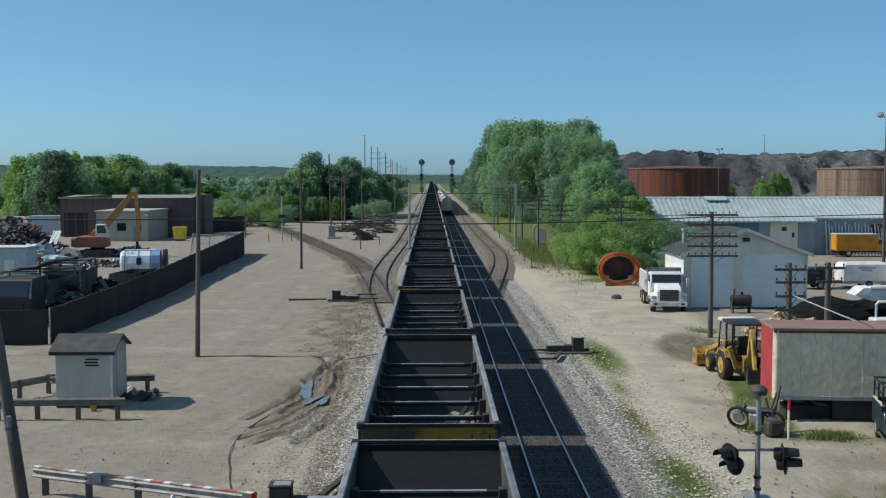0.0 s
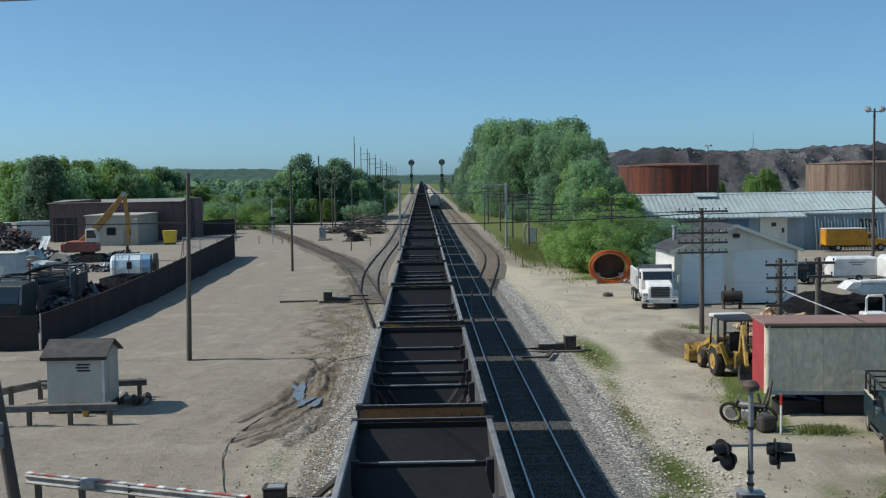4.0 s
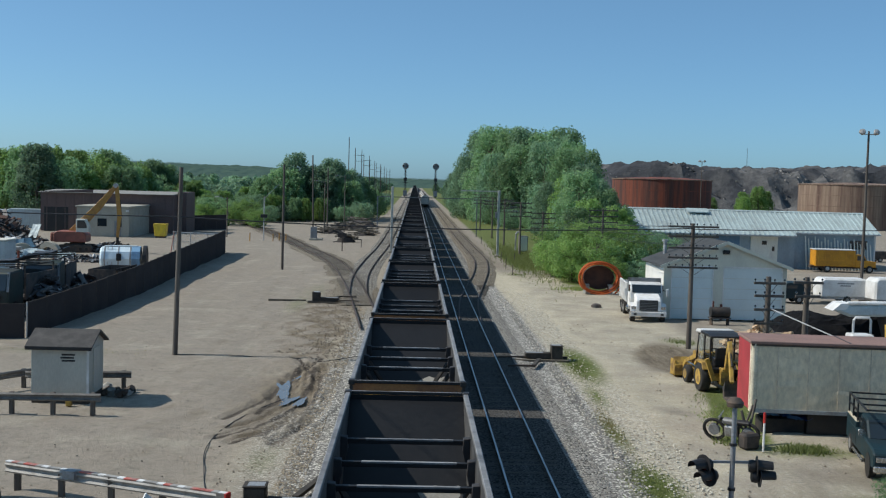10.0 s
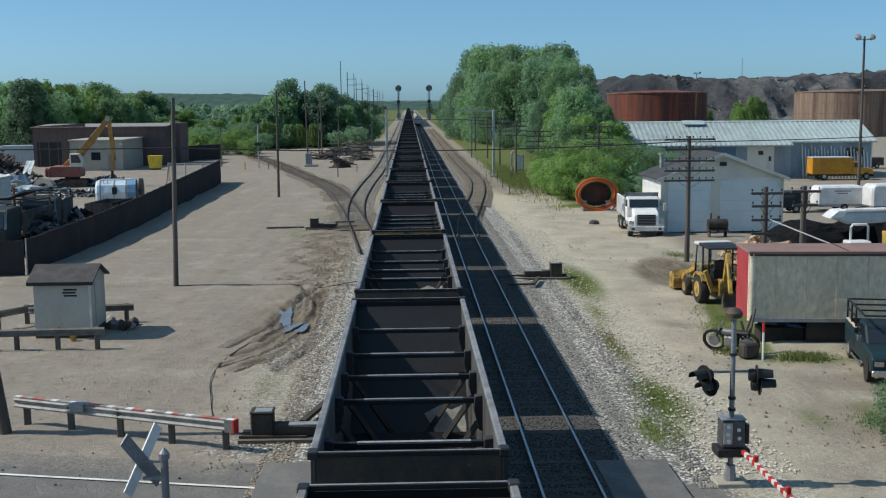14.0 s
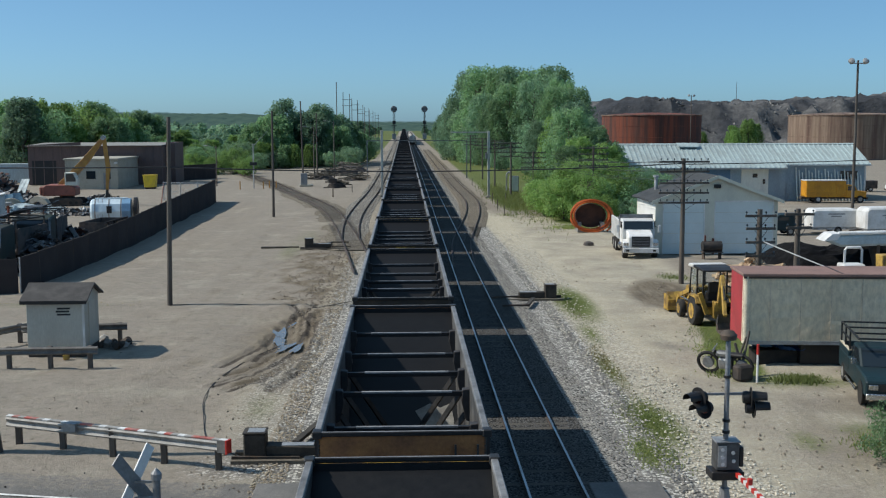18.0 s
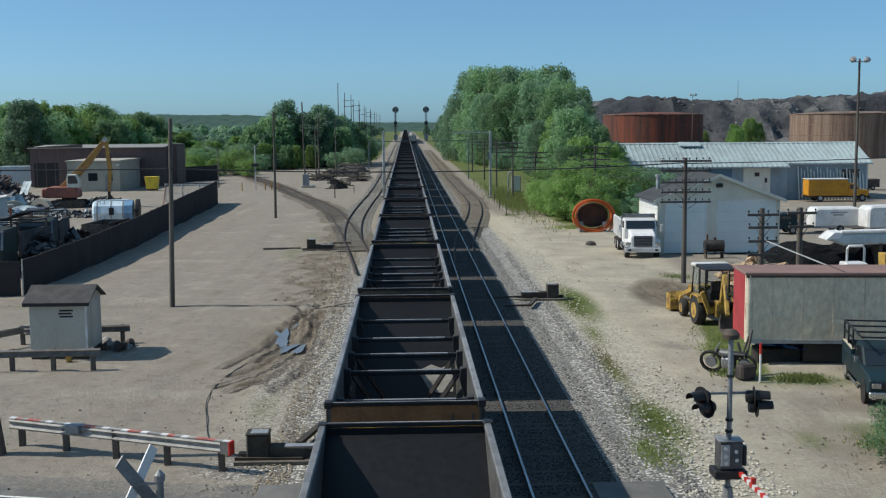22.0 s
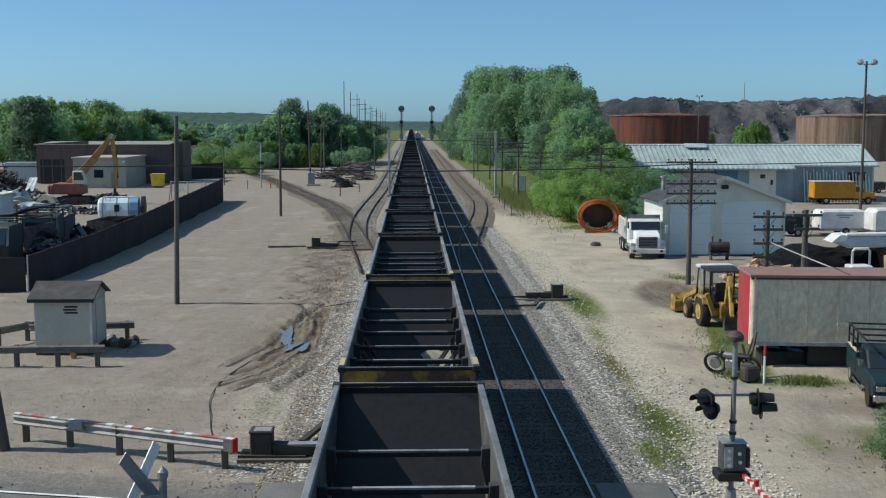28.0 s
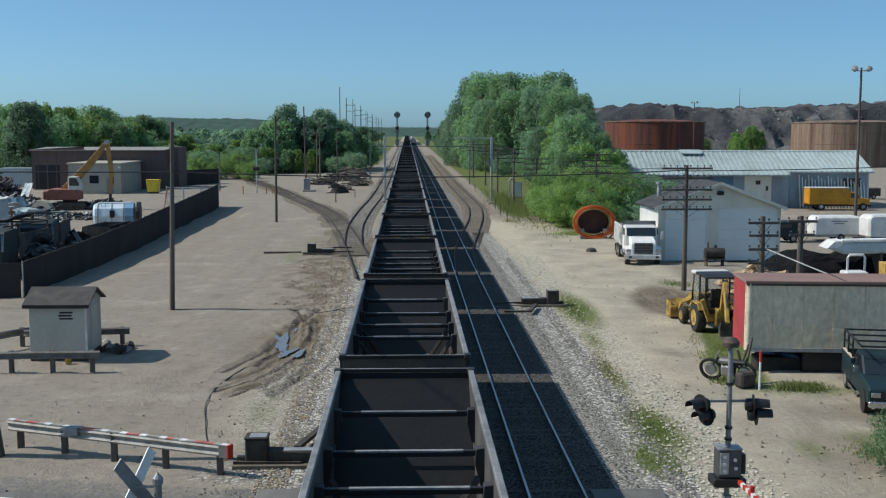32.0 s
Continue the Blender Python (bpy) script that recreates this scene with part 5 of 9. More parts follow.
wire((-40, 62, 7.9), (-12.75, 60.2, 7.6), 0.15, 0.035, WIRE, "black overhead cable from the yard to the pole")
wire((-12.75, 60.2, 7.6), (17.05, 66.5, 7.45), 0.35, 0.035, WIRE, "black overhead cable crossing above the train")
wire((17.05, 66.5, 7.4), (60, 82, 8.6), 0.4, 0.03, WIRE, "black overhead cable running on to the long shed")
wire((16.85, 50.8, 4.35), (24.5, 35.5, 1.2), 0.12, 0.03, WIRE_PALE, "thick pale guy cable from the cut-off pole")
wire((-14.4, 33.0, 15.3), (-1.5, 11.7, 12.0), 0.1, 0.02, WIRE, "thin dark cable strung from the leaning pole's top")
for i in range(7):
    wire((15.3 + 0.4 * i, 131.4, 6.45 - 0.6 * (i % 3)), (17.09 - 1.3 + 0.42 * i, 66.5, 7.6 - 0.6 * (i % 3)), 0.5, 0.012, WIRE, "thin telegraph wire along the pole line", "telegraph wires")
    wire((14.6 - 1.3 + 0.4 * i, 150, 7.3 - 0.6 * (i % 3)), (13.6 - 1.3 + 0.4 * i, 225, 7.4 - 0.6 * (i % 3)), 0.4, 0.018, WIRE, "thin telegraph wire along the pole line", "telegraph wires")
gc = smooth_line([(-12.9, 60.2), (-9.5, 60.3), (-7.0, 59.0), (-5.6, 58.4), (-4.4, 59.2), (-2.9, 61.0)], 0.6)
whole("ground_cable", Shape().tube([p + Vector((0, 0, 0.03)) for p in gc], 0.018, 6), WIRE, None, "black cable lying on the dirt from the pole", "cable")
gc = smooth_line([(-5.6, 48.8), (-6.6, 46.0), (-7.3, 42.5), (-7.35, 39.5), (-6.9, 36.8), (-6.2, 33.8), (-5.0, 32.2)], 0.5)
whole("ground_cable", Shape().tube([p + Vector((0, 0, -0.005)) for p in gc], 0.017, 6), WIRE, None, "black cable lying in a curve on the dirt", "cable")


POST_PALE = surface("post_pale_paint", (0.56, 0.55, 0.49), (0.42, 0.41, 0.37), rough=0.6, s1=1.5)


def gantry_post(x, y, h, arm, words):
    p = thing("gantry_post", pose(x, y, 0), words, "post", "posts beside the tracks")
    part("shaft", Shape().box(-0.16, 0.16, -0.16, 0.16, 0, h), POST_PALE, p, bevel=0.03)
    part("footing", Shape().box(-0.4, 0.4, -0.4, 0.4, 0, 0.25), BLOCK, p, bevel=0.03)
    if arm:
        part("arm", Shape().box(arm, 0.1, -0.07, 0.07, h - 0.22, h - 0.06), POST_PALE, p)
        part("junction_box", Shape().box(-0.42, -0.16, -0.2, 0.2, 5.2, 6.0), SIGNAL_GREY, p, bevel=0.02)
    return p


gantry_post(11.31, 147.0, 8.9, -5.1, "pale grey steel post with a long arm over the tracks")
gantry_post(-3.02, 149.8, 9.05, 0, "slim pale grey steel post between the siding and the train")


SIGNAL_DARK = surface("signal_dark_paint", (0.17, 0.18, 0.19), (0.10, 0.105, 0.11), rough=0.6, s1=3)


def position_signal(x, m):
    s = thing("railway_signal", m, "dark round-disc railway signal on a short mast over the tracks", "railway signal", "signals on the bridge")
    part("mast", Shape().rod((0, 0, 0), (0, 0, 6.2), 0.09, 0.08, 8), BLACK, s)
    d = part("disc", Shape().lathe([(0.54, -0.05), (0.58, 0), (0.54, 0.05), (0.0, 0.06)], 20, pose(0, -0.15, 5.6, 90, 0, 0)), SIGNAL_DARK, s, smooth=True)
    for i in range(8):
        a = i * math.pi / 4
        part("lamp", Shape().rod((0.38 * math.cos(a), -0.32, 5.6 + 0.38 * math.sin(a)), (0.38 * math.cos(a), -0.2, 5.6 + 0.38 * math.sin(a)), 0.09, 0.09, 8), SCRAP_PALE if i % 4 else BLACK, d)
    part("platform", Shape().box(-0.5, 0.5, -0.5, 0.3, 2.6, 2.68), BLACK, s)
    part("relay_box", Shape().box(-0.35, 0.35, -0.3, 0.3, 0.2, 1.2), SIGNAL_GREY, s, bevel=0.02)
    part("lower_light", Shape().box(-0.3, 0.3, -0.35, 0.1, 2.9, 3.5), BLACK, s, bevel=0.03)
    part("ladder", Shape().bar((-0.2, 0.25, 0), (-0.2, 0.25, 5.2), 0.04, 0.04).bar((0.2, 0.25, 0), (0.2, 0.25, 5.2), 0.04, 0.04), BLACK, s)


b = thing("signal_bridge", pose(0, 200, 0), "slender dark signal bridge spanning the tracks", "signal bridge")
for x in (-6.7, 11.4):
    part("leg", Shape().box(x - 0.09, x + 0.09, -0.09, 0.09, 0, 6.9), SIGNAL_GREY, b)
part("beam", Shape().box(-6.8, 11.5, -0.12, 0.12, 6.80, 6.94), SIGNAL_DARK, b)
position_signal(-1.78, pose(-1.78, 200, 6.94))
position_signal(3.74, pose(3.74, 200, 6.94))


def light_pole(x, y, h, words):
    p = thing("light_pole", pose(x, y, 0), words, "light pole", "yard light poles")
    part("shaft", Shape().rod((0, 0, 0), (0, 0, h), 0.17, 0.1, 10), POLE_WOOD, p, smooth=True)
    part("crossarm", Shape().box(-0.75, 0.75, -0.05, 0.05, h - 0.35, h - 0.25), GALV, p)
    for s in (-1, 1):
        part("floodlight", Shape().lathe([(0.12, -0.25), (0.32, 0.05), (0.30, 0.22), (0.1, 0.3)], 12, pose(s * 0.68, -0.1, h - 0.15, 50, 0, s * 20)), SCRAP_PALE, p, smooth=True)


light_pole(44.1, 106.3, 15.9, "tall wooden yard light pole with twin floodlights")
light_pole(76.0, 290, 17.2, "tall distant yard light pole with twin floodlights")
for x, y, h in ((-30.2, 178, 6.5), (-16.0, 196, 9.5), (-13.0, 205, 10.5)):
    p = thing("yard_lamp", pose(x, y, 0), "slim yard lamp post with a bracket light", "lamp post", "yard lamps")
    part("shaft", Shape().rod((0, 0, 0), (0, 0, h), 0.11, 0.07, 8), POLE_WOOD, p)
    part("bracket", Shape().bar((0, 0, h - 0.3), (-1.4, -0.3, h), 0.05, 0.05), GALV, p)
    part("lamp_head", Shape().box(-1.9, -1.3, -0.45, -0.15, h - 0.08, h + 0.06), SCRAP_PALE, p, bevel=0.03)
# crossing gear of the yard road
p = thing("crossing_post", pose(-23.2, 170.2, 0), "distant grey post with flashers where the yard road meets the track", "post")
part("mast", Shape().rod((0, 0, 0), (0, 0, 6.9), 0.1, 0.08, 8), GALV, p)
part("head", Shape().box(-0.5, 0.5, -0.2, 0.2, 3.6, 4.1), BLACK, p)
part("bracket", Shape().bar((0, 0, 6.6), (2.2, 0, 8.8), 0.07, 0.07), GALV, p)
for x, y, h in ((-25.0, 168, 1.3), (-21.6, 169, 1.2), (-20.9, 171, 1.2), (-19.9, 171.5, 1.1)):
    whole("marker_post", Shape().rod((0, 0, 0), (0, 0, h), 0.08, 0.08, 8), MACHINE_ORANGE, pose(x, y, 0), "short rusty orange marker post", "post", "marker posts")
p = thing("switch_stand", pose(-9.73, 149.9, 0), "small dark target post beside the curve", "switch stand")
part("post", Shape().rod((0, 0, 0), (0, 0, 2.3), 0.08, 0.06, 8), IRON, p)
part("target", Shape().box(-0.6, 0.6, -0.04, 0.04, 1.9, 2.5), SCRAP_DARK, p)


# ---- shed, guard rails and signals at the crossing ----
def bars_sign(parent, x, y, z, rows, w, h, gap, material, facing="y"):
    """Lettering too small to read, as plain bars."""
    for i in range(rows):
        part("lettering", Shape().box(x - w * (0.5 if i % 2 else 0.42), x + w * (0.42 if i % 2 else 0.5), y - 0.006, y, z - i * gap - h, z - i * gap), material, parent)


SHED_PANEL = surface("shed_panel", (0.55, 0.53, 0.455), (0.47, 0.45, 0.385), rough=0.7, s1=0.9, grain=0.12, streak=0.3)
s = thing("equipment_shed", pose(-16.15, 46.75, 0), "small pale prefabricated shed with a dark shingle roof", "shed")
part("base", Shape().box(0.0, 2.42, 0.05, 2.2, 0, 0.32), IRON, s)
part("wall", Shape().prism([(0, 0.3), (2.25, 0.3), (2.25, 2.5), (1.12, 3.02), (0, 2.5)], 0, 2.42, "x"), SHED_PANEL, s, bevel=0.01)
part("roof", Shape().prism([(-0.18, 2.47), (1.12, 3.08), (2.43, 2.47), (2.43, 2.40), (1.12, 2.99), (-0.18, 2.40)], -0.22, 2.62, "x"), SHINGLE, s)
part("fascia", Shape().box(-0.2, 2.60, -0.2, -0.17, 2.32, 2.46), BLACK, s)
part("door", Shape().box(2.425, 2.455, 0.65, 1.55, 0.4, 2.3), SHED_PANEL, s)
part("corner_trim", Shape().box(2.35, 2.44, -0.015, 0.05, 0.32, 2.46), WHITE, s)
bars_sign(s, 1.55, -0.002, 2.15, 3, 0.62, 0.08, 0.13, BLACK)
part("lamp", Shape().rod((2.33, -0.08, 2.34), (2.33, 0, 2.34), 0.06), WHITE, s)
whole("concrete_block", Shape().box(-0.12, 0.12, -0.1, 0.1, 0, 0.24), MACHINE_YELLOW, pose(-14.4, 46.3, 0), "small yellow block beside the shed", "block", bevel=0.02)


POLE_GREY = surface("weathered_rail", (0.20, 0.19, 0.175), (0.13, 0.12, 0.11), rough=0.7, metal=0.2, s1=2)
SHEET_WORN = surface("worn_white_sheeting", (0.36, 0.345, 0.32), (0.22, 0.21, 0.19), rough=0.6, s1=2.5, s2=18, grain=0.3)
SHEET_RED = surface("faded_red_sheeting", (0.40, 0.10, 0.075), (0.36, 0.22, 0.19), rough=0.6, s1=3, rnd=0.3)


def guard_rail(posts, words, group, striped=False, h=0.72, name="guard_rail"):
    """A guard rail on posts; the striped one carries red and white sheeting along its top."""
    g = thing(name, pose(posts[0][0], posts[0][1], 0), words, "guard rail", group)
    o = Vector((posts[0][0], posts[0][1], 0))
    pts = [Vector((x, y, 0)) - o for x, y in posts]
    a, b = pts[0], pts[-1]
    d = (b - a).normalized()
    nrm = Vector((d.y, -d.x, 0))
    if nrm.y > 0:
        nrm = -nrm
    a, b = a - d * 0.35, b + d * 0.35
    for p in pts:
        q = part("post", Shape().box(p.x - 0.09, p.x + 0.09, p.y - 0.09, p.y + 0.09, -0.2, h + 0.18), POLE_WOOD, g, bevel=0.015)
    up = Vector((0, 0, 1))
    v, f = [], []
    prof = [(0.0, 0.16), (0.03, 0.16), (0.09, 0.10), (0.02, 0.02), (0.02, -0.02), (0.09, -0.10), (0.03, -0.16), (0.0, -0.16)]
    for end in (a, b):
        v += [end + nrm * (0.10 + x) + up * (h + z) for x, z in prof]
    n = len(prof)
    f = [(i, (i + 1) % n, n + (i + 1) % n, n + i) for i in range(n)] + [tuple(range(n))[::-1], tuple(range(n, 2 * n))]
    part("beam", Shape().add(v, f), SHEET_WORN if striped else POLE_GREY, g)
    if striped:
        L = (b - a).length
        m = Matrix.Translation(a + nrm * 0.08 + up * (h + 0.17)) @ d.to_track_quat("X", "Z").to_matrix().to_4x4()
        n = 34
        fade = random.Random(4)
        for i in range(n):
            red = fade.random() < (0.5 if i > 14 else 0.18)
            part("stripe", Shape().box(L * i / n, L * (i + 1) / n, -0.07, 0.09, 0.0, 0.03, m), SHEET_RED if red else SHEET_WORN if i % 3 else WHITE, g)
        end = part("end_panel", Shape().box(L - 0.26, L + 0.02, -0.13, 0.10, -0.34, 0.02, m), POLE_GREY, g, "grey end panel edged in red")
        part("red_edge", Shape().box(L + 0.02, L + 0.07, -0.15, 0.12, -0.36, 0.035, m), RED, end)
        part("splice", Shape().box(L * 0.29, L * 0.345, -0.2, 0.14, -0.2, 0.036, m), SIGNAL_GREY, g)
    return g


guard_rail([(-12.07, 33.79), (-10.5, 33.1), (-8.8, 32.35), (-7.13, 31.7), (-5.42, 31.0)], "guard rail with red and white striped sheeting at the crossing", "guard rails", True)
guard_rail([(-17.8, 44.6), (-16.2, 44.65), (-14.55, 44.7), (-12.95, 44.75)], "weathered guard rail in front of the equipment shed", "guard rails")
guard_rail([(-17.0, 49.6), (-15.0, 49.85), (-13.1, 50.1)], "weathered guard rail behind the equipment shed", "guard rails")
guard_rail([(-20.0, 46.5), (-18.4, 48.6), (-17.6, 50.0)], "weathered guard rail at the corner of the equipment shed", "guard rails")
rb = thing("rubble_heap", pose(-13.1, 49.0, 0), "small heap of dark rubble and roots by the shed", "rubble")
rr = random.Random(77)
for i in range(16):
    k = rr.uniform(0.12, 0.3)
    part("rubble_piece", Shape().rod((0, 0, -k * 0.4), (k * 0.3, 0.1 * k, k * 0.5), k, k * 0.5, 6), IRON if i % 3 else STONE, rb, m=pose(rr.uniform(-0.7, 0.9), rr.uniform(-0.5, 0.5), rr.uniform(0.05, 0.25), rr.uniform(-50, 50), rr.uniform(-50, 50), rr.uniform(0, 360)))


def flasher(parent, x, z, turn):
    """A pair of hooded crossing lights back to back."""
    m = pose(x, 0, z, 0, 0, turn)
    f = part("flasher", Shape().lathe([(0.15, -0.1), (0.17, 0.0), (0.15, 0.08), (0.0, 0.1)], 14, m @ pose(0, 0, 0, 90, 0, 0)), BLACK, parent, smooth=True)
    part("backboard", Shape().lathe([(0.27, -0.01), (0.27, 0.01), (0.0, 0.012)], 18, m @ pose(0, -0.1, 0, 90, 0, 0)), BLACK, f)
    part("lens", Shape().lathe([(0.14, 0), (0.1, 0.04), (0.0, 0.05)], 12, m @ pose(0, -0.11, 0, 90, 0, 0)), LAMP_RED, f)
    v, fa = [], []
    for j, y in enumerate((-0.1, -0.5)):
        for i in range(9):
            a = math.pi * (i / 8) * 1.15 - 0.236
            rr = 0.18 if j == 0 else 0.15
            v.append((rr * math.cos(a), y, rr * math.sin(a)))
    fa = [(i, i + 1, 10 + i, 9 + i) for i in range(8)]
    part("hood", Shape().add(v, fa, m), BLACK, f)
    return f


MOTOR_DARK = surface("gate_motor_grey", (0.10, 0.105, 0.11), (0.07, 0.07, 0.07), rough=0.5, metal=0.2, s1=4)
c = thing("crossing_signal", pose(8.25, 27.3, 0), "grey crossing signal mast with black flashers, bell and gate motor", "crossing signal")
part("foundation", Shape().box(-0.42, 0.42, -0.35, 0.35, -0.05, 0.1), BLOCK, c, bevel=0.02)
part("pedestal", Shape().rod((0, 0, 0.1), (0, 0, 0.5), 0.17, 0.12, 10), SIGNAL_GREY, c)
part("mast", Shape().rod((0, 0, 0.3), (0.0, 0, 4.35), 0.07, 0.065, 12), SIGNAL_GREY, c, smooth=True)
part("bell", Shape().lathe([(0.06, -0.12), (0.2, -0.1), (0.22, 0.02), (0.14, 0.12), (0.0, 0.16)], 14, pose(0, 0, 4.5)), IRON, c, smooth=True)
part("flasher_arm", Shape().bar((-0.7, 0, 2.98), (0.7, 0, 2.98), 0.06, 0.06), SIGNAL_GREY, c)
flasher(c, -0.66, 2.90, -62)
flasher(c, -0.52, 2.62, -58)
flasher(c, 0.52, 2.88, 80)
flasher(c, 0.60, 2.62, 84)
part("gate_motor", Shape().box(-0.30, 0.30, -0.24, 0.24, 1.02, 1.75), MOTOR_DARK, c, bevel=0.03)
part("motor_cover", Shape().box(-0.27, -0.04, -0.27, -0.245, 1.12, 1.68), GALV, c, bevel=0.01)
part("motor_lid", Shape().box(-0.32, 0.32, -0.26, 0.26, 1.75, 1.79), GALV, c, bevel=0.01)
for x, z in ((-0.15, 1.58), (-0.15, 1.38), (-0.14, 1.2), (0.12, 1.5), (0.14, 1.28)):
    part("cover_bolt", Shape().rod((x, -0.285, z), (x, -0.265, z), 0.05, 0.05, 8), WHITE, c)
part("counterweight", Shape().box(0.31, 0.42, -0.2, 0.16, 1.1, 1.62), BLACK, c, bevel=0.02)
part("bracket", Shape().box(-0.42, 0.42, -0.3, 0.3, 0.78, 1.0), BLACK, c, bevel=0.02)
for z in (1.95, 2.25, 3.4):
    part("clamp", Shape().rod((0, 0, z), (0, 0, z + 0.07), 0.1, 0.1, 10), BLACK, c)
ga = part("gate_arm", Shape().bar((0.22, -0.35, 0.95), (0.35, -8.4, 0.98), 0.09, 0.10), WHITE, c, "red and white striped gate arm")
a, d = Vector((0.22, -0.35, 0.95)), Vector((0.13, -8.05, 0.03))
for i in range(20):
    p, q = a + d * (i / 20), a + d * ((i + 0.5) / 20)
    part("stripe", Shape().bar(p, q, 0.096, 0.106), RED, ga)
for u in (0.12, 0.4, 0.95):
    q = a + d * u
    part("gate_lamp", Shape().box(q.x - 0.06, q.x + 0.06, q.y - 0.05, q.y + 0.05, q.z + 0.06, q.z + 0.22), RED, ga, bevel=0.02)

c = thing("crossing_signal", pose(-4.1, 17.6, 0), "crossing signal mast with crossed boards, bell cap and black flashers", "crossing signal")
part("mast", Shape().rod((0, 0, 0), (0, 0, 4.15), 0.07, 0.065, 12), SIGNAL_GREY, c, smooth=True)
part("mast_cap", Shape().lathe([(0.09, 0), (0.09, 0.1), (0.0, 0.2)], 10, pose(0, 0, 4.12)), SIGNAL_GREY, c)
part("foundation", Shape().box(-0.42, 0.42, -0.35, 0.35, -0.05, 0.1), BLOCK, c, bevel=0.02)
for tilt, mm in ((50, WHITE), (-50, SIGNAL_GREY)):
    part("crossbuck_board", Shape().box(-0.62, 0.62, -0.012, 0.012, -0.11, 0.11, pose(-0.36, 0.05 if tilt > 0 else -0.02, 4.1, 0, 0, 62) @ pose(0, 0, 0, 0, -tilt, 0)), mm, c, "white painted board" if tilt > 0 else "grey back of the board")
part("crossbuck_bracket", Shape().bar((-0.36, 0, 3.8), (0, 0, 3.8), 0.05, 0.05).bar((-0.36, 0, 4.08), (0, 0, 4.08), 0.04, 0.04), SIGNAL_GREY, c)
part("flasher_arm", Shape().bar((-0.65, 0, 3.2), (0.62, 0, 3.2), 0.06, 0.06), SIGNAL_GREY, c)
part("junction_box", Shape().box(-0.2, 0.2, -0.14, 0.14, 3.12, 3.36), SIGNAL_GREY, c, bevel=0.02)
flasher(c, -0.62, 3.08, 170)
flasher(c, -0.3, 3.06, 20)
flasher(c, 0.4, 3.08, -10)


def line_at(x):
    """The road's edge runs slightly askew."""
    return -0.21 * (x + 2.7)


for x0, x1 in ((-60, -1.75), (5.85, 40)):
    v = [(x, 27.3 + line_at(x) + dy, 0.012) for x in np.linspace(x0, x1, 12) for dy in (-0.06, 0.06)]
    whole("road_line", Shape().add(v, [(2 * i, 2 * i + 2, 2 * i + 3, 2 * i + 1) for i in range(11)]), LINE_PAINT, None, "worn white edge line on the road", "road marking", kind="structure")


# ---- track-side gear ----
MACHINE_DARK = surface("switch_machine_paint", (0.075, 0.066, 0.055), (0.045, 0.042, 0.038), rough=0.7, s1=2, spec=0.2)


def switch_machine(x, y, s, words):
    m = thing("switch_machine", pose(x, y, 0.02, 0, 0, 0 if s > 0 else 180), words, "switch machine", "switch machines")
    part("case", Shape().box(-0.36, 0.30, -0.3, 0.3, 0.0, 0.78), MACHINE_DARK, m, bevel=0.04)
    part("lid", Shape().box(-0.38, 0.32, -0.32, 0.32, 0.78, 0.83), MACHINE_DARK, m, bevel=0.015)
    # pale plates here and on the gear box paint their sunlit tops
    part("lid_plate", Shape().box(-0.24, 0.26, -0.22, 0.2, 0.83, 0.84), GALV, m)
    part("gear_box", Shape().prism([(0.30, 0.02), (0.30, 0.42), (1.75, 0.36), (1.75, 0.14), (1.2, 0.02)], -0.24, 0.24, "y"), MACHINE_DARK, m, bevel=0.02)
    part("cover_strip", Shape().box(0.75, 1.7, -0.16, 0.16, 0.385, 0.405), GALV, m)
    part("throw_rod", Shape().bar((1.7, 0.1, 0.16), (3.3, 0.25, 0.14), 0.08, 0.08), IRON, m)
    part("lock_rod", Shape().bar((1.05, 0.95, 0.16), (1.62, 3.2, 0.16), 0.20, 0.12), MACHINE_DARK, m)
    part("rod_link", Shape().bar((1.62, 3.2, 0.16), (3.0, 3.2, 0.16), 0.12, 0.10), IRON, m)
    part("side_pipe", Shape().bar((-0.7, -0.34, 0.1), (1.3, -0.36, 0.08), 0.09, 0.09), IRON, m)
    for dy in (-0.45, 0.45):
        part("tie", Shape().box(-0.7, 3.2, dy - 0.12, dy + 0.12, -0.08, 0.06), TIE, m)


switch_machine(-4.45, 32.0, 1, "dark grey switch machine box with rods reaching to the main track")
switch_machine(-7.6, 87.4, 1, "dark grey switch machine beside the lead track turnout")
switch_machine(8.2, 61.3, -1, "dark grey switch machine on long ties beside the second track")
part_tie = Shape().box(-1.5, 1.5, -0.12, 0.12, 0, 0.16)
whole("loose_tie", part_tie, TIE, pose(-10.0, 87.8, 0.0, 0, 0, 3), "weathered timber lying beside the turnout", "timber", bevel=0.015)
p = thing("relay_cabinet", pose(15.8, 158.5, 0), "grey lineside relay cabinet by the bushes", "cabinet")
part("case", Shape().box(-0.55, 0.75, -0.5, 0.5, 0.1, 2.35), SIGNAL_GREY, p, bevel=0.04)
part("door", Shape().box(-0.45, 0.65, -0.53, -0.5, 0.25, 2.25), OFF_WHITE, p)
part("vent_pipe", Shape().tube([(-1.0, -0.3, 0), (-1.0, -0.3, 2.6), (-0.8, -0.3, 2.9), (-0.4, -0.3, 2.9)], 0.14, 8), GALV, p)
p = thing("relay_cabinet", pose(-16.0, 176, 0), "small grey lineside cabinet beside the pole", "cabinet")
part("case", Shape().box(-0.5, 0.5, -0.4, 0.4, 0.05, 2.1), SIGNAL_GREY, p, bevel=0.03)
part("foundation", Shape().box(-0.7, 1.4, -0.6, 0.6, 0, 0.3), BLOCK, p, bevel=0.03)
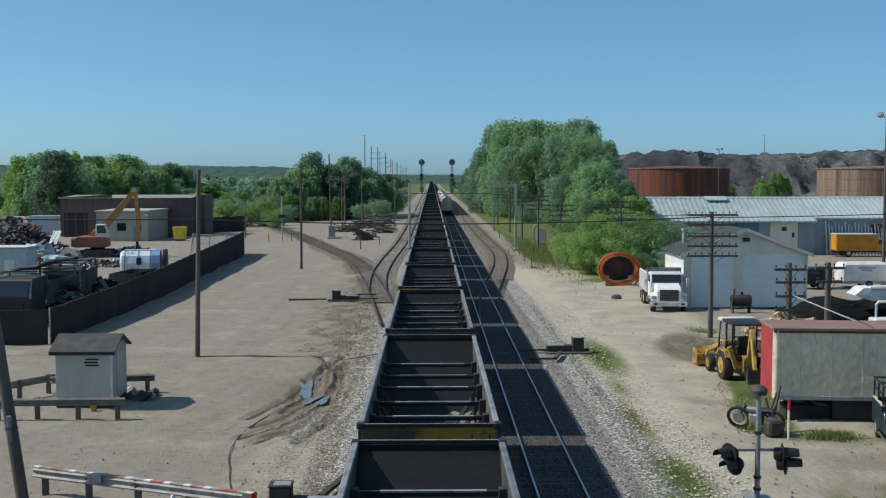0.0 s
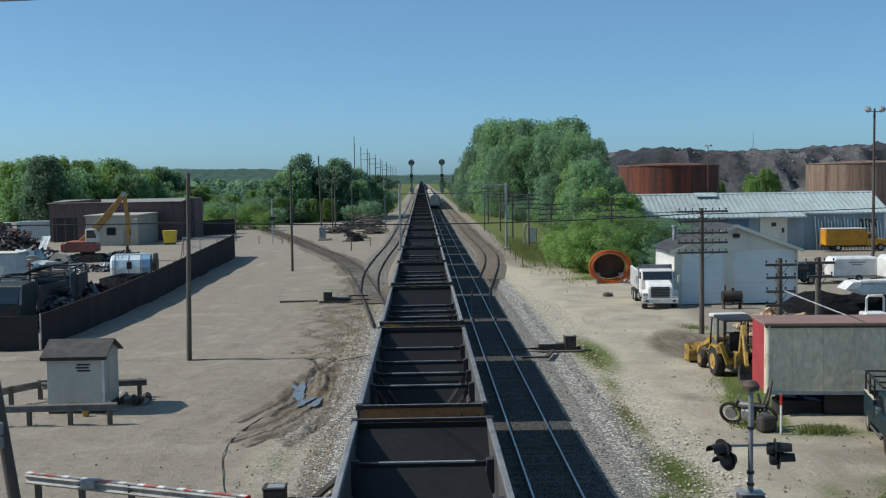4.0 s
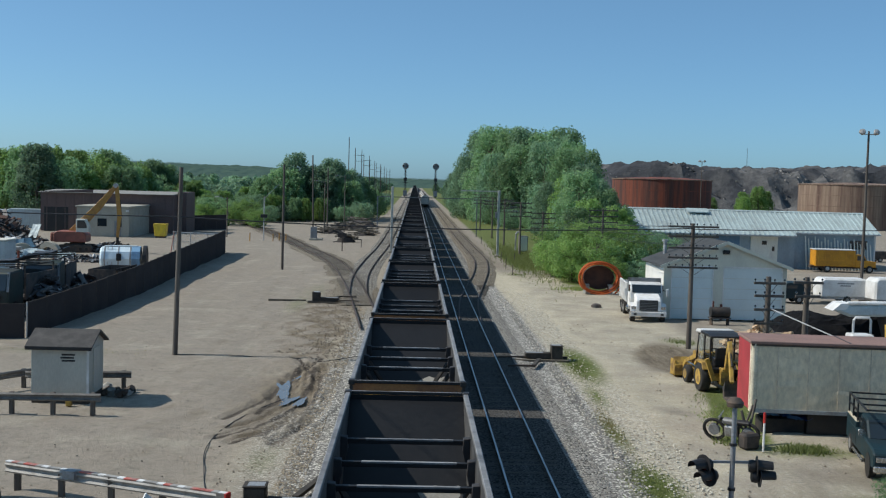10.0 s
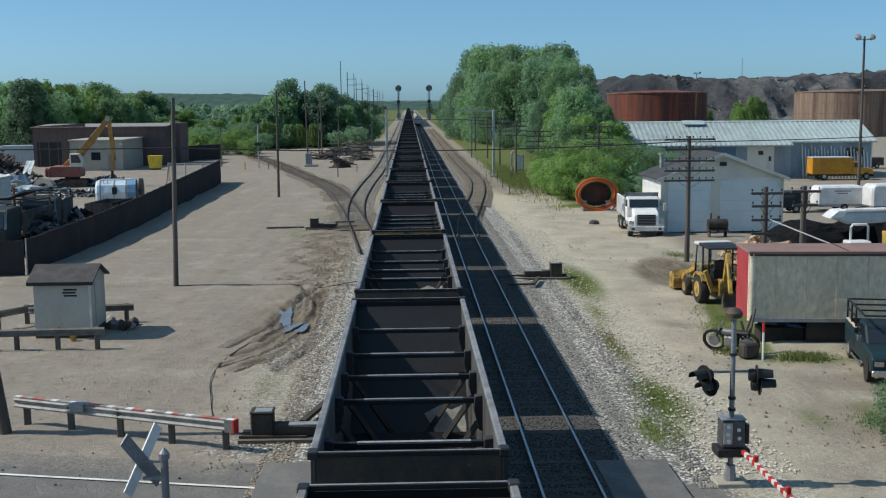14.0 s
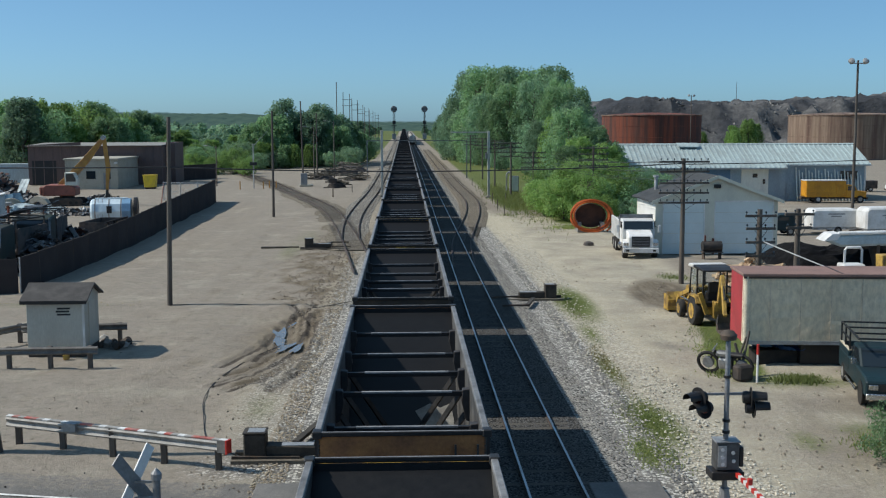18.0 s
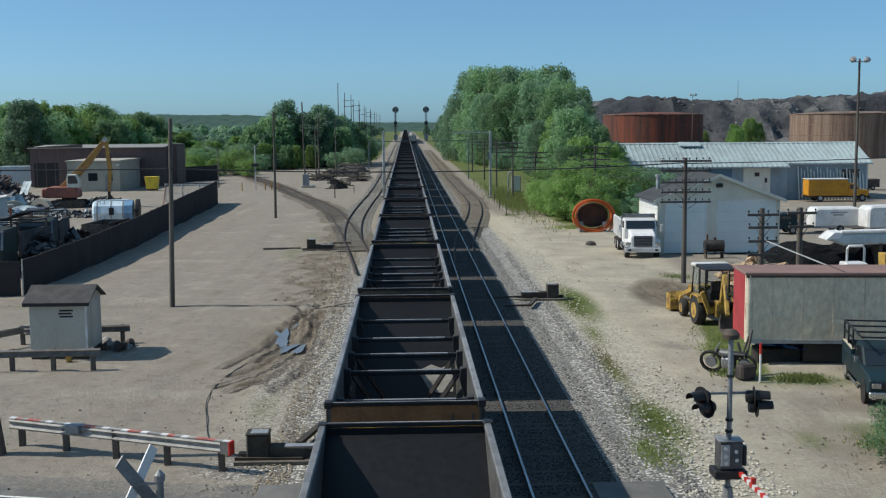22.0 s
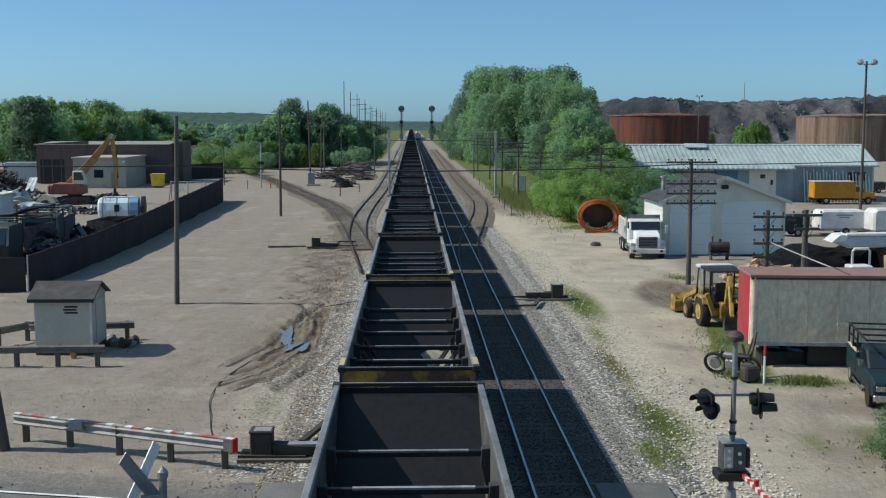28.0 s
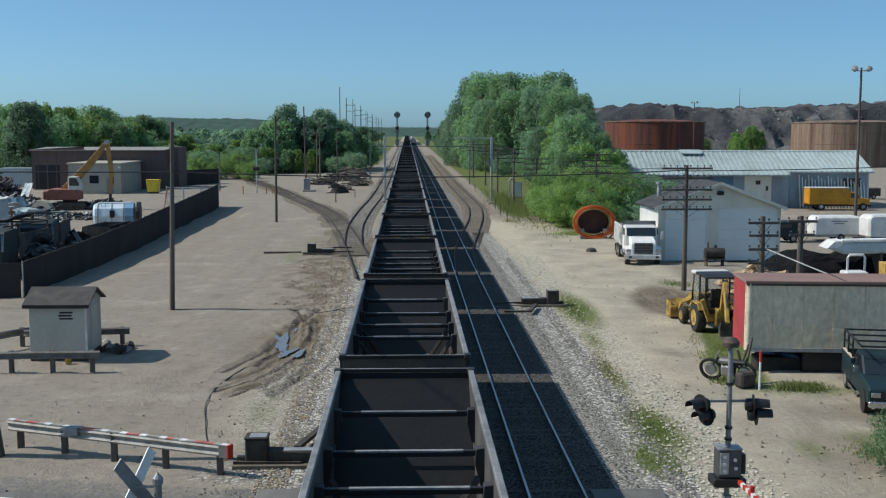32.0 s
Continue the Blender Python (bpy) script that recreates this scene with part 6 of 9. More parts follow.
for x, y in ((10.9, 128), (11.2, 139), (10.8, 118), (10.9, 176), (-7.6, 160), (12.9, 139)):
    whole("marker_stake", Shape().rod((0, 0, 0), (0, 0, 1.1), 0.05, 0.05, 6), POLE_WOOD, pose(x, y, 0), "short weathered stake beside the siding", "stake", "stakes beside the siding")


# ---- buildings and heaps east of the tracks ----
g = thing("garage", pose(18.95, 82.0, 0), "pale two-door garage with a low gable roof", "garage")
W, D, EV, AP = 9.35, 6.6, 4.15, 5.85
for x0, x1 in ((0, 0.55), (3.75, 4.5), (9.05, W)):
    part("front_pier", Shape().box(x0, x1, 0, 0.2, 0, 4.0), BLUE_GREY_PALE, g)
part("gable_front", Shape().prism([(0, 4.0), (W, 4.0), (W, EV), (W / 2, AP), (0, EV)], 0, 0.2, "y"), BLUE_GREY_PALE, g)
part("gable_back", Shape().prism([(0, 0), (W, 0), (W, EV), (W / 2, AP), (0, EV)], D - 0.2, D, "y"), BLUE_GREY_PALE, g)
part("side_wall", Shape().box(0, 0.2, 0.2, D - 0.2, 0, EV), GARAGE_WHITE, g, "bright white side wall")
part("side_wall", Shape().box(W - 0.2, W, 0.2, D - 0.2, 0, EV), GARAGE_WHITE, g)
for a, b in (((-0.35, EV - 0.2), (W / 2, AP + 0.02)), ((W + 0.35, EV - 0.2), (W / 2, AP + 0.02))):
    part("roof", Shape().prism([a, b, (b[0], b[1] + 0.1), (a[0], a[1] + 0.1)], -0.35, D + 0.3, "y"), GARAGE_ROOF, g)
    part("barge_board", Shape().prism([(a[0], a[1] - 0.12), (b[0], b[1] - 0.12), (b[0], b[1] + 0.13), (a[0], a[1] + 0.13)], -0.40, -0.36, "y"), BLUE_GREY_PALE, g)
for x0, x1 in ((0.62, 3.7), (4.57, 8.98)):
    d = part("garage_door", Shape().box(x0, x1, 0.06, 0.12, 0.02, 3.95), DOOR_PALE, g, "pale blue-white sectional door")
    for i in range(1, 5):
        part("door_rib", Shape().box(x0, x1, 0.045, 0.06, i * 0.79 - 0.012, i * 0.79 + 0.012), BLUE_GREY_PALE, d)
    part("door_frame", Shape().box(x0 - 0.07, x0, -0.02, 0.1, 0, 4.02).box(x1, x1 + 0.07, -0.02, 0.1, 0, 4.02).box(x0 - 0.07, x1 + 0.07, -0.02, 0.1, 3.95, 4.05), WHITE, g)
part("gable_lamp", Shape().box(4.4, 4.9, -0.25, 0, 5.0, 5.3), BLACK, g, bevel=0.04)
part("wall_pipe", Shape().box(4.35, 4.5, -0.12, 0, 0, 1.2), RUST, g)
part("vent", Shape().rod((1.2, 5.2, 4.6), (1.2, 5.2, 5.6), 0.15, 0.15, 10).rod((1.2, 5.2, 5.6), (1.2, 5.2, 5.75), 0.24, 0.24, 10), GALV, g)
t = thing("tool_cart", pose(22.4, 78.8, 0), "dark rusty smoker cart standing before the garage", "cart")
part("barrel", Shape().rod((-0.7, 0, 0.95), (0.7, 0, 0.95), 0.38, 0.38, 12), SCRAP_DARK, t, smooth=True)
part("tray", Shape().box(-0.75, 0.75, -0.35, 0.35, 0.5, 0.58), SCRAP_DARK, t)
for x in (-0.6, 0.6):
    part("leg", Shape().box(x - 0.04, x + 0.04, -0.3, 0.3, 0, 0.6), IRON, t)
part("chimney", Shape().rod((-0.5, 0, 1.3), (-0.5, 0, 1.75), 0.07), RUST, t)

s = thing("long_shed", pose(22.4, 139.2, 0, 0, 0, -2.7), "long blue-grey shed under a pale ribbed metal roof", "shed")
LN, DP, E2, R2 = 36.2, 12.0, 4.75, 7.0
part("front_wall", Shape().box(0, 26.0, -0.3, -0.05, 0, E2 - 0.2), BLUE_GREY, s)
part("front_wall", Shape().box(26.0, LN, 0.0, 0.25, 0, E2), BLUE_GREY, s)
part("back_wall", Shape().box(0, LN, DP - 0.25, DP, 0, E2), BLUE_GREY, s)
for x in (0, LN - 0.25):
    part("gable_wall", Shape().prism([(0.25, 0), (DP - 0.25, 0), (DP - 0.25, E2), (DP / 2, R2 - 0.1), (0.25, E2)], x, x + 0.25, "x"), BLUE_GREY, s)
for x0, x1, y0 in ((-0.4, 25.9, -1.5), (25.9, LN + 0.5, -0.5)):
    z0 = E2 + (R2 - E2) * (y0 / (DP / 2))
    part("roof_slope", Shape().prism([(y0, z0), (DP / 2, R2), (DP / 2, R2 + 0.08), (y0, z0 + 0.08)], x0, x1, "x"), ROOF_PALE, s)
    n = int((x1 - x0) / 0.62)
    rib = Shape()
    for i in range(n):
        x = x0 + (i + 0.5) * (x1 - x0) / n
        rib.prism([(y0, z0 + 0.08), (DP / 2, R2 + 0.08), (DP / 2, R2 + 0.17), (y0, z0 + 0.17)], x - 0.07, x + 0.07, "x")
    part("roof_ribs", rib, ROOF_PALE, s)
    part("gutter", Shape().box(x0, x1, y0 - 0.1, y0, z0 - 0.1, z0 + 0.06), GALV, s)
part("roof_slope", Shape().prism([(DP + 0.5, E2 - 0.2), (DP / 2, R2), (DP / 2, R2 + 0.08), (DP + 0.5, E2 - 0.12)], -0.4, LN + 0.5, "x"), ROOF_PALE, s)
part("ridge_cap", Shape().prism([(DP / 2 - 0.3, R2 + 0.06), (DP / 2, R2 + 0.22), (DP / 2 + 0.3, R2 + 0.06)], -0.4, LN + 0.5, "x"), ROOF_PALE, s)
part("roof_patch", Shape().prism([(4.2, 6.72), (5.4, 7.2), (5.4, 7.3), (4.2, 6.82)], 13.2, 16.0, "x"), ROOF_PALE, s)
for x0, x1, mm in ((3.2, 5.2, BLUE_DOOR), (16.0, 19.0, BLUE_DOOR), (6.0, 9.0, BLOCK), (11.0, 14.5, OFF_WHITE)):
    part("door", Shape().box(x0, x1, -0.38, -0.3, 0.1, 4.0), mm, s, bevel=0.01)
d = part("sliding_door", Shape().box(20.4, 23.8, -0.44, -0.31, 0.4, 4.1), OFF_WHITE, s, "off-white sliding door with a dark vent")
part("vent", Shape().box(21.8, 22.4, -0.5, -0.44, 3.0, 3.5), IRON, d)
part("hatch", Shape().box(23.1, 23.4, -0.5, -0.44, 2.2, 2.8), IRON, d)
part("window", Shape().box(33.0, 35.2, -0.05, 0.0, 2.7, 3.8), GLASS, s)
for i in range(21):
    part("leaning_plank", Shape().bar((27.4 + i * 0.41, -0.95, 0.02), (27.35 + i * 0.41, -0.08, 4.25 - 0.28 * (i * 7 % 3) - 0.02 * i), 0.15, 0.05), OFF_WHITE, s)
part("corner_board", Shape().box(LN - 0.15, LN + 0.04, -0.06, 0.3, 0, E2 - 0.1), WHITE, s)


def storage_tank(x, y, r, h, mat_, words):
    t = thing("storage_tank", pose(x, y, 0), words, "storage tank", "rusty storage tanks")
    n = 40
    part("shell", Shape().lathe([(r, 0.0), (r, h * 0.5), (r, h)], n, None, False), mat_, t, smooth=True)
    for j in range(1, 4):
        part("seam", Shape().lathe([(r + 0.004, h * j / 4 - 0.04), (r + 0.03, h * j / 4 - 0.03), (r + 0.03, h * j / 4 + 0.03), (r + 0.004, h * j / 4 + 0.04)], n, None, False), mat_, t)
    part("roof", Shape().lathe([(r + 0.1, h), (r * 0.5, h + 0.5), (0.01, h + 0.7)], n), mat_, t, smooth=True)
    part("rim", Shape().lathe([(r + 0.02, h - 0.25), (r + 0.18, h - 0.2), (r + 0.18, h + 0.02), (r + 0.02, h + 0.04)], n, None, False), RUST_PALE, t)


storage_tank(68.6, 304, 13.6, 12.1, RUST, "large round rusty red-brown storage tank")
storage_tank(124.2, 306, 15.6, 12.0, RUST_PALE, "large round rust-streaked pale storage tank")


def slag_heap():
    xs, ys = np.arange(45, 420, 3.0), np.arange(360, 640, 3.0)
    X, Y = np.meshgrid(xs, ys)
    crest = np.interp(X, [45, 68, 76, 86, 100, 112, 126, 145, 160, 190, 215, 250, 290, 340, 420], [0, 9, 14.2, 18.6, 19.6, 18.6, 17.6, 17.8, 18.4, 20.0, 21.0, 21.5, 20, 17, 10])
    face = ramp(385, 432, Y + 9 * rough_field(X, Y, 31, 60) + 4 * rough_field(X, Y, 32, 17)) * ramp(640, 560, Y)
    z = crest * face + (1.0 * rough_field(X, Y, 33, 22) + 0.7 * rough_field(X, Y, 34, 9)) * np.minimum(1, face * 3)
    w = len(xs)
    idx = np.arange(len(ys) * w).reshape(len(ys), w)
    q = np.stack([idx[:-1, :-1], idx[:-1, 1:], idx[1:, 1:], idx[1:, :-1]], -1).reshape(-1, 4)
    r = np.random.RandomState(4)
    sh = Shape().add(np.stack([X, Y, z - 0.15 + r.normal(0, 0.22, X.shape) * (face > 0.02)], -1).reshape(-1, 3).tolist(), q.tolist())
    ob = whole("slag_heap", sh, SLAG, None, "long dark heap of slag and coal with pale slides", "slag heap", kind="structure", smooth=True)
    whole("antenna_mast", Shape().rod((0, 0, 0), (0, 0, 9.5), 0.12, 0.06, 6), IRON, pose(133.5, 440, 17.0), "thin mast standing on the slag heap", "mast")
    rr = random.Random(5)
    chunk = Shape()
    for i in range(1700):
        x, y = rr.uniform(70, 190) if i % 3 else rr.uniform(72, 108), rr.uniform(392, 428)
        cx, cy = int((x - 45) / 3), int((y - 360) / 3)
        s0 = rr.uniform(0.12, 0.5)
        m = Matrix.Translation((x, y, z[cy, cx])) @ Euler((rr.uniform(0, 3), rr.uniform(0, 3), rr.uniform(0, 3))).to_matrix().to_4x4()
        chunk.rod(m @ Vector((0, 0, -s0 * 0.6)), m @ Vector((s0 * 0.3, 0, s0 * 0.5)), s0, s0 * rr.uniform(0.3, 0.8), 5)
    whole("slag_boulders", chunk, SLAG_ROCK, None, "pale and dark boulders strewn over the slag heap", "boulders", kind="stuff")


slag_heap()


# ---- vehicles ----
def wheel_at(parent, x, y, r, w, rim=None, name="wheel"):
    """A tyre with its rim; the axle runs along x."""
    t = part(name, Shape().lathe([(r * 0.55, -w / 2), (r * 0.92, -w / 2), (r, -w * 0.3), (r, w * 0.3), (r * 0.92, w / 2), (r * 0.55, w / 2)], 18, pose(x, y, r, 0, 90, 0), True), TYRE, parent, smooth=True)
    part("rim", Shape().lathe([(r * 0.55, -w / 2 - 0.01), (r * 0.3, -w / 2 + 0.04), (r * 0.3, w / 2 - 0.04), (r * 0.55, w / 2 + 0.01)], 14, pose(x, y, r, 0, 90, 0)), rim or SCRAP_PALE, t)
    return t


def dump_truck(m):
    """A white dump truck; it faces -y."""
    t = thing("dump_truck", m, "white three-axle dump truck parked facing the lane", "truck")
    part("frame", Shape().box(-0.5, 0.5, 0.3, 7.2, 0.65, 0.95), IRON, t)
    part("bonnet", Shape().prism([(0.15, 0.75), (0.15, 1.55), (0.35, 1.75), (1.55, 1.95), (1.55, 0.75)], -0.85, 0.85, "x"), WHITE, t, bevel=0.07)
    for s in (-1, 1):
        part("fender", Shape().prism([(0.2, 0.8), (0.25, 1.15), (0.6, 1.3), (1.3, 1.3), (1.6, 0.8), (1.45, 0.8), (1.2, 1.1), (0.6, 1.1), (0.4, 0.8)], s * 0.8, s * 1.2, "x"), WHITE, t)
        part("headlight", Shape().box(s * 0.98 - 0.16, s * 0.98 + 0.16, 0.17, 0.24, 0.95, 1.15), CHROME, t, bevel=0.02)
        part("mirror", Shape().box(s * 1.42 - 0.1, s * 1.42 + 0.1, 1.5, 1.56, 1.75, 2.3), WHITE, t, bevel=0.02)
        part("mirror_arm", Shape().bar((s * 1.1, 1.6, 2.2), (s * 1.42, 1.53, 2.1), 0.03, 0.03), IRON, t)
        part("door", Shape().box(s * 1.13 - 0.02, s * 1.13 + 0.02, 1.75, 2.75, 1.0, 2.0), WHITE, t, bevel=0.02)
        part("side_window", Shape().box(s * 1.13 - 0.025, s * 1.13 + 0.025, 1.85, 2.65, 2.02, 2.5), GLASS, t)
        part("fuel_tank", Shape().rod((s * 0.95, 2.0, 0.7), (s * 0.95, 3.2, 0.7), 0.3, 0.3, 12), CHROME, t)
    k = part("cab", Shape().prism([(1.55, 0.9), (1.55, 1.95), (1.85, 2.62), (2.95, 2.68), (2.95, 0.9)], -1.1, 1.1, "x"), WHITE, t, bevel=0.06)
    part("windshield", Shape().prism([(1.555, 1.98), (1.80, 2.52), (1.78, 2.54), (1.53, 2.0)], -0.98, 0.98, "x"), GLASS, t)
    gr = part("grille", Shape().box(-0.62, 0.62, 0.1, 0.16, 0.85, 1.6), BLACK, t)
    for i in range(6):
        part("grille_bar", Shape().box(-0.6, 0.6, 0.08, 0.1, 0.92 + i * 0.11, 0.95 + i * 0.11), SIGNAL_GREY, gr)
    part("bumper", Shape().box(-1.2, 1.2, 0.0, 0.14, 0.45, 0.78), WHITE, t, bevel=0.03)
    for x in (-0.9, 0.9):
        part("fog_light", Shape().box(x - 0.1, x + 0.1, -0.015, 0.0, 0.55, 0.68), BLACK, t)
    bd = part("dump_body", Shape().box(-1.22, 1.22, 3.1, 7.6, 1.15, 1.3).box(-1.22, -1.12, 3.1, 7.6, 1.3, 2.55).box(1.12, 1.22, 3.1, 7.6, 1.3, 2.55).box(-1.12, 1.12, 3.1, 3.2, 1.3, 2.75).box(-1.12, 1.12, 7.5, 7.6, 1.3, 2.4), WHITE, t, bevel=0.015)
    for s in (-1, 1):
        for i in range(6):
            part("body_rib", Shape().box(s * 1.24 - 0.03, s * 1.24 + 0.03, 3.3 + i * 0.8, 3.42 + i * 0.8, 1.2, 2.5), WHITE, bd)
    part("headboard", Shape().box(-1.15, 1.15, 2.95, 3.1, 2.5, 2.95), SCRAP_PALE, t)
    for y, xs_ in ((0.85, (-1.0, 1.0)), (5.4, (-1.0, 1.0)), (6.7, (-1.0, 1.0))):
        for x in xs_:
            wheel_at(t, x, y, 0.5, 0.32)
    part("mud_flap", Shape().box(-1.2, -0.8, 7.3, 7.33, 0.3, 0.9), BLACK, t)
    return t


dump_truck(pose(17.25, 79.0, 0, 0, 0, -4.5) @ Matrix.Diagonal((1.08, 1, 1.04, 1)))


def service_truck(m):
    """A yellow truck with a long box body; it faces +x."""
    t = thing("service_truck", m, "yellow truck with a long box body parked by the shed", "truck")
    part("frame", Shape().box(-0.4, 7.3, -0.45, 0.45, 0.5, 0.8), IRON, t)
    b = part("box_body", Shape().box(0, 4.9, -1.1, 1.1, 0.75, 2.75), TRUCK_YELLOW, t, bevel=0.04)
    for i in range(6):
        part("body_rib", Shape().box(0.3 + i * 0.85, 0.36 + i * 0.85, -1.13, -1.1, 0.85, 2.65), TRUCK_YELLOW, b)
    part("body_rail", Shape().box(0, 4.9, -1.14, -1.1, 1.45, 1.55), TRUCK_YELLOW, b)
    part("roof_edge", Shape().box(-0.05, 4.95, -1.16, 1.16, 2.75, 2.83), WHITE, b)
    part("rear_door", Shape().box(-0.03, 0.0, -0.9, 0.9, 0.9, 2.6), TRUCK_YELLOW, b)
    part("cab", Shape().prism([(4.95, 0.7), (4.95, 2.2), (6.0, 2.2), (6.35, 1.55), (7.5, 1.4), (7.5, 0.7)], -0.95, 0.95, "y"), TRUCK_YELLOW, t, bevel=0.05)
    part("side_window", Shape().prism([(5.15, 1.55), (5.15, 2.1), (5.9, 2.1), (6.2, 1.55)], -0.965, -0.95, "y"), GLASS, t)
    part("windshield", Shape().prism([(6.02, 2.14), (6.33, 1.58), (6.36, 1.6), (6.05, 2.16)], -0.85, 0.85, "y"), GLASS, t)
    part("bumper", Shape().box(7.5, 7.65, -1.0, 1.0, 0.45, 0.7), IRON, t)
    part("headlight", Shape().box(7.5, 7.54, -0.8, -0.5, 0.9, 1.1), CHROME, t)
    for x in (1.5, 6.7):
        for y in (-0.95, 0.95):
            k = part("wheel", Shape().lathe([(0.25, -0.14), (0.44, -0.14), (0.46, 0), (0.44, 0.14), (0.25, 0.14)], 16, pose(x, y, 0.46, 90, 0, 0)), TYRE, t, smooth=True)
            part("rim", Shape().lathe([(0.24, -0.15), (0.1, -0.1), (0.1, 0.1), (0.24, 0.15)], 12, pose(x, y, 0.46, 90, 0, 0)), SCRAP_PALE, k)


service_truck(pose(49.6, 134.6, 0, 0, 0, -2))


def pickup(m):
    """A dark teal pickup with a pipe rack; it faces -y, its left front corner over the origin."""
    t = thing("pickup_truck", m, "dark teal pickup truck with a black pipe rack over its bed", "pickup truck")
    part("lower_body", Shape().prism([(-0.85, 0.45), (-0.9, 1.0), (-0.6, 1.12), (0.9, 1.18), (4.55, 1.18), (4.55, 0.45)], -0.95, 0.95, "x"), PICKUP_BLUE, t, bevel=0.05)
    part("cab", Shape().prism([(0.75, 1.12), (1.3, 1.78), (2.35, 1.8), (2.55, 1.12)], -0.82, 0.82, "x"), PICKUP_BLUE, t, bevel=0.06)
    part("windshield", Shape().prism([(0.80, 1.17), (1.28, 1.74), (1.26, 1.76), (0.77, 1.19)], -0.74, 0.74, "x"), GLASS, t)
    part("rear_window", Shape().prism([(2.53, 1.2), (2.37, 1.72), (2.39, 1.73), (2.56, 1.21)], -0.7, 0.7, "x"), GLASS, t)
    for s in (-1, 1):
        part("side_window", Shape().prism([(1.02, 1.2), (1.38, 1.7), (2.28, 1.71), (2.42, 1.2)], s * 0.825 - 0.012, s * 0.825 + 0.012, "x"), GLASS, t)
        part("headlight", Shape().box(s * 0.7 - 0.16, s * 0.7 + 0.16, -0.93, -0.87, 0.72, 0.9), CHROME, t, bevel=0.015)
        part("mirror", Shape().box(s * 1.03 - 0.09, s * 1.03 + 0.09, 1.05, 1.13, 1.2, 1.42), CHROME, t, bevel=0.02)
        part("wheel_arch", Shape().lathe([(0.44, -0.02), (0.44, 0.02)], 16, pose(s * 0.955, 0.0, 0.42, 0, 90, 0)), BLACK, t)
        part("step_bar", Shape().rod((s * 1.0, 0.7, 0.38), (s * 1.0, 2.7, 0.38), 0.05), CHROME, t)
        part("door_line", Shape().box(s * 0.955 - 0.004, s * 0.955 + 0.004, 2.5, 2.53, 0.5, 1.15), BLACK, t)
    part("grille", Shape().box(-0.52, 0.52, -0.92, -0.88, 0.68, 0.92), BLACK, t)
    part("front_bumper", Shape().box(-0.95, 0.95, -1.02, -0.9, 0.38, 0.6), CHROME, t, bevel=0.03)
    part("bed_floor", Shape().box(-0.75, 0.75, 2.75, 4.5, 1.16, 1.19), BLACK, t)
    for s in (-1, 1):
        part("bed_side", Shape().box(s * 0.88 - 0.07, s * 0.88 + 0.07, 2.65, 4.55, 1.15, 1.38), PICKUP_BLUE, t, bevel=0.02)
        part("bed_rail", Shape().box(s * 0.88 - 0.05, s * 0.88 + 0.05, 2.65, 4.55, 1.38, 1.42), CREAM, t)
        r = part("rack_rail", Shape().bar((s * 0.88, 0.9, 2.15), (s * 0.88, 4.5, 2.15), 0.06, 0.06).bar((s * 0.88, 2.7, 1.8), (s * 0.88, 4.5, 1.8), 0.05, 0.05), BLACK, t)
        for y in (2.7, 3.6, 4.5):
            part("rack_post", Shape().bar((s * 0.88, y, 1.4), (s * 0.88, y, 2.15), 0.06, 0.06), BLACK, r)
    for y in (1.0, 2.1, 3.3, 4.5):
        part("rack_bar", Shape().bar((-0.88, y, 2.15), (0.88, y, 2.15), 0.06, 0.06), BLACK, t)
    part("tailgate", Shape().box(-0.85, 0.85, 4.52, 4.58, 0.75, 1.38), PICKUP_BLUE, t)
    for y in (0.0, 3.6):
        for x in (-0.84, 0.84):
            wheel_at(t, x, y, 0.38, 0.24)


pickup(pose(17.0, 37.2, 0, 0, 0, -12.5))


TRAILER_SEAM = surface("trailer_seam", (0.64, 0.54, 0.41), rough=0.6, s1=2)


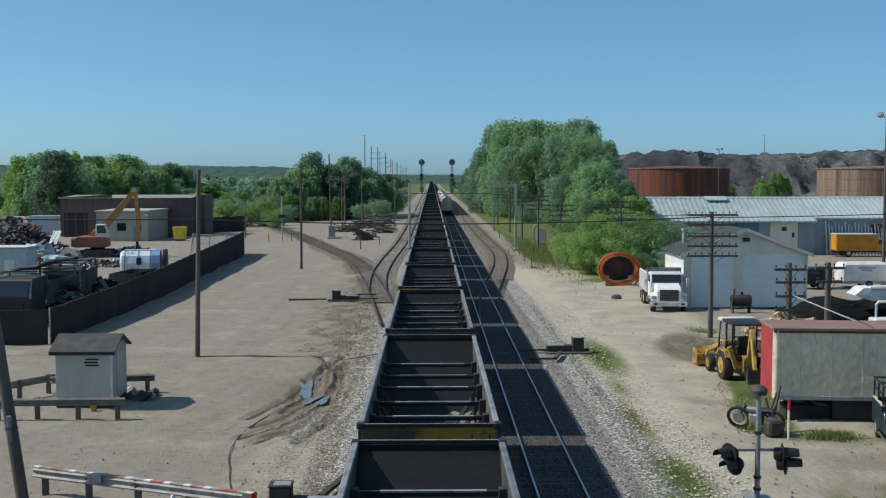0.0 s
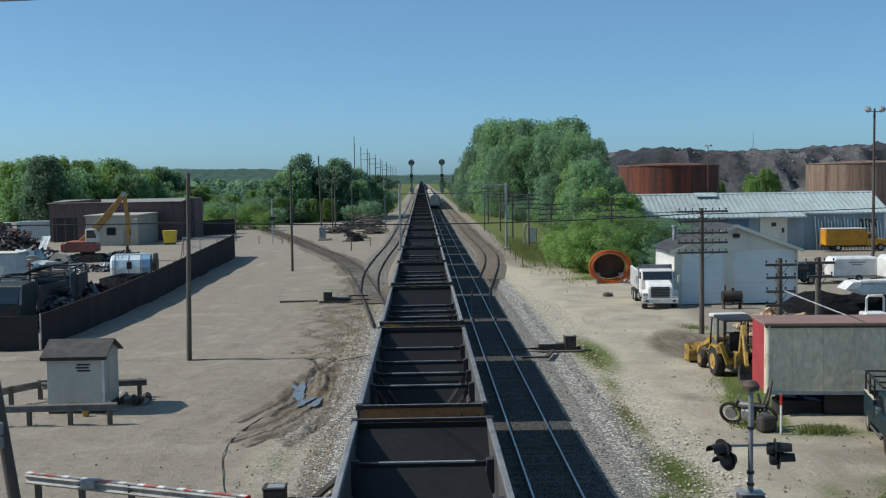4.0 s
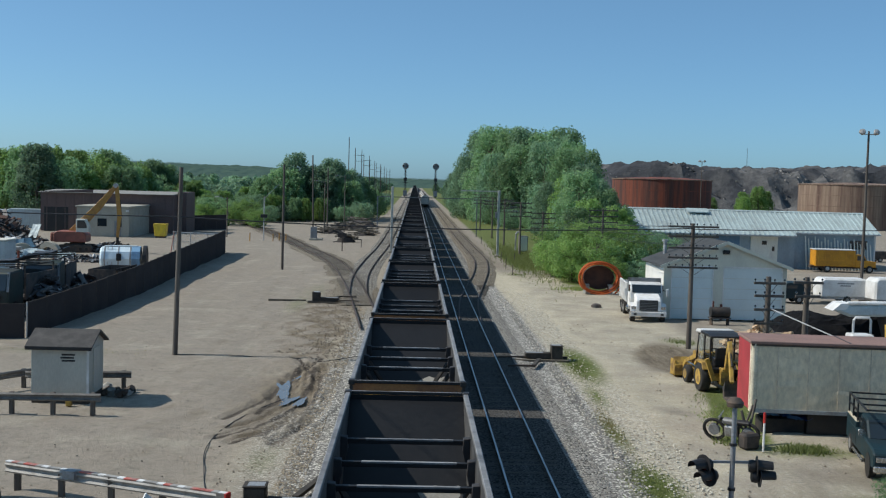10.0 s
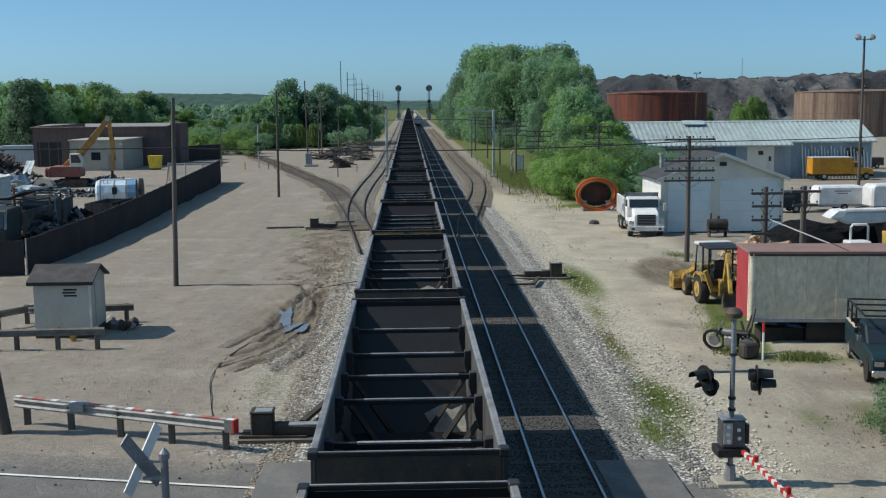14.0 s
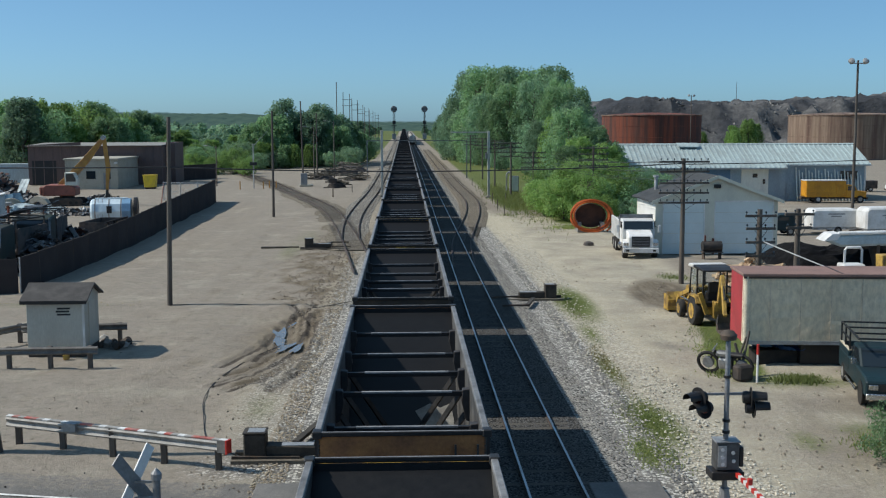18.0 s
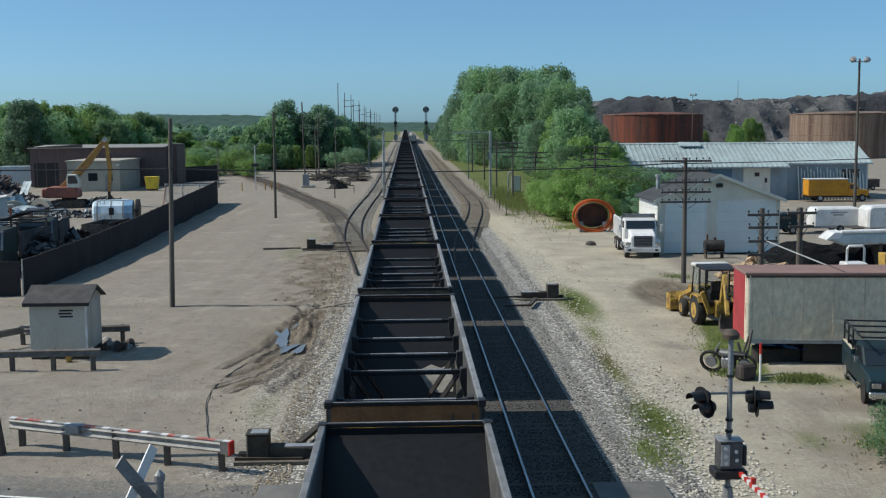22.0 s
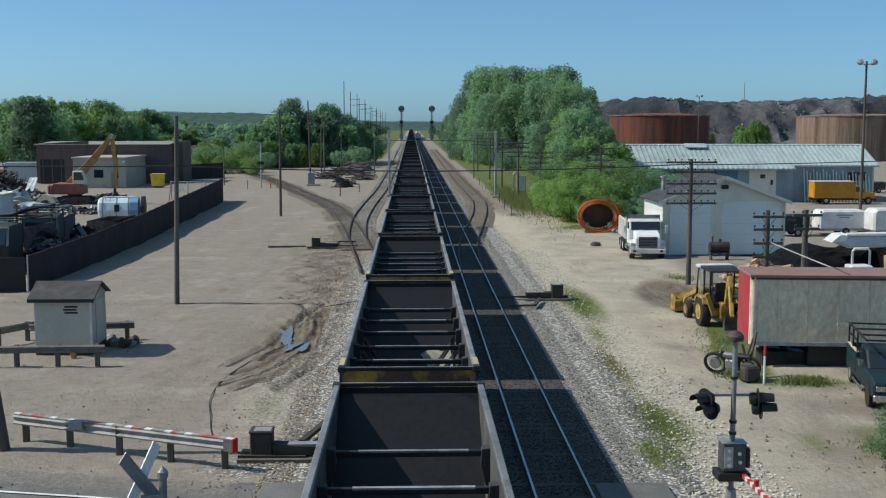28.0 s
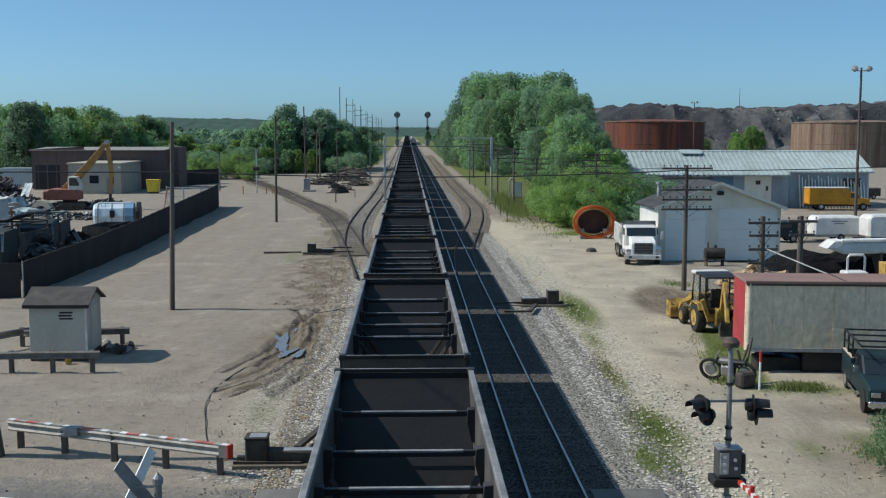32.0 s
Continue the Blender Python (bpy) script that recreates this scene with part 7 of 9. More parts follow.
def box_trailer(m):
    t = thing("box_trailer", m, "old box trailer with a red nose and dented grey sides", "trailer")
    L, WD, Z0, Z1 = 12.4, 2.45, 1.03, 3.82
    nx, nz = 150, 36
    gx, gz = np.meshgrid(np.linspace(0.28, L, nx), np.linspace(Z0, Z1 - 0.1, nz))
    panel = np.abs(np.sin(math.pi * (gx - 1.07) / 1.22)) ** 0.6
    relief = 0.008 * panel * (rough_field(gx, gz * 1.6, 81, 1.1) + 0.6 * rough_field(gx * 0.5, gz * 1.5, 82, 0.8)) + 0.02 * np.exp(-((gz - (Z1 - 0.5 + 0.05 * np.sin(3 * gx))) / 0.06) ** 2) * panel * (rough_field(gx, gz, 83, 1.6) > 0.2)
    v = np.stack([gx, 0.02 + np.clip(relief, -0.035, 0.06), gz], -1).reshape(-1, 3).tolist()
    idx = np.arange(nx * nz).reshape(nz, nx)
    q = np.stack([idx[:-1, :-1], idx[:-1, 1:], idx[1:, 1:], idx[1:, :-1]], -1).reshape(-1, 4).tolist()
    part("side_skin", Shape().add(v, q), TRAILER_SIDE, t, "dented dull grey side skin", smooth=True)
    part("side_liner", Shape().box(0.28, L, 0.085, 0.11, Z0, Z1 - 0.1), TRAILER_SIDE, t)
    part("side_skin", Shape().box(0.05, L, WD - 0.05, WD, Z0, Z1 - 0.1), TRAILER_SIDE, t)
    part("nose", Shape().box(0, 0.06, 0.05, WD - 0.05, Z0, Z1 - 0.05), TRAILER_RED, t, "faded red front panel")
    part("corner_post", Shape().rod((0.15, 0.13, Z0 - 0.05), (0.15, 0.13, Z1 - 0.08), 0.165, 0.165, 16), CREAM, t, "peeling cream corner strip", smooth=True)
    part("rear_door", Shape().box(L - 0.05, L, 0.06, WD - 0.06, Z0, Z1 - 0.1), TRAILER_SIDE, t)
    rf = part("roof", Shape().box(-0.05, L + 0.05, -0.05, WD + 0.05, Z1 - 0.1, Z1 + 0.02), TRAILER_ROOF, t, "rust-red roof", bevel=0.02)
    part("roof_seam", Shape().box(3.9, 3.96, 0.05, WD - 0.05, Z1 + 0.02, Z1 + 0.035), BLACK, rf)
    part("roof_seam", Shape().box(8.0, 8.06, 0.05, WD - 0.05, Z1 + 0.02, Z1 + 0.035), BLACK, rf)
    part("top_rail", Shape().box(0, L, -0.03, 0.0, Z1 - 0.18, Z1 - 0.06), IRON, t)
    part("bottom_rail", Shape().box(0.2, L, -0.03, 0.06, Z0 - 0.1, Z0 + 0.05), GALV, t)
    for i in range(9):
        part("side_seam", Shape().box(1.05 + i * 1.22, 1.09 + i * 1.22, -0.012, 0.0, Z0 + 0.05, Z1 - 0.18), TRAILER_SEAM, t)
    r = random.Random(9)
    for i in range(7):
        x, z = r.uniform(0.8, 8.5), r.choice((Z1 - 0.45, Z1 - 0.6, Z0 + 0.35, Z0 + 0.8, r.uniform(1.8, 3.2)))
        w = r.uniform(0.12, 0.34)
        part("dent", Shape().lathe([(w, 0), (w * 0.6, 0.006), (0.01, 0.008)], 10, pose(x, 0.003, z, 90, 0, 0) @ pose(0, 0, 0, 0, 0, r.uniform(-20, 20)) @ Matrix.Diagonal((1.0, r.uniform(0.25, 0.5), 1, 1))), TRAILER_SIDE, t, smooth=True)
    part("underframe", Shape().box(0.6, L - 0.3, 0.7, 1.75, Z0 - 0.3, Z0 - 0.05), IRON, t)
    for y in (0.5, 1.95):
        part("landing_leg", Shape().box(3.0, 3.2, y - 0.1, y + 0.1, 0.0, Z0 - 0.05), IRON, t)
    for x in (8.6, 9.9):
        for y in (0.45, 2.0):
            k = part("wheel", Shape().lathe([(0.28, -0.22), (0.48, -0.22), (0.52, -0.1), (0.52, 0.1), (0.48, 0.22), (0.28, 0.22)], 18, pose(x, y, 0.52, 90, 0, 0)), TYRE, t, smooth=True)
            part("rim", Shape().lathe([(0.27, -0.23), (0.12, -0.15), (0.12, 0.15), (0.27, 0.23)], 12, pose(x, y, 0.52, 90, 0, 0)), SCRAP_PALE, k)
    # black box, drawn out long, paints the deep shade under the floor
    part("side_box", Shape().box(2.4, 9.0, 0.25, 1.6, 0.05, Z0 - 0.1), BLACK, t, bevel=0.03)


box_trailer(pose(13.72, 43.5, 0, 0, 0, -5))
tp = Shape()
v, f = [], []
for j in range(7):
    for i in range(15):
        v.append((14.4 + i * 0.14, 43.5 + j * 0.16, 0.62 + 0.25 * math.sin(i * 0.9 + j) * 0.4 - j * 0.02 + (0.25 if i < 8 else 0.1)))
f = [(j * 15 + i, j * 15 + i + 1, j * 15 + i + 16, j * 15 + i + 15) for j in range(6) for i in range(14)]
whole("blue_tarp", tp.add(v, f), BLUE_TARP, None, "crumpled blue tarpaulin hung under the box trailer", "tarpaulin", smooth=True)
whole("crate", Shape().box(14.4, 16.2, 43.9, 44.8, 0, 0.6), SCRAP_DARK, None, "dark crate under the box trailer", "crate", bevel=0.03)


def backhoe(m):
    """A backhoe loader; +y is forward, the rear axle over the origin."""
    t = thing("backhoe_loader", m, "worn yellow backhoe loader with a white cab roof", "backhoe loader")
    part("chassis", Shape().box(-0.45, 0.45, -0.6, 3.1, 0.6, 1.1), MACHINE_YELLOW, t, bevel=0.04)
    part("bonnet", Shape().prism([(1.2, 1.05), (1.2, 1.75), (2.9, 1.6), (3.05, 1.05)], -0.45, 0.45, "x"), MACHINE_YELLOW, t, bevel=0.05)
    part("cab_floor", Shape().box(-0.75, 0.75, -0.7, 1.1, 1.0, 1.2), BLACK, t)
    part("cab_roof", Shape().prism([(-0.9, 2.74), (-0.9, 2.82), (-0.3, 2.9), (0.75, 2.92), (0.75, 2.78)], -0.82, 0.82, "x"), BLACK, t, bevel=0.03)
    part("roof_visor", Shape().prism([(0.6, 2.77), (0.6, 2.96), (1.25, 2.93), (1.42, 2.8), (1.3, 2.74)], -0.86, 0.86, "x"), WHITE, t, "white front half of the cab roof", bevel=0.05)
    for x in (-0.75, 0.75):
        for y, dy in ((-0.75, 0.0), (0.15, 0.0), (1.05, 0.35)):
            part("cab_post", Shape().bar((x, y + dy, 1.15), (x, y, 2.78), 0.065, 0.065), BLACK, t)
        part("cab_rail", Shape().bar((x, -0.75, 1.9), (x, 0.15, 1.9), 0.05, 0.05), BLACK, t)
    part("front_glass", Shape().box(-0.7, 0.7, 1.08, 1.1, 1.3, 2.7), CAB_GLASS, t)
    part("side_glass", Shape().box(-0.77, -0.755, 0.3, 1.05, 1.4, 2.7), CAB_GLASS, t)
    part("seat", Shape().box(-0.3, 0.3, -0.1, 0.4, 1.2, 1.65).box(-0.3, 0.3, -0.2, -0.08, 1.6, 2.15), BLACK, t, bevel=0.04)
    part("steering_wheel", Shape().lathe([(0.2, 0), (0.22, 0.03), (0.2, 0.06)], 12, pose(0, 0.75, 1.85, 30, 0, 0), False), BLACK, t)
    for x in (-0.85, 0.85):
        wheel_at(t, x, 0.0, 0.72, 0.45, MACHINE_YELLOW)
        wheel_at(t, x, 2.35, 0.46, 0.3, MACHINE_YELLOW)
        part("loader_arm", Shape().bar((x * 0.75, 1.3, 1.6), (x * 0.75, 3.4, 0.95), 0.12, 0.2).bar((x * 0.75, 3.35, 1.0), (x * 0.75, 3.9, 0.45), 0.12, 0.18), MACHINE_YELLOW, t)
        part("loader_ram", Shape().rod((x * 0.75, 1.4, 0.95), (x * 0.75, 3.0, 0.95), 0.05), CHROME, t)
        part("fender", Shape().prism([(-0.7, 1.2), (-0.5, 1.5), (0.5, 1.5), (0.8, 1.2), (0.7, 1.15), (0.4, 1.42), (-0.4, 1.42), (-0.6, 1.15)], x - 0.2, x + 0.2, "x"), MACHINE_YELLOW, t)
    part("loader_bucket", Shape().prism([(3.8, 0.1), (4.7, 0.05), (4.7, 0.1), (4.0, 0.16), (3.85, 0.6), (4.1, 1.0), (4.05, 1.05), (3.75, 0.65)], -1.1, 1.1, "x").box(-1.1, -1.06, 3.8, 4.6, 0.08, 0.9).box(1.06, 1.1, 3.8, 4.6, 0.08, 0.9), MACHINE_YELLOW, t)
    part("swing_post", Shape().box(-0.25, 0.35, -1.1, -0.6, 0.45, 1.3), MACHINE_YELLOW, t, bevel=0.04)
    part("boom", Shape().bar((0.0, -0.9, 1.0), (-0.1, -1.6, 2.6), 0.2, 0.3), MACHINE_YELLOW, t, bevel=0.02)
    part("dipper", Shape().bar((-0.1, -1.55, 2.65), (-0.25, -2.5, 0.85), 0.18, 0.26), MACHINE_YELLOW, t, bevel=0.02)
    part("boom_ram", Shape().rod((0.0, -1.05, 1.6), (-0.1, -1.75, 2.3), 0.06), CHROME, t)
    part("dipper_ram", Shape().rod((-0.1, -1.5, 2.75), (-0.2, -2.3, 1.6), 0.05), BLACK, t)
    part("backhoe_bucket", Shape().prism([(-2.45, 0.95), (-2.1, 0.55), (-2.25, 0.1), (-2.85, 0.02), (-2.9, 0.1), (-2.4, 0.2), (-2.35, 0.5)], -0.55, 0.1, "x"), SCRAP_DARK, t)
    for x in (-1.0, 1.0):
        part("stabiliser", Shape().bar((x * 0.6, -0.95, 0.7), (x, -1.0, 1.75), 0.14, 0.2), MACHINE_YELLOW, t)
    part("exhaust", Shape().rod((0.25, 2.0, 1.6), (0.25, 2.0, 2.4), 0.05), BLACK, t)


backhoe(pose(15.15, 52.9, 0, 0, 0, 3))


def motorcycle(m):
    t = thing("motorcycle", m, "stripped old motorcycle leaning among weeds", "motorcycle")
    for x in (0.0, 1.35):
        k = part("wheel", Shape().lathe([(0.36, -0.06), (0.44, -0.07), (0.48, 0), (0.44, 0.07), (0.36, 0.06)], 20, pose(x, 0, 0.48, 90, 0, 0), False), TYRE, t, smooth=True)
        part("hub", Shape().lathe([(0.22, -0.08), (0.24, 0), (0.22, 0.08)], 12, pose(x, 0, 0.48, 90, 0, 0)), SIGNAL_GREY, k)
    part("engine", Shape().box(0.45, 0.95, -0.18, 0.18, 0.3, 0.75), SCRAP_PALE, t, bevel=0.05)
    part("tank", Shape().box(0.35, 0.85, -0.15, 0.15, 0.8, 1.02), SCRAP_PALE, t, bevel=0.06)
    part("frame", Shape().tube([(0, 0, 0.48), (0.3, 0, 1.0), (0.9, 0, 0.85), (1.35, 0, 0.48)], 0.04).tube([(0.3, 0, 1.0), (0.5, 0, 0.3), (1.0, 0, 0.3), (1.35, 0, 0.48)], 0.035), BLACK, t)
    part("handlebar", Shape().tube([(0.28, -0.35, 1.15), (0.25, 0, 1.08), (0.28, 0.35, 1.15)], 0.025), SCRAP_PALE, t)
    part("fork", Shape().tube([(0, 0.08, 0.48), (0.28, 0.08, 1.1)], 0.03), SCRAP_PALE, t)
    part("seat", Shape().box(0.85, 1.45, -0.13, 0.13, 0.85, 0.98), BLACK, t, bevel=0.04)


motorcycle(pose(12.1, 42.5, 0, 14, 0, -34))
for a, b, r_ in (((13.15, 41.9, 0), (13.55, 42.1, 1.75), 0.06), ((12.9, 42.0, 0), (13.45, 42.15, 1.5), 0.05), ((13.3, 41.8, 0), (12.95, 42.0, 1.3), 0.07)):
    whole("leaning_post", Shape().rod(a, b, r_, r_ * 0.8, 8), POLE_WOOD, None, "old timber leaning beside the motorcycle", "post", "leaning timbers")
whole("engine_block", Shape().box(-0.35, 0.35, -0.25, 0.25, 0, 0.6), SCRAP_DARK, pose(13.05, 41.2, 0, 0, 0, 20), "rusty engine block on the ground", "engine", bevel=0.08)
p = thing("marker_post", pose(13.45, 40.7, 0), "white marker post with a red top", "marker post")
part("post", Shape().rod((0, 0, 0), (0, 0, 1.1), 0.045, 0.045, 8), WHITE, p)
part("red_top", Shape().rod((0, 0, 1.1), (0, 0, 1.5), 0.055, 0.055, 8), RED, p)

c = thing("conduit_coil", pose(17.05, 99.7, 0) @ Matrix.Diagonal((1.28, 1, 1, 1)), "coil of orange conduit round a rusty open drum", "conduit coil")
for i in range(7):
    rr, yy = (1.48, 1.30, 1.42, 1.36, 1.24, 1.46, 1.33)[i], -0.6 + i * 0.13
    part("conduit_loop", Shape().tube([(rr * math.cos(a) * (1 + 0.035 * math.sin(3 * a + i * 1.7)), yy + 0.09 * math.sin(2 * a + i), 1.5 + rr * math.sin(a)) for a in np.linspace(0, 2 * math.pi, 41)], 0.06, 6), PIPE_ORANGE, c, smooth=True)
part("drum", Shape().lathe([(1.05, -0.1), (1.1, -0.1), (1.1, 0.5), (0.01, 0.52), (0.01, 0.45), (1.04, 0.42), (1.04, -0.05)], 28, pose(0, 0, 1.5, -90, 0, 0), False), CORRODED, c, smooth=True)
part("stand", Shape().box(-0.95, -0.7, -0.4, 1.0, 0, 0.9), SCRAP_PALE, c)
part("stand", Shape().box(0.7, 0.95, -0.4, 1.0, 0, 0.9), SCRAP_PALE, c)
part("loose_end", Shape().tube([(1.2, -0.5, 2.3), (1.55, -0.6, 1.6), (1.45, -0.6, 0.6), (1.1, -0.6, 0.1)], 0.07), PIPE_ORANGE, c)
whole("manhole_lump", Shape().lathe([(0.45, 0), (0.4, 0.22), (0.2, 0.32), (0.01, 0.33)], 10), SCRAP_DARK, pose(15.0, 88.5, 0), "dark lump of tyre rubber on the lane", "tyre")

r = random.Random(3)
wp = thing("firewood_pile", pose(19.5, 60.2, 0), "heap of split pale firewood", "firewood")
for i in range(150):
    x, y = r.uniform(-2.3, 2.3), r.uniform(-1.0, 1.0)
    z = max(0.1, 2.65 * max(0.0, 1 - (x / 2.5) ** 4) * (1 - (y / 1.5) ** 2) * (0.86 + 0.14 * math.cos(3.2 * x)) * r.uniform(0.75, 1.0))
    m = Matrix.Translation((x, y, z)) @ Euler((r.uniform(-0.6, 0.6), r.uniform(-0.6, 0.6), r.uniform(0, 6.28))).to_matrix().to_4x4()
    part("log", Shape().prism([(0, -0.09), (0.12, -0.06), (0.1, 0.08), (-0.02, 0.11), (-0.11, 0.0)], -0.22, 0.22, "x", m), FIREWOOD, wp)
part("core", Shape().lathe([(1.0, 0), (0.9, 0.6), (0.7, 0.85), (0.01, 0.9)], 12, Matrix.Diagonal((2.2, 1.1, 2.3, 1))), FIREWOOD, wp)

# dark machinery and vans between the garage and the trailer
r = random.Random(17)
hp_ = thing("coal_pile", pose(28.6, 69.6, 0), "black heap of coal behind the trailer", "coal heap")
v, f = [], []
for j in range(22):
    for i in range(34):
        x, y = -4.6 + i * 0.28, -3.0 + j * 0.28
        z = 2.9 * max(0, 1 - (x / 4.7) ** 2) ** 0.6 * max(0, 1 - (y / 3.1) ** 2) ** 0.7 * (0.85 + 0.15 * math.sin(1.7 * x)) + r.uniform(-0.1, 0.1)
        v.append((x, y, max(z, -0.02)))
f = [(j * 34 + i, j * 34 + i + 1, j * 34 + i + 35, j * 34 + i + 34) for j in range(21) for i in range(33)]
part("mound", Shape().add(v, f), COAL, hp_, m=Matrix.Diagonal((1.45, 1.0, 0.95, 1)))
b = thing("upturned_hull", pose(30.2, 67.0, 2.6, 0, 0, -3), "pale grey hull-shaped tank lying on the coal heap", "hull")
part("shell", Shape().prism([(-4.2, 0.05), (-3.7, 0.42), (5.5, 0.62), (5.5, -0.1), (-3.2, -0.35)], -0.8, 0.8, "y"), HULL, b, bevel=0.15)
part("top_pipe", Shape().rod((-3.4, -0.75, 0.5), (6.5, -0.75, 0.75), 0.12, 0.12, 10), WHITE, b)
part("nose_cap", Shape().prism([(-4.3, 0.02), (-3.8, 0.46), (-3.2, 0.5), (-3.5, 0.1)], -0.82, 0.82, "y"), WHITE, b)
part("cradle", Shape().box(-1.0, -0.8, -0.7, 0.7, -2.6, -0.2), IRON, b)
part("cradle", Shape().box(3.0, 3.2, -0.7, 0.7, -2.6, -0.1), IRON, b)
w = thing("pipe_arch", pose(23.95, 58.5, 0), "white tubular steel arch standing behind the trailer", "pipe arch")
part("tube", Shape().tube([(0, 0, 0), (0, 0, 3.0), (0.1, 0, 3.14), (0.85, 0, 3.14), (0.95, 0, 3.0), (0.95, 0, 0)], 0.07, 8), WHITE, w, smooth=True)
part("cross_tube", Shape().tube([(0, 0, 2.2), (0.95, 0, 2.2)], 0.05, 8), WHITE, w)
w = thing("white_tote", pose(24.2, 58.2, 0), "white plastic tote on a stand behind the trailer", "tote")
part("tote", Shape().box(-0.6, 0.6, -0.5, 0.5, 1.5, 2.3), WHITE, w, bevel=0.06)
part("stand", Shape().box(-0.5, 0.5, -0.4, 0.4, 0, 1.5), IRON, w)
for i in range(2):
    w = thing("yellow_hopper", pose(25.6 + i * 0.95, 57.0, 0) @ Matrix.Diagonal((0.7, 0.7, 0.86, 1)), "yellow steel bin on a frame behind the trailer", "bin", "yellow bins")
    part("bin", Shape().prism([(-0.6, 3.4), (0.6, 3.4), (0.5, 2.0), (-0.5, 2.0)], -0.6, 0.6, "y"), MACHINE_YELLOW, w, bevel=0.04)
    for x in (-0.45, 0.45):
        part("leg", Shape().box(x - 0.06, x + 0.06, -0.4, 0.4, 0, 2.0), MACHINE_YELLOW, w)


def van(m, paint, words, L=5.2, h=2.3, lettering=True):
    """A plain box van; it faces -x."""
    t = thing("van", m, words, "van", "parked vans")
    part("body", Shape().prism([(0, 0.45), (0, 1.1), (0.9, 1.25), (1.5, h - 0.05), (L, h), (L, 0.45)], -0.95, 0.95, "y"), paint, t, bevel=0.06)
    part("windshield", Shape().prism([(0.95, 1.3), (1.48, h - 0.15), (1.45, h - 0.13), (0.92, 1.32)], -0.8, 0.8, "y"), GLASS, t)
    part("side_window", Shape().prism([(1.3, 1.35), (1.65, h - 0.25), (2.4, h - 0.25), (2.4, 1.35)], -0.965, -0.95, "y"), GLASS, t)
    part("bumper", Shape().box(-0.1, 0, -0.9, 0.9, 0.4, 0.6), IRON, t)
    if lettering:
        for i in range(2):
            part("lettering", Shape().box(2.7 + 0.3 * i, 4.6 - 0.5 * i, -0.962, -0.952, 1.75 - i * 0.22, 1.86 - i * 0.22), BLUE_DOOR, t)
    for x in (0.85, L - 1.0):
        for y in (-0.85, 0.85):
            k = part("wheel", Shape().lathe([(0.2, -0.11), (0.34, -0.11), (0.36, 0), (0.34, 0.11), (0.2, 0.11)], 14, pose(x, y, 0.36, 90, 0, 0)), TYRE, t, smooth=True)
            part("rim", Shape().lathe([(0.19, -0.12), (0.1, -0.08), (0.1, 0.08), (0.19, 0.12)], 10, pose(x, y, 0.36, 90, 0, 0)), SCRAP_PALE, k)


def cargo_trailer(m, words, L=4.6, h=2.2):
    """A windowless enclosed trailer with rounded edges."""
    t = thing("cargo_trailer", m, words, "trailer", "enclosed cargo trailers")
    part("body", Shape().prism([(0.0, 0.5), (0.0, h - 0.35), (0.12, h - 0.12), (0.4, h), (L - 0.3, h), (L, h - 0.2), (L, 0.5)], -1.0, 1.0, "y"), WHITE, t, bevel=0.16)
    part("skirt", Shape().box(0.1, L - 0.1, -1.01, 1.01, 0.42, 0.56), SCRAP_PALE, t)
    for i in range(2):
        part("lettering", Shape().box(1.5 + 0.25 * i, 3.0 - 0.3 * i, -1.012, -1.0, 1.75 - i * 0.2, 1.86 - i * 0.2), SIGNAL_GREY, t)
    part("tongue", Shape().bar((-1.0, 0, 0.45), (0.2, 0, 0.5), 0.1, 0.1), IRON, t)
    for y in (-0.95, 0.95):
        k = part("wheel", Shape().lathe([(0.18, -0.1), (0.33, -0.1), (0.35, 0), (0.33, 0.1), (0.18, 0.1)], 14, pose(L * 0.55, y, 0.35, 90, 0, 0)), TYRE, t, smooth=True)
        part("rim", Shape().lathe([(0.17, -0.11), (0.08, -0.07), (0.08, 0.07), (0.17, 0.11)], 10, pose(L * 0.55, y, 0.35, 90, 0, 0)), SCRAP_PALE, k)


cargo_trailer(pose(36.2, 97, 0), "white enclosed cargo trailer with small grey lettering", 4.4, 2.25)
cargo_trailer(pose(40.2, 95, 0, 0, 0, 4), "tall white box trailer with grey lettering on its side", 6.0, 2.5)
van(pose(31.4, 96, 0), PICKUP_BLUE, "dark van parked behind the garage", 3.6, 1.9, False)
van(pose(47.0, 92, 0), WHITE, "white van at the end of the row", 5.4, 2.3, False)
van(pose(68.0, 152, 0), WHITE, "white truck parked far behind the shed", 6.0, 2.8, False)
van(pose(74.5, 158, 0), OFF_WHITE, "pale truck parked far behind the shed", 7.0, 3.4, False)
van(pose(63.5, 156, 0), SCRAP_DARK, "dark car parked far behind the shed", 4.4, 1.6, False)


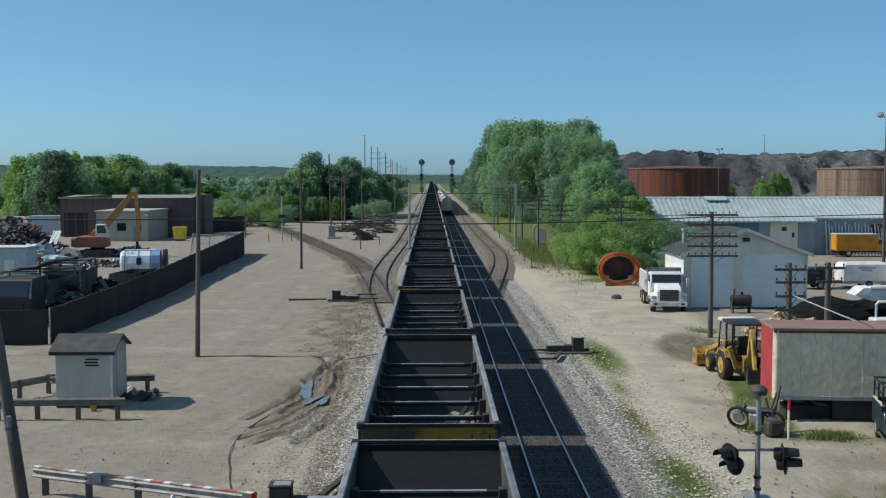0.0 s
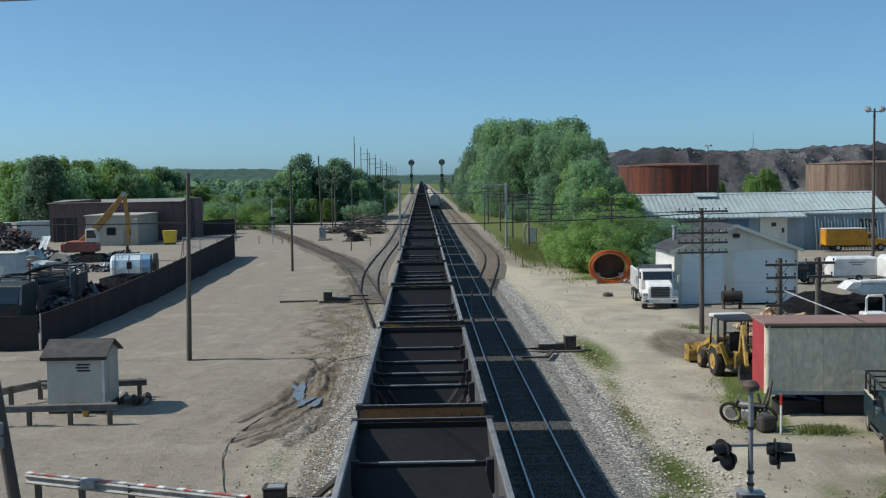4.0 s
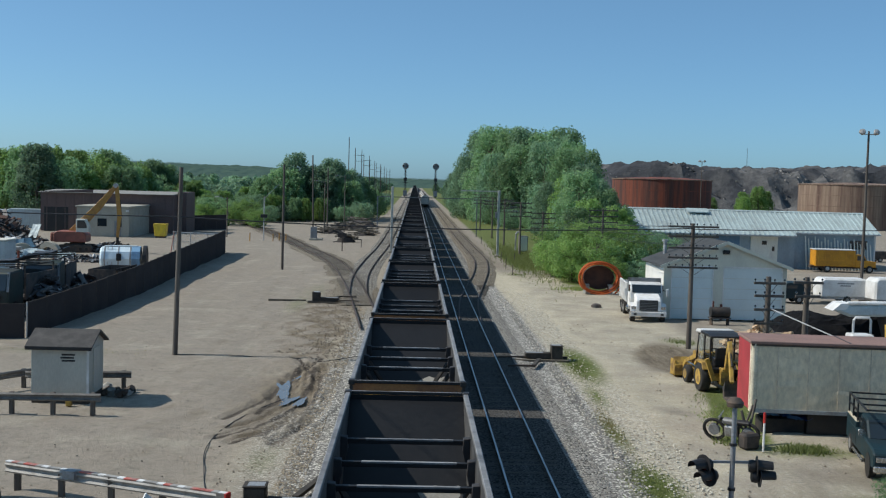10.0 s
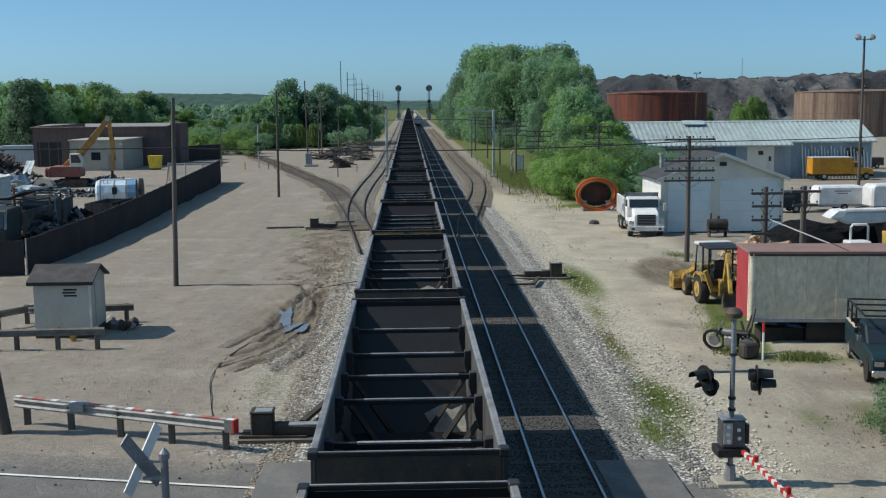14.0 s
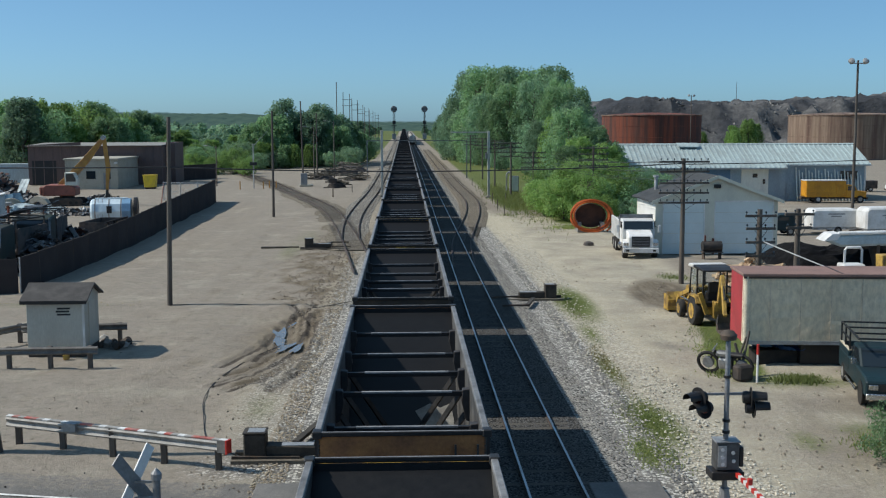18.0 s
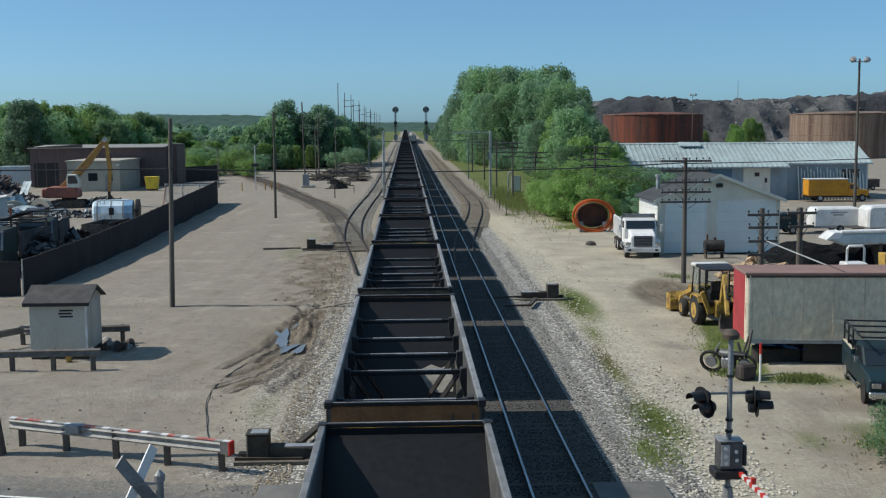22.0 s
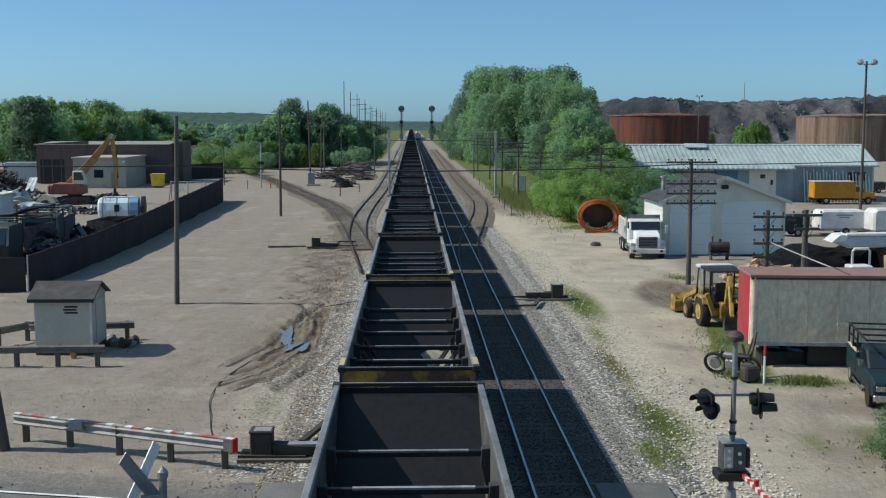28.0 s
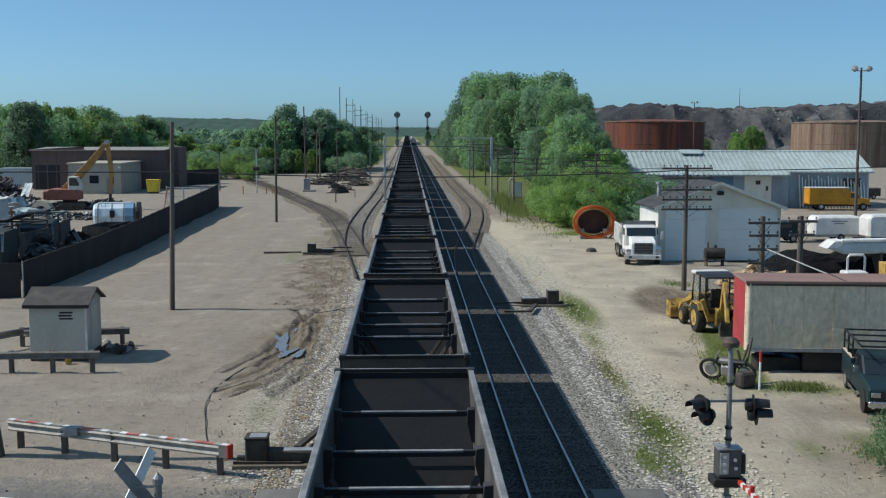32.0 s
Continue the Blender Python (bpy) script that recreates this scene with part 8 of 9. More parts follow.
# ---- scrap yard west of the tracks ----
def screen_fence(pts, h0, h1, words):
    """A fence of dark screen panels between posts."""
    f = thing("screen_fence", pose(pts[0][0], pts[0][1], 0), words, "fence", "yard fences")
    o = Vector((pts[0][0], pts[0][1], 0))
    line = []
    for (ax, ay), (bx, by) in zip(pts[:-1], pts[1:]):
        n = max(1, round(math.hypot(bx - ax, by - ay) / 3.0))
        line += [Vector((ax + (bx - ax) * i / n, ay + (by - ay) * i / n, 0)) - o for i in range(n)]
    line.append(Vector((*pts[-1], 0)) - o)
    r = random.Random(len(line))
    for i, (a, b) in enumerate(zip(line[:-1], line[1:])):
        h = h0 + (h1 - h0) * (i + 0.5) / (len(line) - 1)
        part("panel", Shape().bar(a + Vector((0, 0, h / 2 - 0.12)), b + Vector((0, 0, h / 2 - 0.12 + r.uniform(-0.02, 0.02))), 0.05, h + 0.2), FENCE, f)
        part("post", Shape().rod(a, a + Vector((0, 0, h + 0.06)), 0.045, 0.045, 8), IRON if i else GALV, f)
        part("top_pipe", Shape().bar(a + Vector((0, 0, h)), b + Vector((0, 0, h)), 0.045, 0.045), IRON, f)
    return f


screen_fence([(-46, 62.5), (-30, 64.4), (-22.95, 65.3)], 2.0, 2.0, "dark screened fence along the near side of the scrap yard")
screen_fence([(-22.85, 65.4), (-22.4, 78), (-22.5, 92), (-22.9, 106), (-23.3, 120), (-23.7, 134), (-24.1, 141)], 2.05, 2.95, "long dark screened fence beside the dirt road")
screen_fence([(-34.6, 204), (-39, 196), (-46, 190)], 2.7, 2.7, "dark screened fence behind the yard gate")
gt = thing("chain_gate", pose(-24.2, 141.2, 0), "galvanised chain-link gate closing the yard", "gate")
for i in range(4):
    part("gate_post", Shape().rod((-i * 2.4, i * 1.0, 0), (-i * 2.4, i * 1.0, 2.5), 0.07, 0.07, 8), GALV, gt)
for z in (0.15, 1.2, 2.4):
    part("gate_rail", Shape().bar((0, 0, z), (-7.2, 3.0, z), 0.07, 0.07), GALV, gt)
link = Shape()
for i in range(58):
    for s_ in (-1, 1):
        u = i * 7.2 / 58
        w_ = min(7.2, max(0.0, u + s_ * 1.1))
        link.bar((-u, u * 0.4167, 0.2), (-w_, w_ * 0.4167, 2.35), 0.012, 0.012)
tagged(part("chain_link", link, GALV, gt), kind="stuff")

for x, y, L, h, words in ((-69.5, 190, 5.6, 3.3, "pale grey storage container at the edge of the scrap yard"), (-76.5, 196, 5.0, 2.9, "weathered pale container by the trees")):
    c = thing("storage_container", pose(x, y, 0), words, "container", "storage containers")
    part("body", Shape().box(0, L, 0, 2.4, 0.1, h), HULL, c, bevel=0.03)
    for i in range(int(L / 0.5)):
        part("rib", Shape().box(0.2 + i * 0.5, 0.34 + i * 0.5, -0.04, 0.0, 0.25, h - 0.2), HULL, c)
    part("door", Shape().box(L, L + 0.04, 0.15, 2.25, 0.2, h - 0.15), SIGNAL_GREY, c)
b = thing("scrap_building", pose(-64, 184, 0), "large dark brown sheet-metal building with a pale flat roof", "building")
part("wall_front", Shape().box(1.9, 23.9, 0, 0.3, 0, 6.4), BROWN_METAL, b)
part("wall_side", Shape().box(23.6, 23.9, 0.3, 9, 0, 6.4), BROWN_METAL, b)
part("wall_side", Shape().box(1.9, 2.2, 0.3, 9, 0, 6.4), BROWN_METAL, b)
part("wall_back", Shape().box(1.9, 23.9, 9, 9.3, 0, 6.4), BROWN_METAL, b)
part("parapet", Shape().prism([(1.9, 6.4), (10.5, 6.4), (10.5, 7.05), (1.9, 6.55)], 0, 0.3, "y"), BROWN_METAL, b)
part("roof", Shape().prism([(1.6, 6.4), (12, 6.42), (23.9, 6.42), (23.9, 6.5), (12, 6.5), (1.6, 6.48)], -0.3, 9.5, "y", pose(0, 0, 0, 2.2)), ROOF_GREY, b)
for i in range(1, 15):
    part("wall_rib", Shape().box(1.4 + i * 1.5, 1.52 + i * 1.5, -0.05, 0.0, 0, 6.35), BROWN_METAL, b)
part("opening", Shape().box(2.5, 6.5, -0.03, 0.0, 0, 4.0), BLACK, b)
part("tall_bay", Shape().box(23.92, 25.4, 3, 10, 0, 6.9), BROWN_METAL, b)
l = thing("block_office", pose(-52.1, 170.8, 0), "pale block-walled office annex with a flat roof", "building")
part("wall_front", Shape().box(0, 8.0, 0, 0.25, 0, 4.5), BLOCK, l)
part("wall_side", Shape().box(7.75, 8.0, 0.25, 13.0, 0, 4.5), BLOCK, l)
part("wall_side", Shape().box(0, 0.25, 0.25, 13.0, 0, 4.5), BLOCK, l)
part("roof", Shape().box(-0.2, 8.2, -0.2, 13.0, 4.5, 4.75), BLOCK, l, bevel=0.04)
part("window", Shape().box(3.2, 4.6, -0.04, 0.0, 1.6, 2.8), GLASS, l)
part("door", Shape().box(5.8, 6.8, -0.05, 0.0, 0, 2.5), SIGNAL_GREY, l)
part("lamp", Shape().box(7.6, 8.0, -0.3, 0, 3.9, 4.2), WHITE, l)


def excavator(m):
    """A scrap handler; the boom reaches along +x."""
    t = thing("excavator", m, "red scrap excavator with a long orange boom and dark grapple", "excavator")
    for y in (-1.2, 1.2):
        k = part("crawler", Shape().prism([(-2.1, 0.35), (-1.8, 0.0), (1.8, 0.0), (2.1, 0.35), (2.1, 0.6), (1.8, 0.95), (-1.8, 0.95), (-2.1, 0.6)], y - 0.3, y + 0.3, "y"), IRON, t, bevel=0.04, m=pose(1.9, 0, 0))
        for i in range(5):
            part("roller", Shape().rod((-1.4 + i * 0.7, y - 0.33, 0.4), (-1.4 + i * 0.7, y + 0.33, 0.4), 0.2, 0.2, 10), SCRAP_DARK, k)
    part("turntable", Shape().rod((0, 0, 0.9), (0, 0, 1.25), 0.9, 0.9, 18), IRON, t, m=pose(1.9, 0, 0))
    part("house", Shape().prism([(-2.6, 1.25), (-2.6, 2.3), (-2.2, 2.6), (0.6, 2.6), (1.3, 2.2), (1.3, 1.25)], -1.4, 1.4, "y"), MACHINE_RED, t, bevel=0.08, m=pose(1.9, 0, 0))
    part("counterweight", Shape().box(-3.0, -2.5, -1.3, 1.3, 1.3, 2.4), MACHINE_RED, t, bevel=0.15, m=pose(1.9, 0, 0))
    cb = part("cab", Shape().prism([(0.1, 2.5), (0.1, 4.1), (1.2, 4.1), (1.6, 3.3), (1.6, 2.5)], -1.4, -0.3, "y"), OFF_WHITE, t, bevel=0.05, m=pose(1.9, 0, 0))
    part("cab_window", Shape().prism([(0.25, 3.0), (0.25, 3.95), (1.1, 3.95), (1.4, 3.3), (1.4, 3.0)], -1.43, -1.4, "y"), GLASS, cb)
    part("boom", Shape().prism([(0.6, 1.9), (0.9, 2.7), (3.9, 5.7), (6.35, 8.4), (6.75, 8.2), (4.6, 5.2), (1.6, 1.9)], -0.28, 0.28, "y"), MACHINE_ORANGE, t, bevel=0.03)
    part("boom_tip", Shape().rod((6.5, -0.35, 8.3), (6.5, 0.35, 8.3), 0.28, 0.28, 12), SCRAP_PALE, t)
    part("stick", Shape().prism([(6.35, 8.3), (6.8, 8.3), (7.25, 4.6), (6.9, 1.9), (6.6, 1.9), (6.7, 4.6)], -0.2, 0.2, "y"), MACHINE_ORANGE, t, bevel=0.03)
    part("boom_ram", Shape().rod((1.5, 0.35, 1.9), (4.2, 0.35, 5.2), 0.12, 0.1, 10), CHROME, t)
    part("stick_ram", Shape().rod((7.05, 0, 6.6), (7.15, 0, 3.2), 0.09, 0.09, 8), IRON, t)
    gp = part("grapple", Shape().rod((6.75, 0, 1.0), (6.75, 0, 1.95), 0.22, 0.16, 10), IRON, t)
    for i in range(4):
        a = i * math.pi / 2 + 0.4
        part("tine", Shape().tube([(6.75, 0, 1.1), (6.75 + 0.7 * math.cos(a), 0.7 * math.sin(a), 0.7), (6.75 + 0.45 * math.cos(a), 0.45 * math.sin(a), 0.05)], 0.09, 6), IRON, gp)


excavator(pose(-43.6, 137.0, 0, 0, 0, 4))


def scrap_pile(x, y, w, d, h, n, words, seed, mats):
    r = random.Random(seed)
    p = thing("scrap_pile", pose(x, y, 0), words, "scrap pile", "scrap piles")
    for k, mm in enumerate(mats):
        s = Shape()
        for i in range(2 * n // len(mats)):
            u, v = r.uniform(-1, 1), r.uniform(-1, 1)
            z = h * max(0.02, (1 - u * u) * (1 - v * v)) * r.uniform(0.4, 1.0)
            a, b_, c_ = r.uniform(0.12, 0.75), r.uniform(0.05, 0.32), r.uniform(0.015, 0.11)
            m = Matrix.Translation((u * w, v * d, z)) @ Euler((r.uniform(-0.8, 0.8), r.uniform(-0.8, 0.8), r.uniform(0, 6.28))).to_matrix().to_4x4()
            s.box(-a, a, -b_, b_, -c_, c_, m)
        tagged(part(("dark_scrap", "pale_scrap", "rusty_scrap", "blue_scrap")[k], s, mm, p), kind="stuff")
    part("core", Shape().lathe([(1, 0), (0.75, 0.5), (0.35, 0.85), (0.01, 0.9)], 12, Matrix.Diagonal((w, d, h * 0.8, 1))), SCRAP_DARK, p)


BLUE_SCRAP = surface("scrap_blue", (0.16, 0.30, 0.40), (0.10, 0.16, 0.22), rough=0.5, s1=2, rnd=0.4)
PALE_SHEET = surface("pale_sheet_scrap", (0.52, 0.60, 0.60), (0.30, 0.36, 0.38), rough=0.5, s1=2, rnd=0.3)
DARK_STEEL = surface("dark_blue_steel_scrap", (0.035, 0.040, 0.048), (0.07, 0.075, 0.08), rough=0.6, s1=1.6, rnd=0.4)
scrap_pile(-47.5, 133, 4.0, 2.6, 2.0, 260, "heap of dark crushed scrap metal", 1, (SCRAP_DARK, DARK_STEEL, DARK_STEEL, SCRAP_PALE))
scrap_pile(-52, 140, 4.0, 5.0, 4.0, 300, "tall heap of dark scrap metal", 2, (SCRAP_DARK, DARK_STEEL, CORRODED, DARK_STEEL))
scrap_pile(-38.0, 139.5, 2.6, 2.4, 1.1, 160, "low heap of dark scrap under the grapple", 3, (SCRAP_DARK, DARK_STEEL, SCRAP_PALE))
scrap_pile(-41.8, 126, 3.4, 1.8, 0.6, 110, "scatter of pale sheet scrap on the ground", 4, (PALE_SHEET, BLUE_SCRAP))
scrap_pile(-58, 152, 6, 6, 4.6, 260, "tall heap of dark scrap metal", 5, (SCRAP_DARK, DARK_STEEL, CORRODED))
scrap_pile(-36.5, 122, 2.4, 1.6, 0.5, 60, "scatter of dark scrap beside the fence", 6, (SCRAP_DARK, DARK_STEEL, SCRAP_PALE))
for x, y, z, w, d, tilt, turn, mm, words in ((-43.4, 126.4, 0.75, 1.5, 0.5, 14, 20, PALE_SHEET, "crumpled pale sheet lying on the scrap"), (-40.6, 125.0, 0.55, 1.9, 0.35, 5, -8, PALE_SHEET, "long pale strip of sheet metal lying on the scrap"),
                                            (-45.6, 129.6, 1.4, 1.0, 0.8, 38, 40, BLUE_SCRAP, "bent blue-grey panel leaning on the scrap"), (-45.9, 134.0, 2.6, 0.7, 0.9, 62, -30, PALE_SHEET, "pale panel standing up out of the scrap heap"), (-47.8, 131.0, 1.7, 0.6, 0.5, 30, 10, WHITE, "white appliance panel lying on the scrap heap")):
    v = [(x0 * w, y0 * d, 0.12 * w * math.sin(3 * x0 + 1.3 * y0 + x) + dz) for dz in (-0.03, 0.03) for x0 in (-1, -0.4, 0.2, 1) for y0 in (-1, 1)]
    f = [(b + 2 * i, b + 2 * i + 1, b + 2 * i + 3, b + 2 * i + 2) for b in (0, 8) for i in range(3)] + [(0, 8, 9, 1), (6, 7, 15, 14), (0, 2, 10, 8), (2, 4, 12, 10), (4, 6, 14, 12), (1, 9, 11, 3), (3, 11, 13, 5), (5, 13, 15, 7)]
    whole("scrap_sheet", Shape().add(v, f), mm, pose(x, y, z, tilt, 0, turn), words, "sheet metal", "loose scrap sheets")
for x, y, turn in ((-45.2, 127.5, 20), (-43.0, 130.6, -15)):
    w = thing("scrap_arch", pose(x, y, 0, 0, 0, turn), "tan curved steel fender lying in the scrap yard", "scrap arch", "scrap arches")
    outer = [(1.5 * math.cos(a), 1.55 * math.sin(a)) for a in np.linspace(0, math.pi, 11)]
    inner = [(0.95 * math.cos(a), 0.95 * math.sin(a)) for a in np.linspace(math.pi, 0, 11)]
    part("band", Shape().prism(outer + inner, -0.35, 0.35, "y"), BLOCK, w)


def roll_off(m, words, paint, L=5.5, h=1.7):
    t = thing("scrap_container", m, words, "container", "scrap containers")
    b = part("tub", Shape().box(0, L, 0, 0.08, 0.2, h).box(0, L, 2.3, 2.38, 0.2, h).box(0, 0.08, 0.08, 2.3, 0.2, h).box(L - 0.08, L, 0.08, 2.3, 0.2, h).box(0, L, 0, 2.38, 0.12, 0.2), paint, t)
    for i in range(7):
        part("rib", Shape().box(0.2 + i * L / 7.2, 0.32 + i * L / 7.2, -0.08, 0.0, 0.2, h), paint, b)
    part("top_rail", Shape().box(-0.05, L + 0.05, -0.06, 0.04, h - 0.02, h + 0.1), paint, t)
    for x in (0.5, L - 0.5):
        part("runner", Shape().box(x - 0.1, x + 0.1, 0.2, 2.2, 0, 0.12), IRON, t)


scrap_pile(-25.6, 77.5, 1.5, 3.2, 2.5, 170, "jumble of dark scrap beams and frames behind the fence", 7, (SCRAP_DARK, DARK_STEEL, SCRAP_DARK, SCRAP_PALE))
scrap_pile(-31.6, 73.0, 1.8, 2.4, 2.7, 170, "jumble of dark vehicle parts behind the fence", 8, (SCRAP_DARK, DARK_STEEL, CORRODED, DARK_GREEN))
scrap_pile(-26.4, 87.0, 1.7, 3.0, 1.9, 150, "jumble of dark scrap beside the fence", 9, (SCRAP_DARK, DARK_STEEL, CORRODED, SCRAP_PALE))
scrap_pile(-34.5, 86.0, 2.4, 3.4, 2.2, 170, "heap of dark vehicle scrap in the yard", 10, (SCRAP_DARK, DARK_STEEL, SCRAP_PALE))
roll_off(pose(-33.0, 76.0, 0, 0, 0, 82), "dark steel scrap container beside the fence", SCRAP_DARK, 6.0, 2.0)
roll_off(pose(-24.8, 92, 0, 0, 0, 85), "dark open scrap container beside the fence", SCRAP_DARK, 5.0, 1.8)
w = thing("flat_trailer", pose(-27.6, 88.5, 0, 0, 0, 4), "old flat trailer with a weathered timber deck", "trailer")
for i in range(9):
    part("deck_plank", Shape().box(-1.2, 1.2, i * 0.5, i * 0.5 + 0.46, 0.95, 1.03), FIREWOOD if i % 3 else POLE_WOOD, w)
part("frame", Shape().box(-0.9, 0.9, 0.0, 4.4, 0.7, 0.95), IRON, w)
for y in (1.4, 2.6):
    for x in (-1.0, 1.0):
        wheel_at(w, x, y, 0.38, 0.22, IRON)
part("drawbar", Shape().bar((0, -1.4, 0.7), (0, 0.1, 0.8), 0.12, 0.12), IRON, w)
w = thing("loader_bucket", pose(-26.4, 97, 0, 0, 0, 8), "large dark steel loader bucket lying in the yard", "bucket")
curve = [(-1.3 + 0.26 * i, 0.35 + 1.25 * (i / 10) ** 2.2) for i in range(11)]
part("bowl", Shape().prism(curve + [(x, z - 0.12) for x, z in curve[::-1]], -0.9, 0.9, "y"), DARK_STEEL, w)
for y in (-0.9, 0.84):
    part("cheek", Shape().prism([(-1.3, 0.3), (-1.2, 1.5), (0.2, 1.15), (1.3, 1.6), (0.6, 0.5)], y, y + 0.06, "y"), DARK_STEEL, w)
part("skid", Shape().box(-0.9, 0.3, -0.8, 0.8, 0.0, 0.36), IRON, w)


def junk_truck(m, words):
    """A stripped dark truck; it faces -y."""
    t = thing("junk_truck", m, words, "junk truck", "junked trucks")
    part("cab", Shape().prism([(0, 0.6), (0, 1.5), (0.25, 2.5), (1.8, 2.6), (1.8, 0.6)], -1.1, 1.1, "x"), DARK_GREEN, t, bevel=0.08)
    part("windshield", Shape().prism([(0.0, 1.55), (0.22, 2.4), (0.19, 2.42), (-0.03, 1.57)], -0.95, 0.95, "x"), GLASS, t)
    for x in (-1.05, 1.05):
        part("rack_rail", Shape().bar((x, 0.3, 2.78), (x, 5.6, 2.72), 0.07, 0.07), SCRAP_DARK, t)
        part("rack_post", Shape().bar((x, 2.1, 1.05), (x, 2.0, 2.78), 0.08, 0.08).bar((x, 5.5, 1.05), (x, 5.6, 2.72), 0.08, 0.08), SCRAP_DARK, t)
        part("window_pillar", Shape().bar((x, 0.02, 1.5), (x * 0.95, 0.3, 2.5), 0.12, 0.08), SIGNAL_GREY, t)
    for i in range(6):
        part("rack_bar", Shape().bar((-1.15, 0.4 + i, 2.84 - 0.03 * (i % 2)), (1.2, 0.5 + i + 0.15 * (i % 3), 2.84), 0.09, 0.05), SCRAP_DARK if i % 2 else POLE_WOOD, t)
    part("loose_sheet", Shape().prism([(-0.9, 2.9), (0.2, 2.95), (0.9, 3.25), (0.85, 3.28), (0.2, 3.0), (-0.9, 2.94)], 2.4, 4.6, "y"), DARK_STEEL, t)
    part("grille", Shape().box(-0.7, 0.7, -0.05, 0.0, 0.8, 1.3), BLACK, t)
    part("bumper", Shape().box(-1.15, 1.15, -0.12, 0, 0.45, 0.7), IRON, t)
    part("bed", Shape().box(-1.15, 1.15, 1.95, 5.8, 0.9, 1.05).box(-1.15, -1.05, 1.95, 5.8, 1.05, 2.3).box(1.05, 1.15, 1.95, 5.8, 1.05, 2.3), SCRAP_DARK, t)
    for y in (0.8, 4.6):
        for x in (-1.0, 1.0):
            wheel_at(t, x, y, 0.48, 0.3, IRON)


junk_truck(pose(-27.9, 72.6, 0.0, 0, 0, -6) @ Matrix.Scale(1.25, 4), "dark green junked truck behind the fence")
junk_truck(pose(-27.2, 80.5, 0.0, 0, 0, 8) @ Matrix.Scale(1.25, 4), "dark stripped truck loaded with scrap behind the fence")
tk = thing("tank_truck_body", pose(-29.0, 110.5, 0, 0, 0, 8) @ Matrix.Scale(1.2, 4), "pale blue-white tank body lying in the scrap yard", "tank")
TANK_WHITE = surface("tank_blue_white", (0.62, 0.72, 0.76), (0.46, 0.56, 0.62), rough=0.45, s1=1.2, grain=0.12)
TANK_BLUE = surface("tank_end_blue", (0.20, 0.36, 0.52), (0.14, 0.24, 0.36), rough=0.5, s1=1.2)
part("tank", Shape().lathe([(0.86, -1.85), (1.0, -1.7), (1.0, 1.3), (0.9, 1.4)], 10, pose(0, 0, 1.15, 0, 90, 0) @ pose(0, 0, 0, 0, 0, 18)), TANK_WHITE, tk)
for x in (-1.45, -0.35, 0.62):
    part("band", Shape().lathe([(1.0, -0.05), (1.03, -0.05), (1.03, 0.05), (1.0, 0.05)], 10, pose(x, 0, 1.15, 0, 90, 0) @ pose(0, 0, 0, 0, 0, 18), False), SCRAP_PALE, tk)
part("blue_end", Shape().lathe([(1.02, 0.7), (1.04, 0.72), (1.04, 1.38), (0.9, 1.42)], 10, pose(0, 0, 1.15, 0, 90, 0) @ pose(0, 0, 0, 0, 0, 18), False), TANK_BLUE, tk, "blue painted tank end")
part("walkway", Shape().box(-1.5, 1.1, -0.28, 0.28, 2.12, 2.2), TANK_WHITE, tk, bevel=0.02)
part("hatch", Shape().box(-0.5, -0.1, -1.06, -0.9, 1.0, 1.6), BLACK, tk, bevel=0.03)
part("ladder", Shape().bar((-1.2, -1.05, 0.4), (-1.2, -0.5, 2.2), 0.05, 0.05).bar((-0.85, -1.05, 0.4), (-0.85, -0.5, 2.2), 0.05, 0.05), GALV, tk)
part("end_ring", Shape().lathe([(0.95, 0), (1.08, 0.02), (1.08, 0.3), (0.95, 0.32)], 20, pose(1.6, 0, 1.15, 0, 90, 0)), BLACK, tk)
part("cradle", Shape().box(-1.4, -1.2, -0.8, 0.8, 0, 0.5), IRON, tk)
part("cradle", Shape().box(0.9, 1.1, -0.8, 0.8, 0, 0.5), IRON, tk)
BIN_YELLOW = surface("bin_yellow", (0.72, 0.52, 0.04), (0.55, 0.38, 0.05), rough=0.5, s1=1.5)
yb = thing("yellow_bin", pose(-39.2, 171, 0), "yellow waste bin by the yard gate", "bin")
part("tub", Shape().prism([(-0.8, 0.3), (0.8, 0.3), (1.0, 2.1), (-1.0, 2.1)], -0.7, 0.7, "y"), BIN_YELLOW, yb, bevel=0.05)
part("lid", Shape().box(-1.05, 1.05, -0.75, 0.75, 2.1, 2.2), BIN_YELLOW, yb, bevel=0.03)
part("feet", Shape().box(-0.7, 0.7, -0.6, 0.6, 0, 0.3), IRON, yb)
tr = thing("site_trailer", pose(-42.0, 96, 0), "pale grey site trailer at the edge of the scrap yard", "trailer")
part("body", Shape().box(0, 6.6, 0, 2.5, 0.5, 3.75), HULL, tr, bevel=0.08)
part("roof", Shape().box(-0.1, 6.7, -0.1, 2.6, 3.75, 3.85), OFF_WHITE, tr, bevel=0.03)
part("door", Shape().box(4.6, 5.5, -0.04, 0.0, 0.6, 2.7), OFF_WHITE, tr)
part("skirt", Shape().box(0.2, 6.4, 0.1, 2.4, 0, 0.5), IRON, tr)
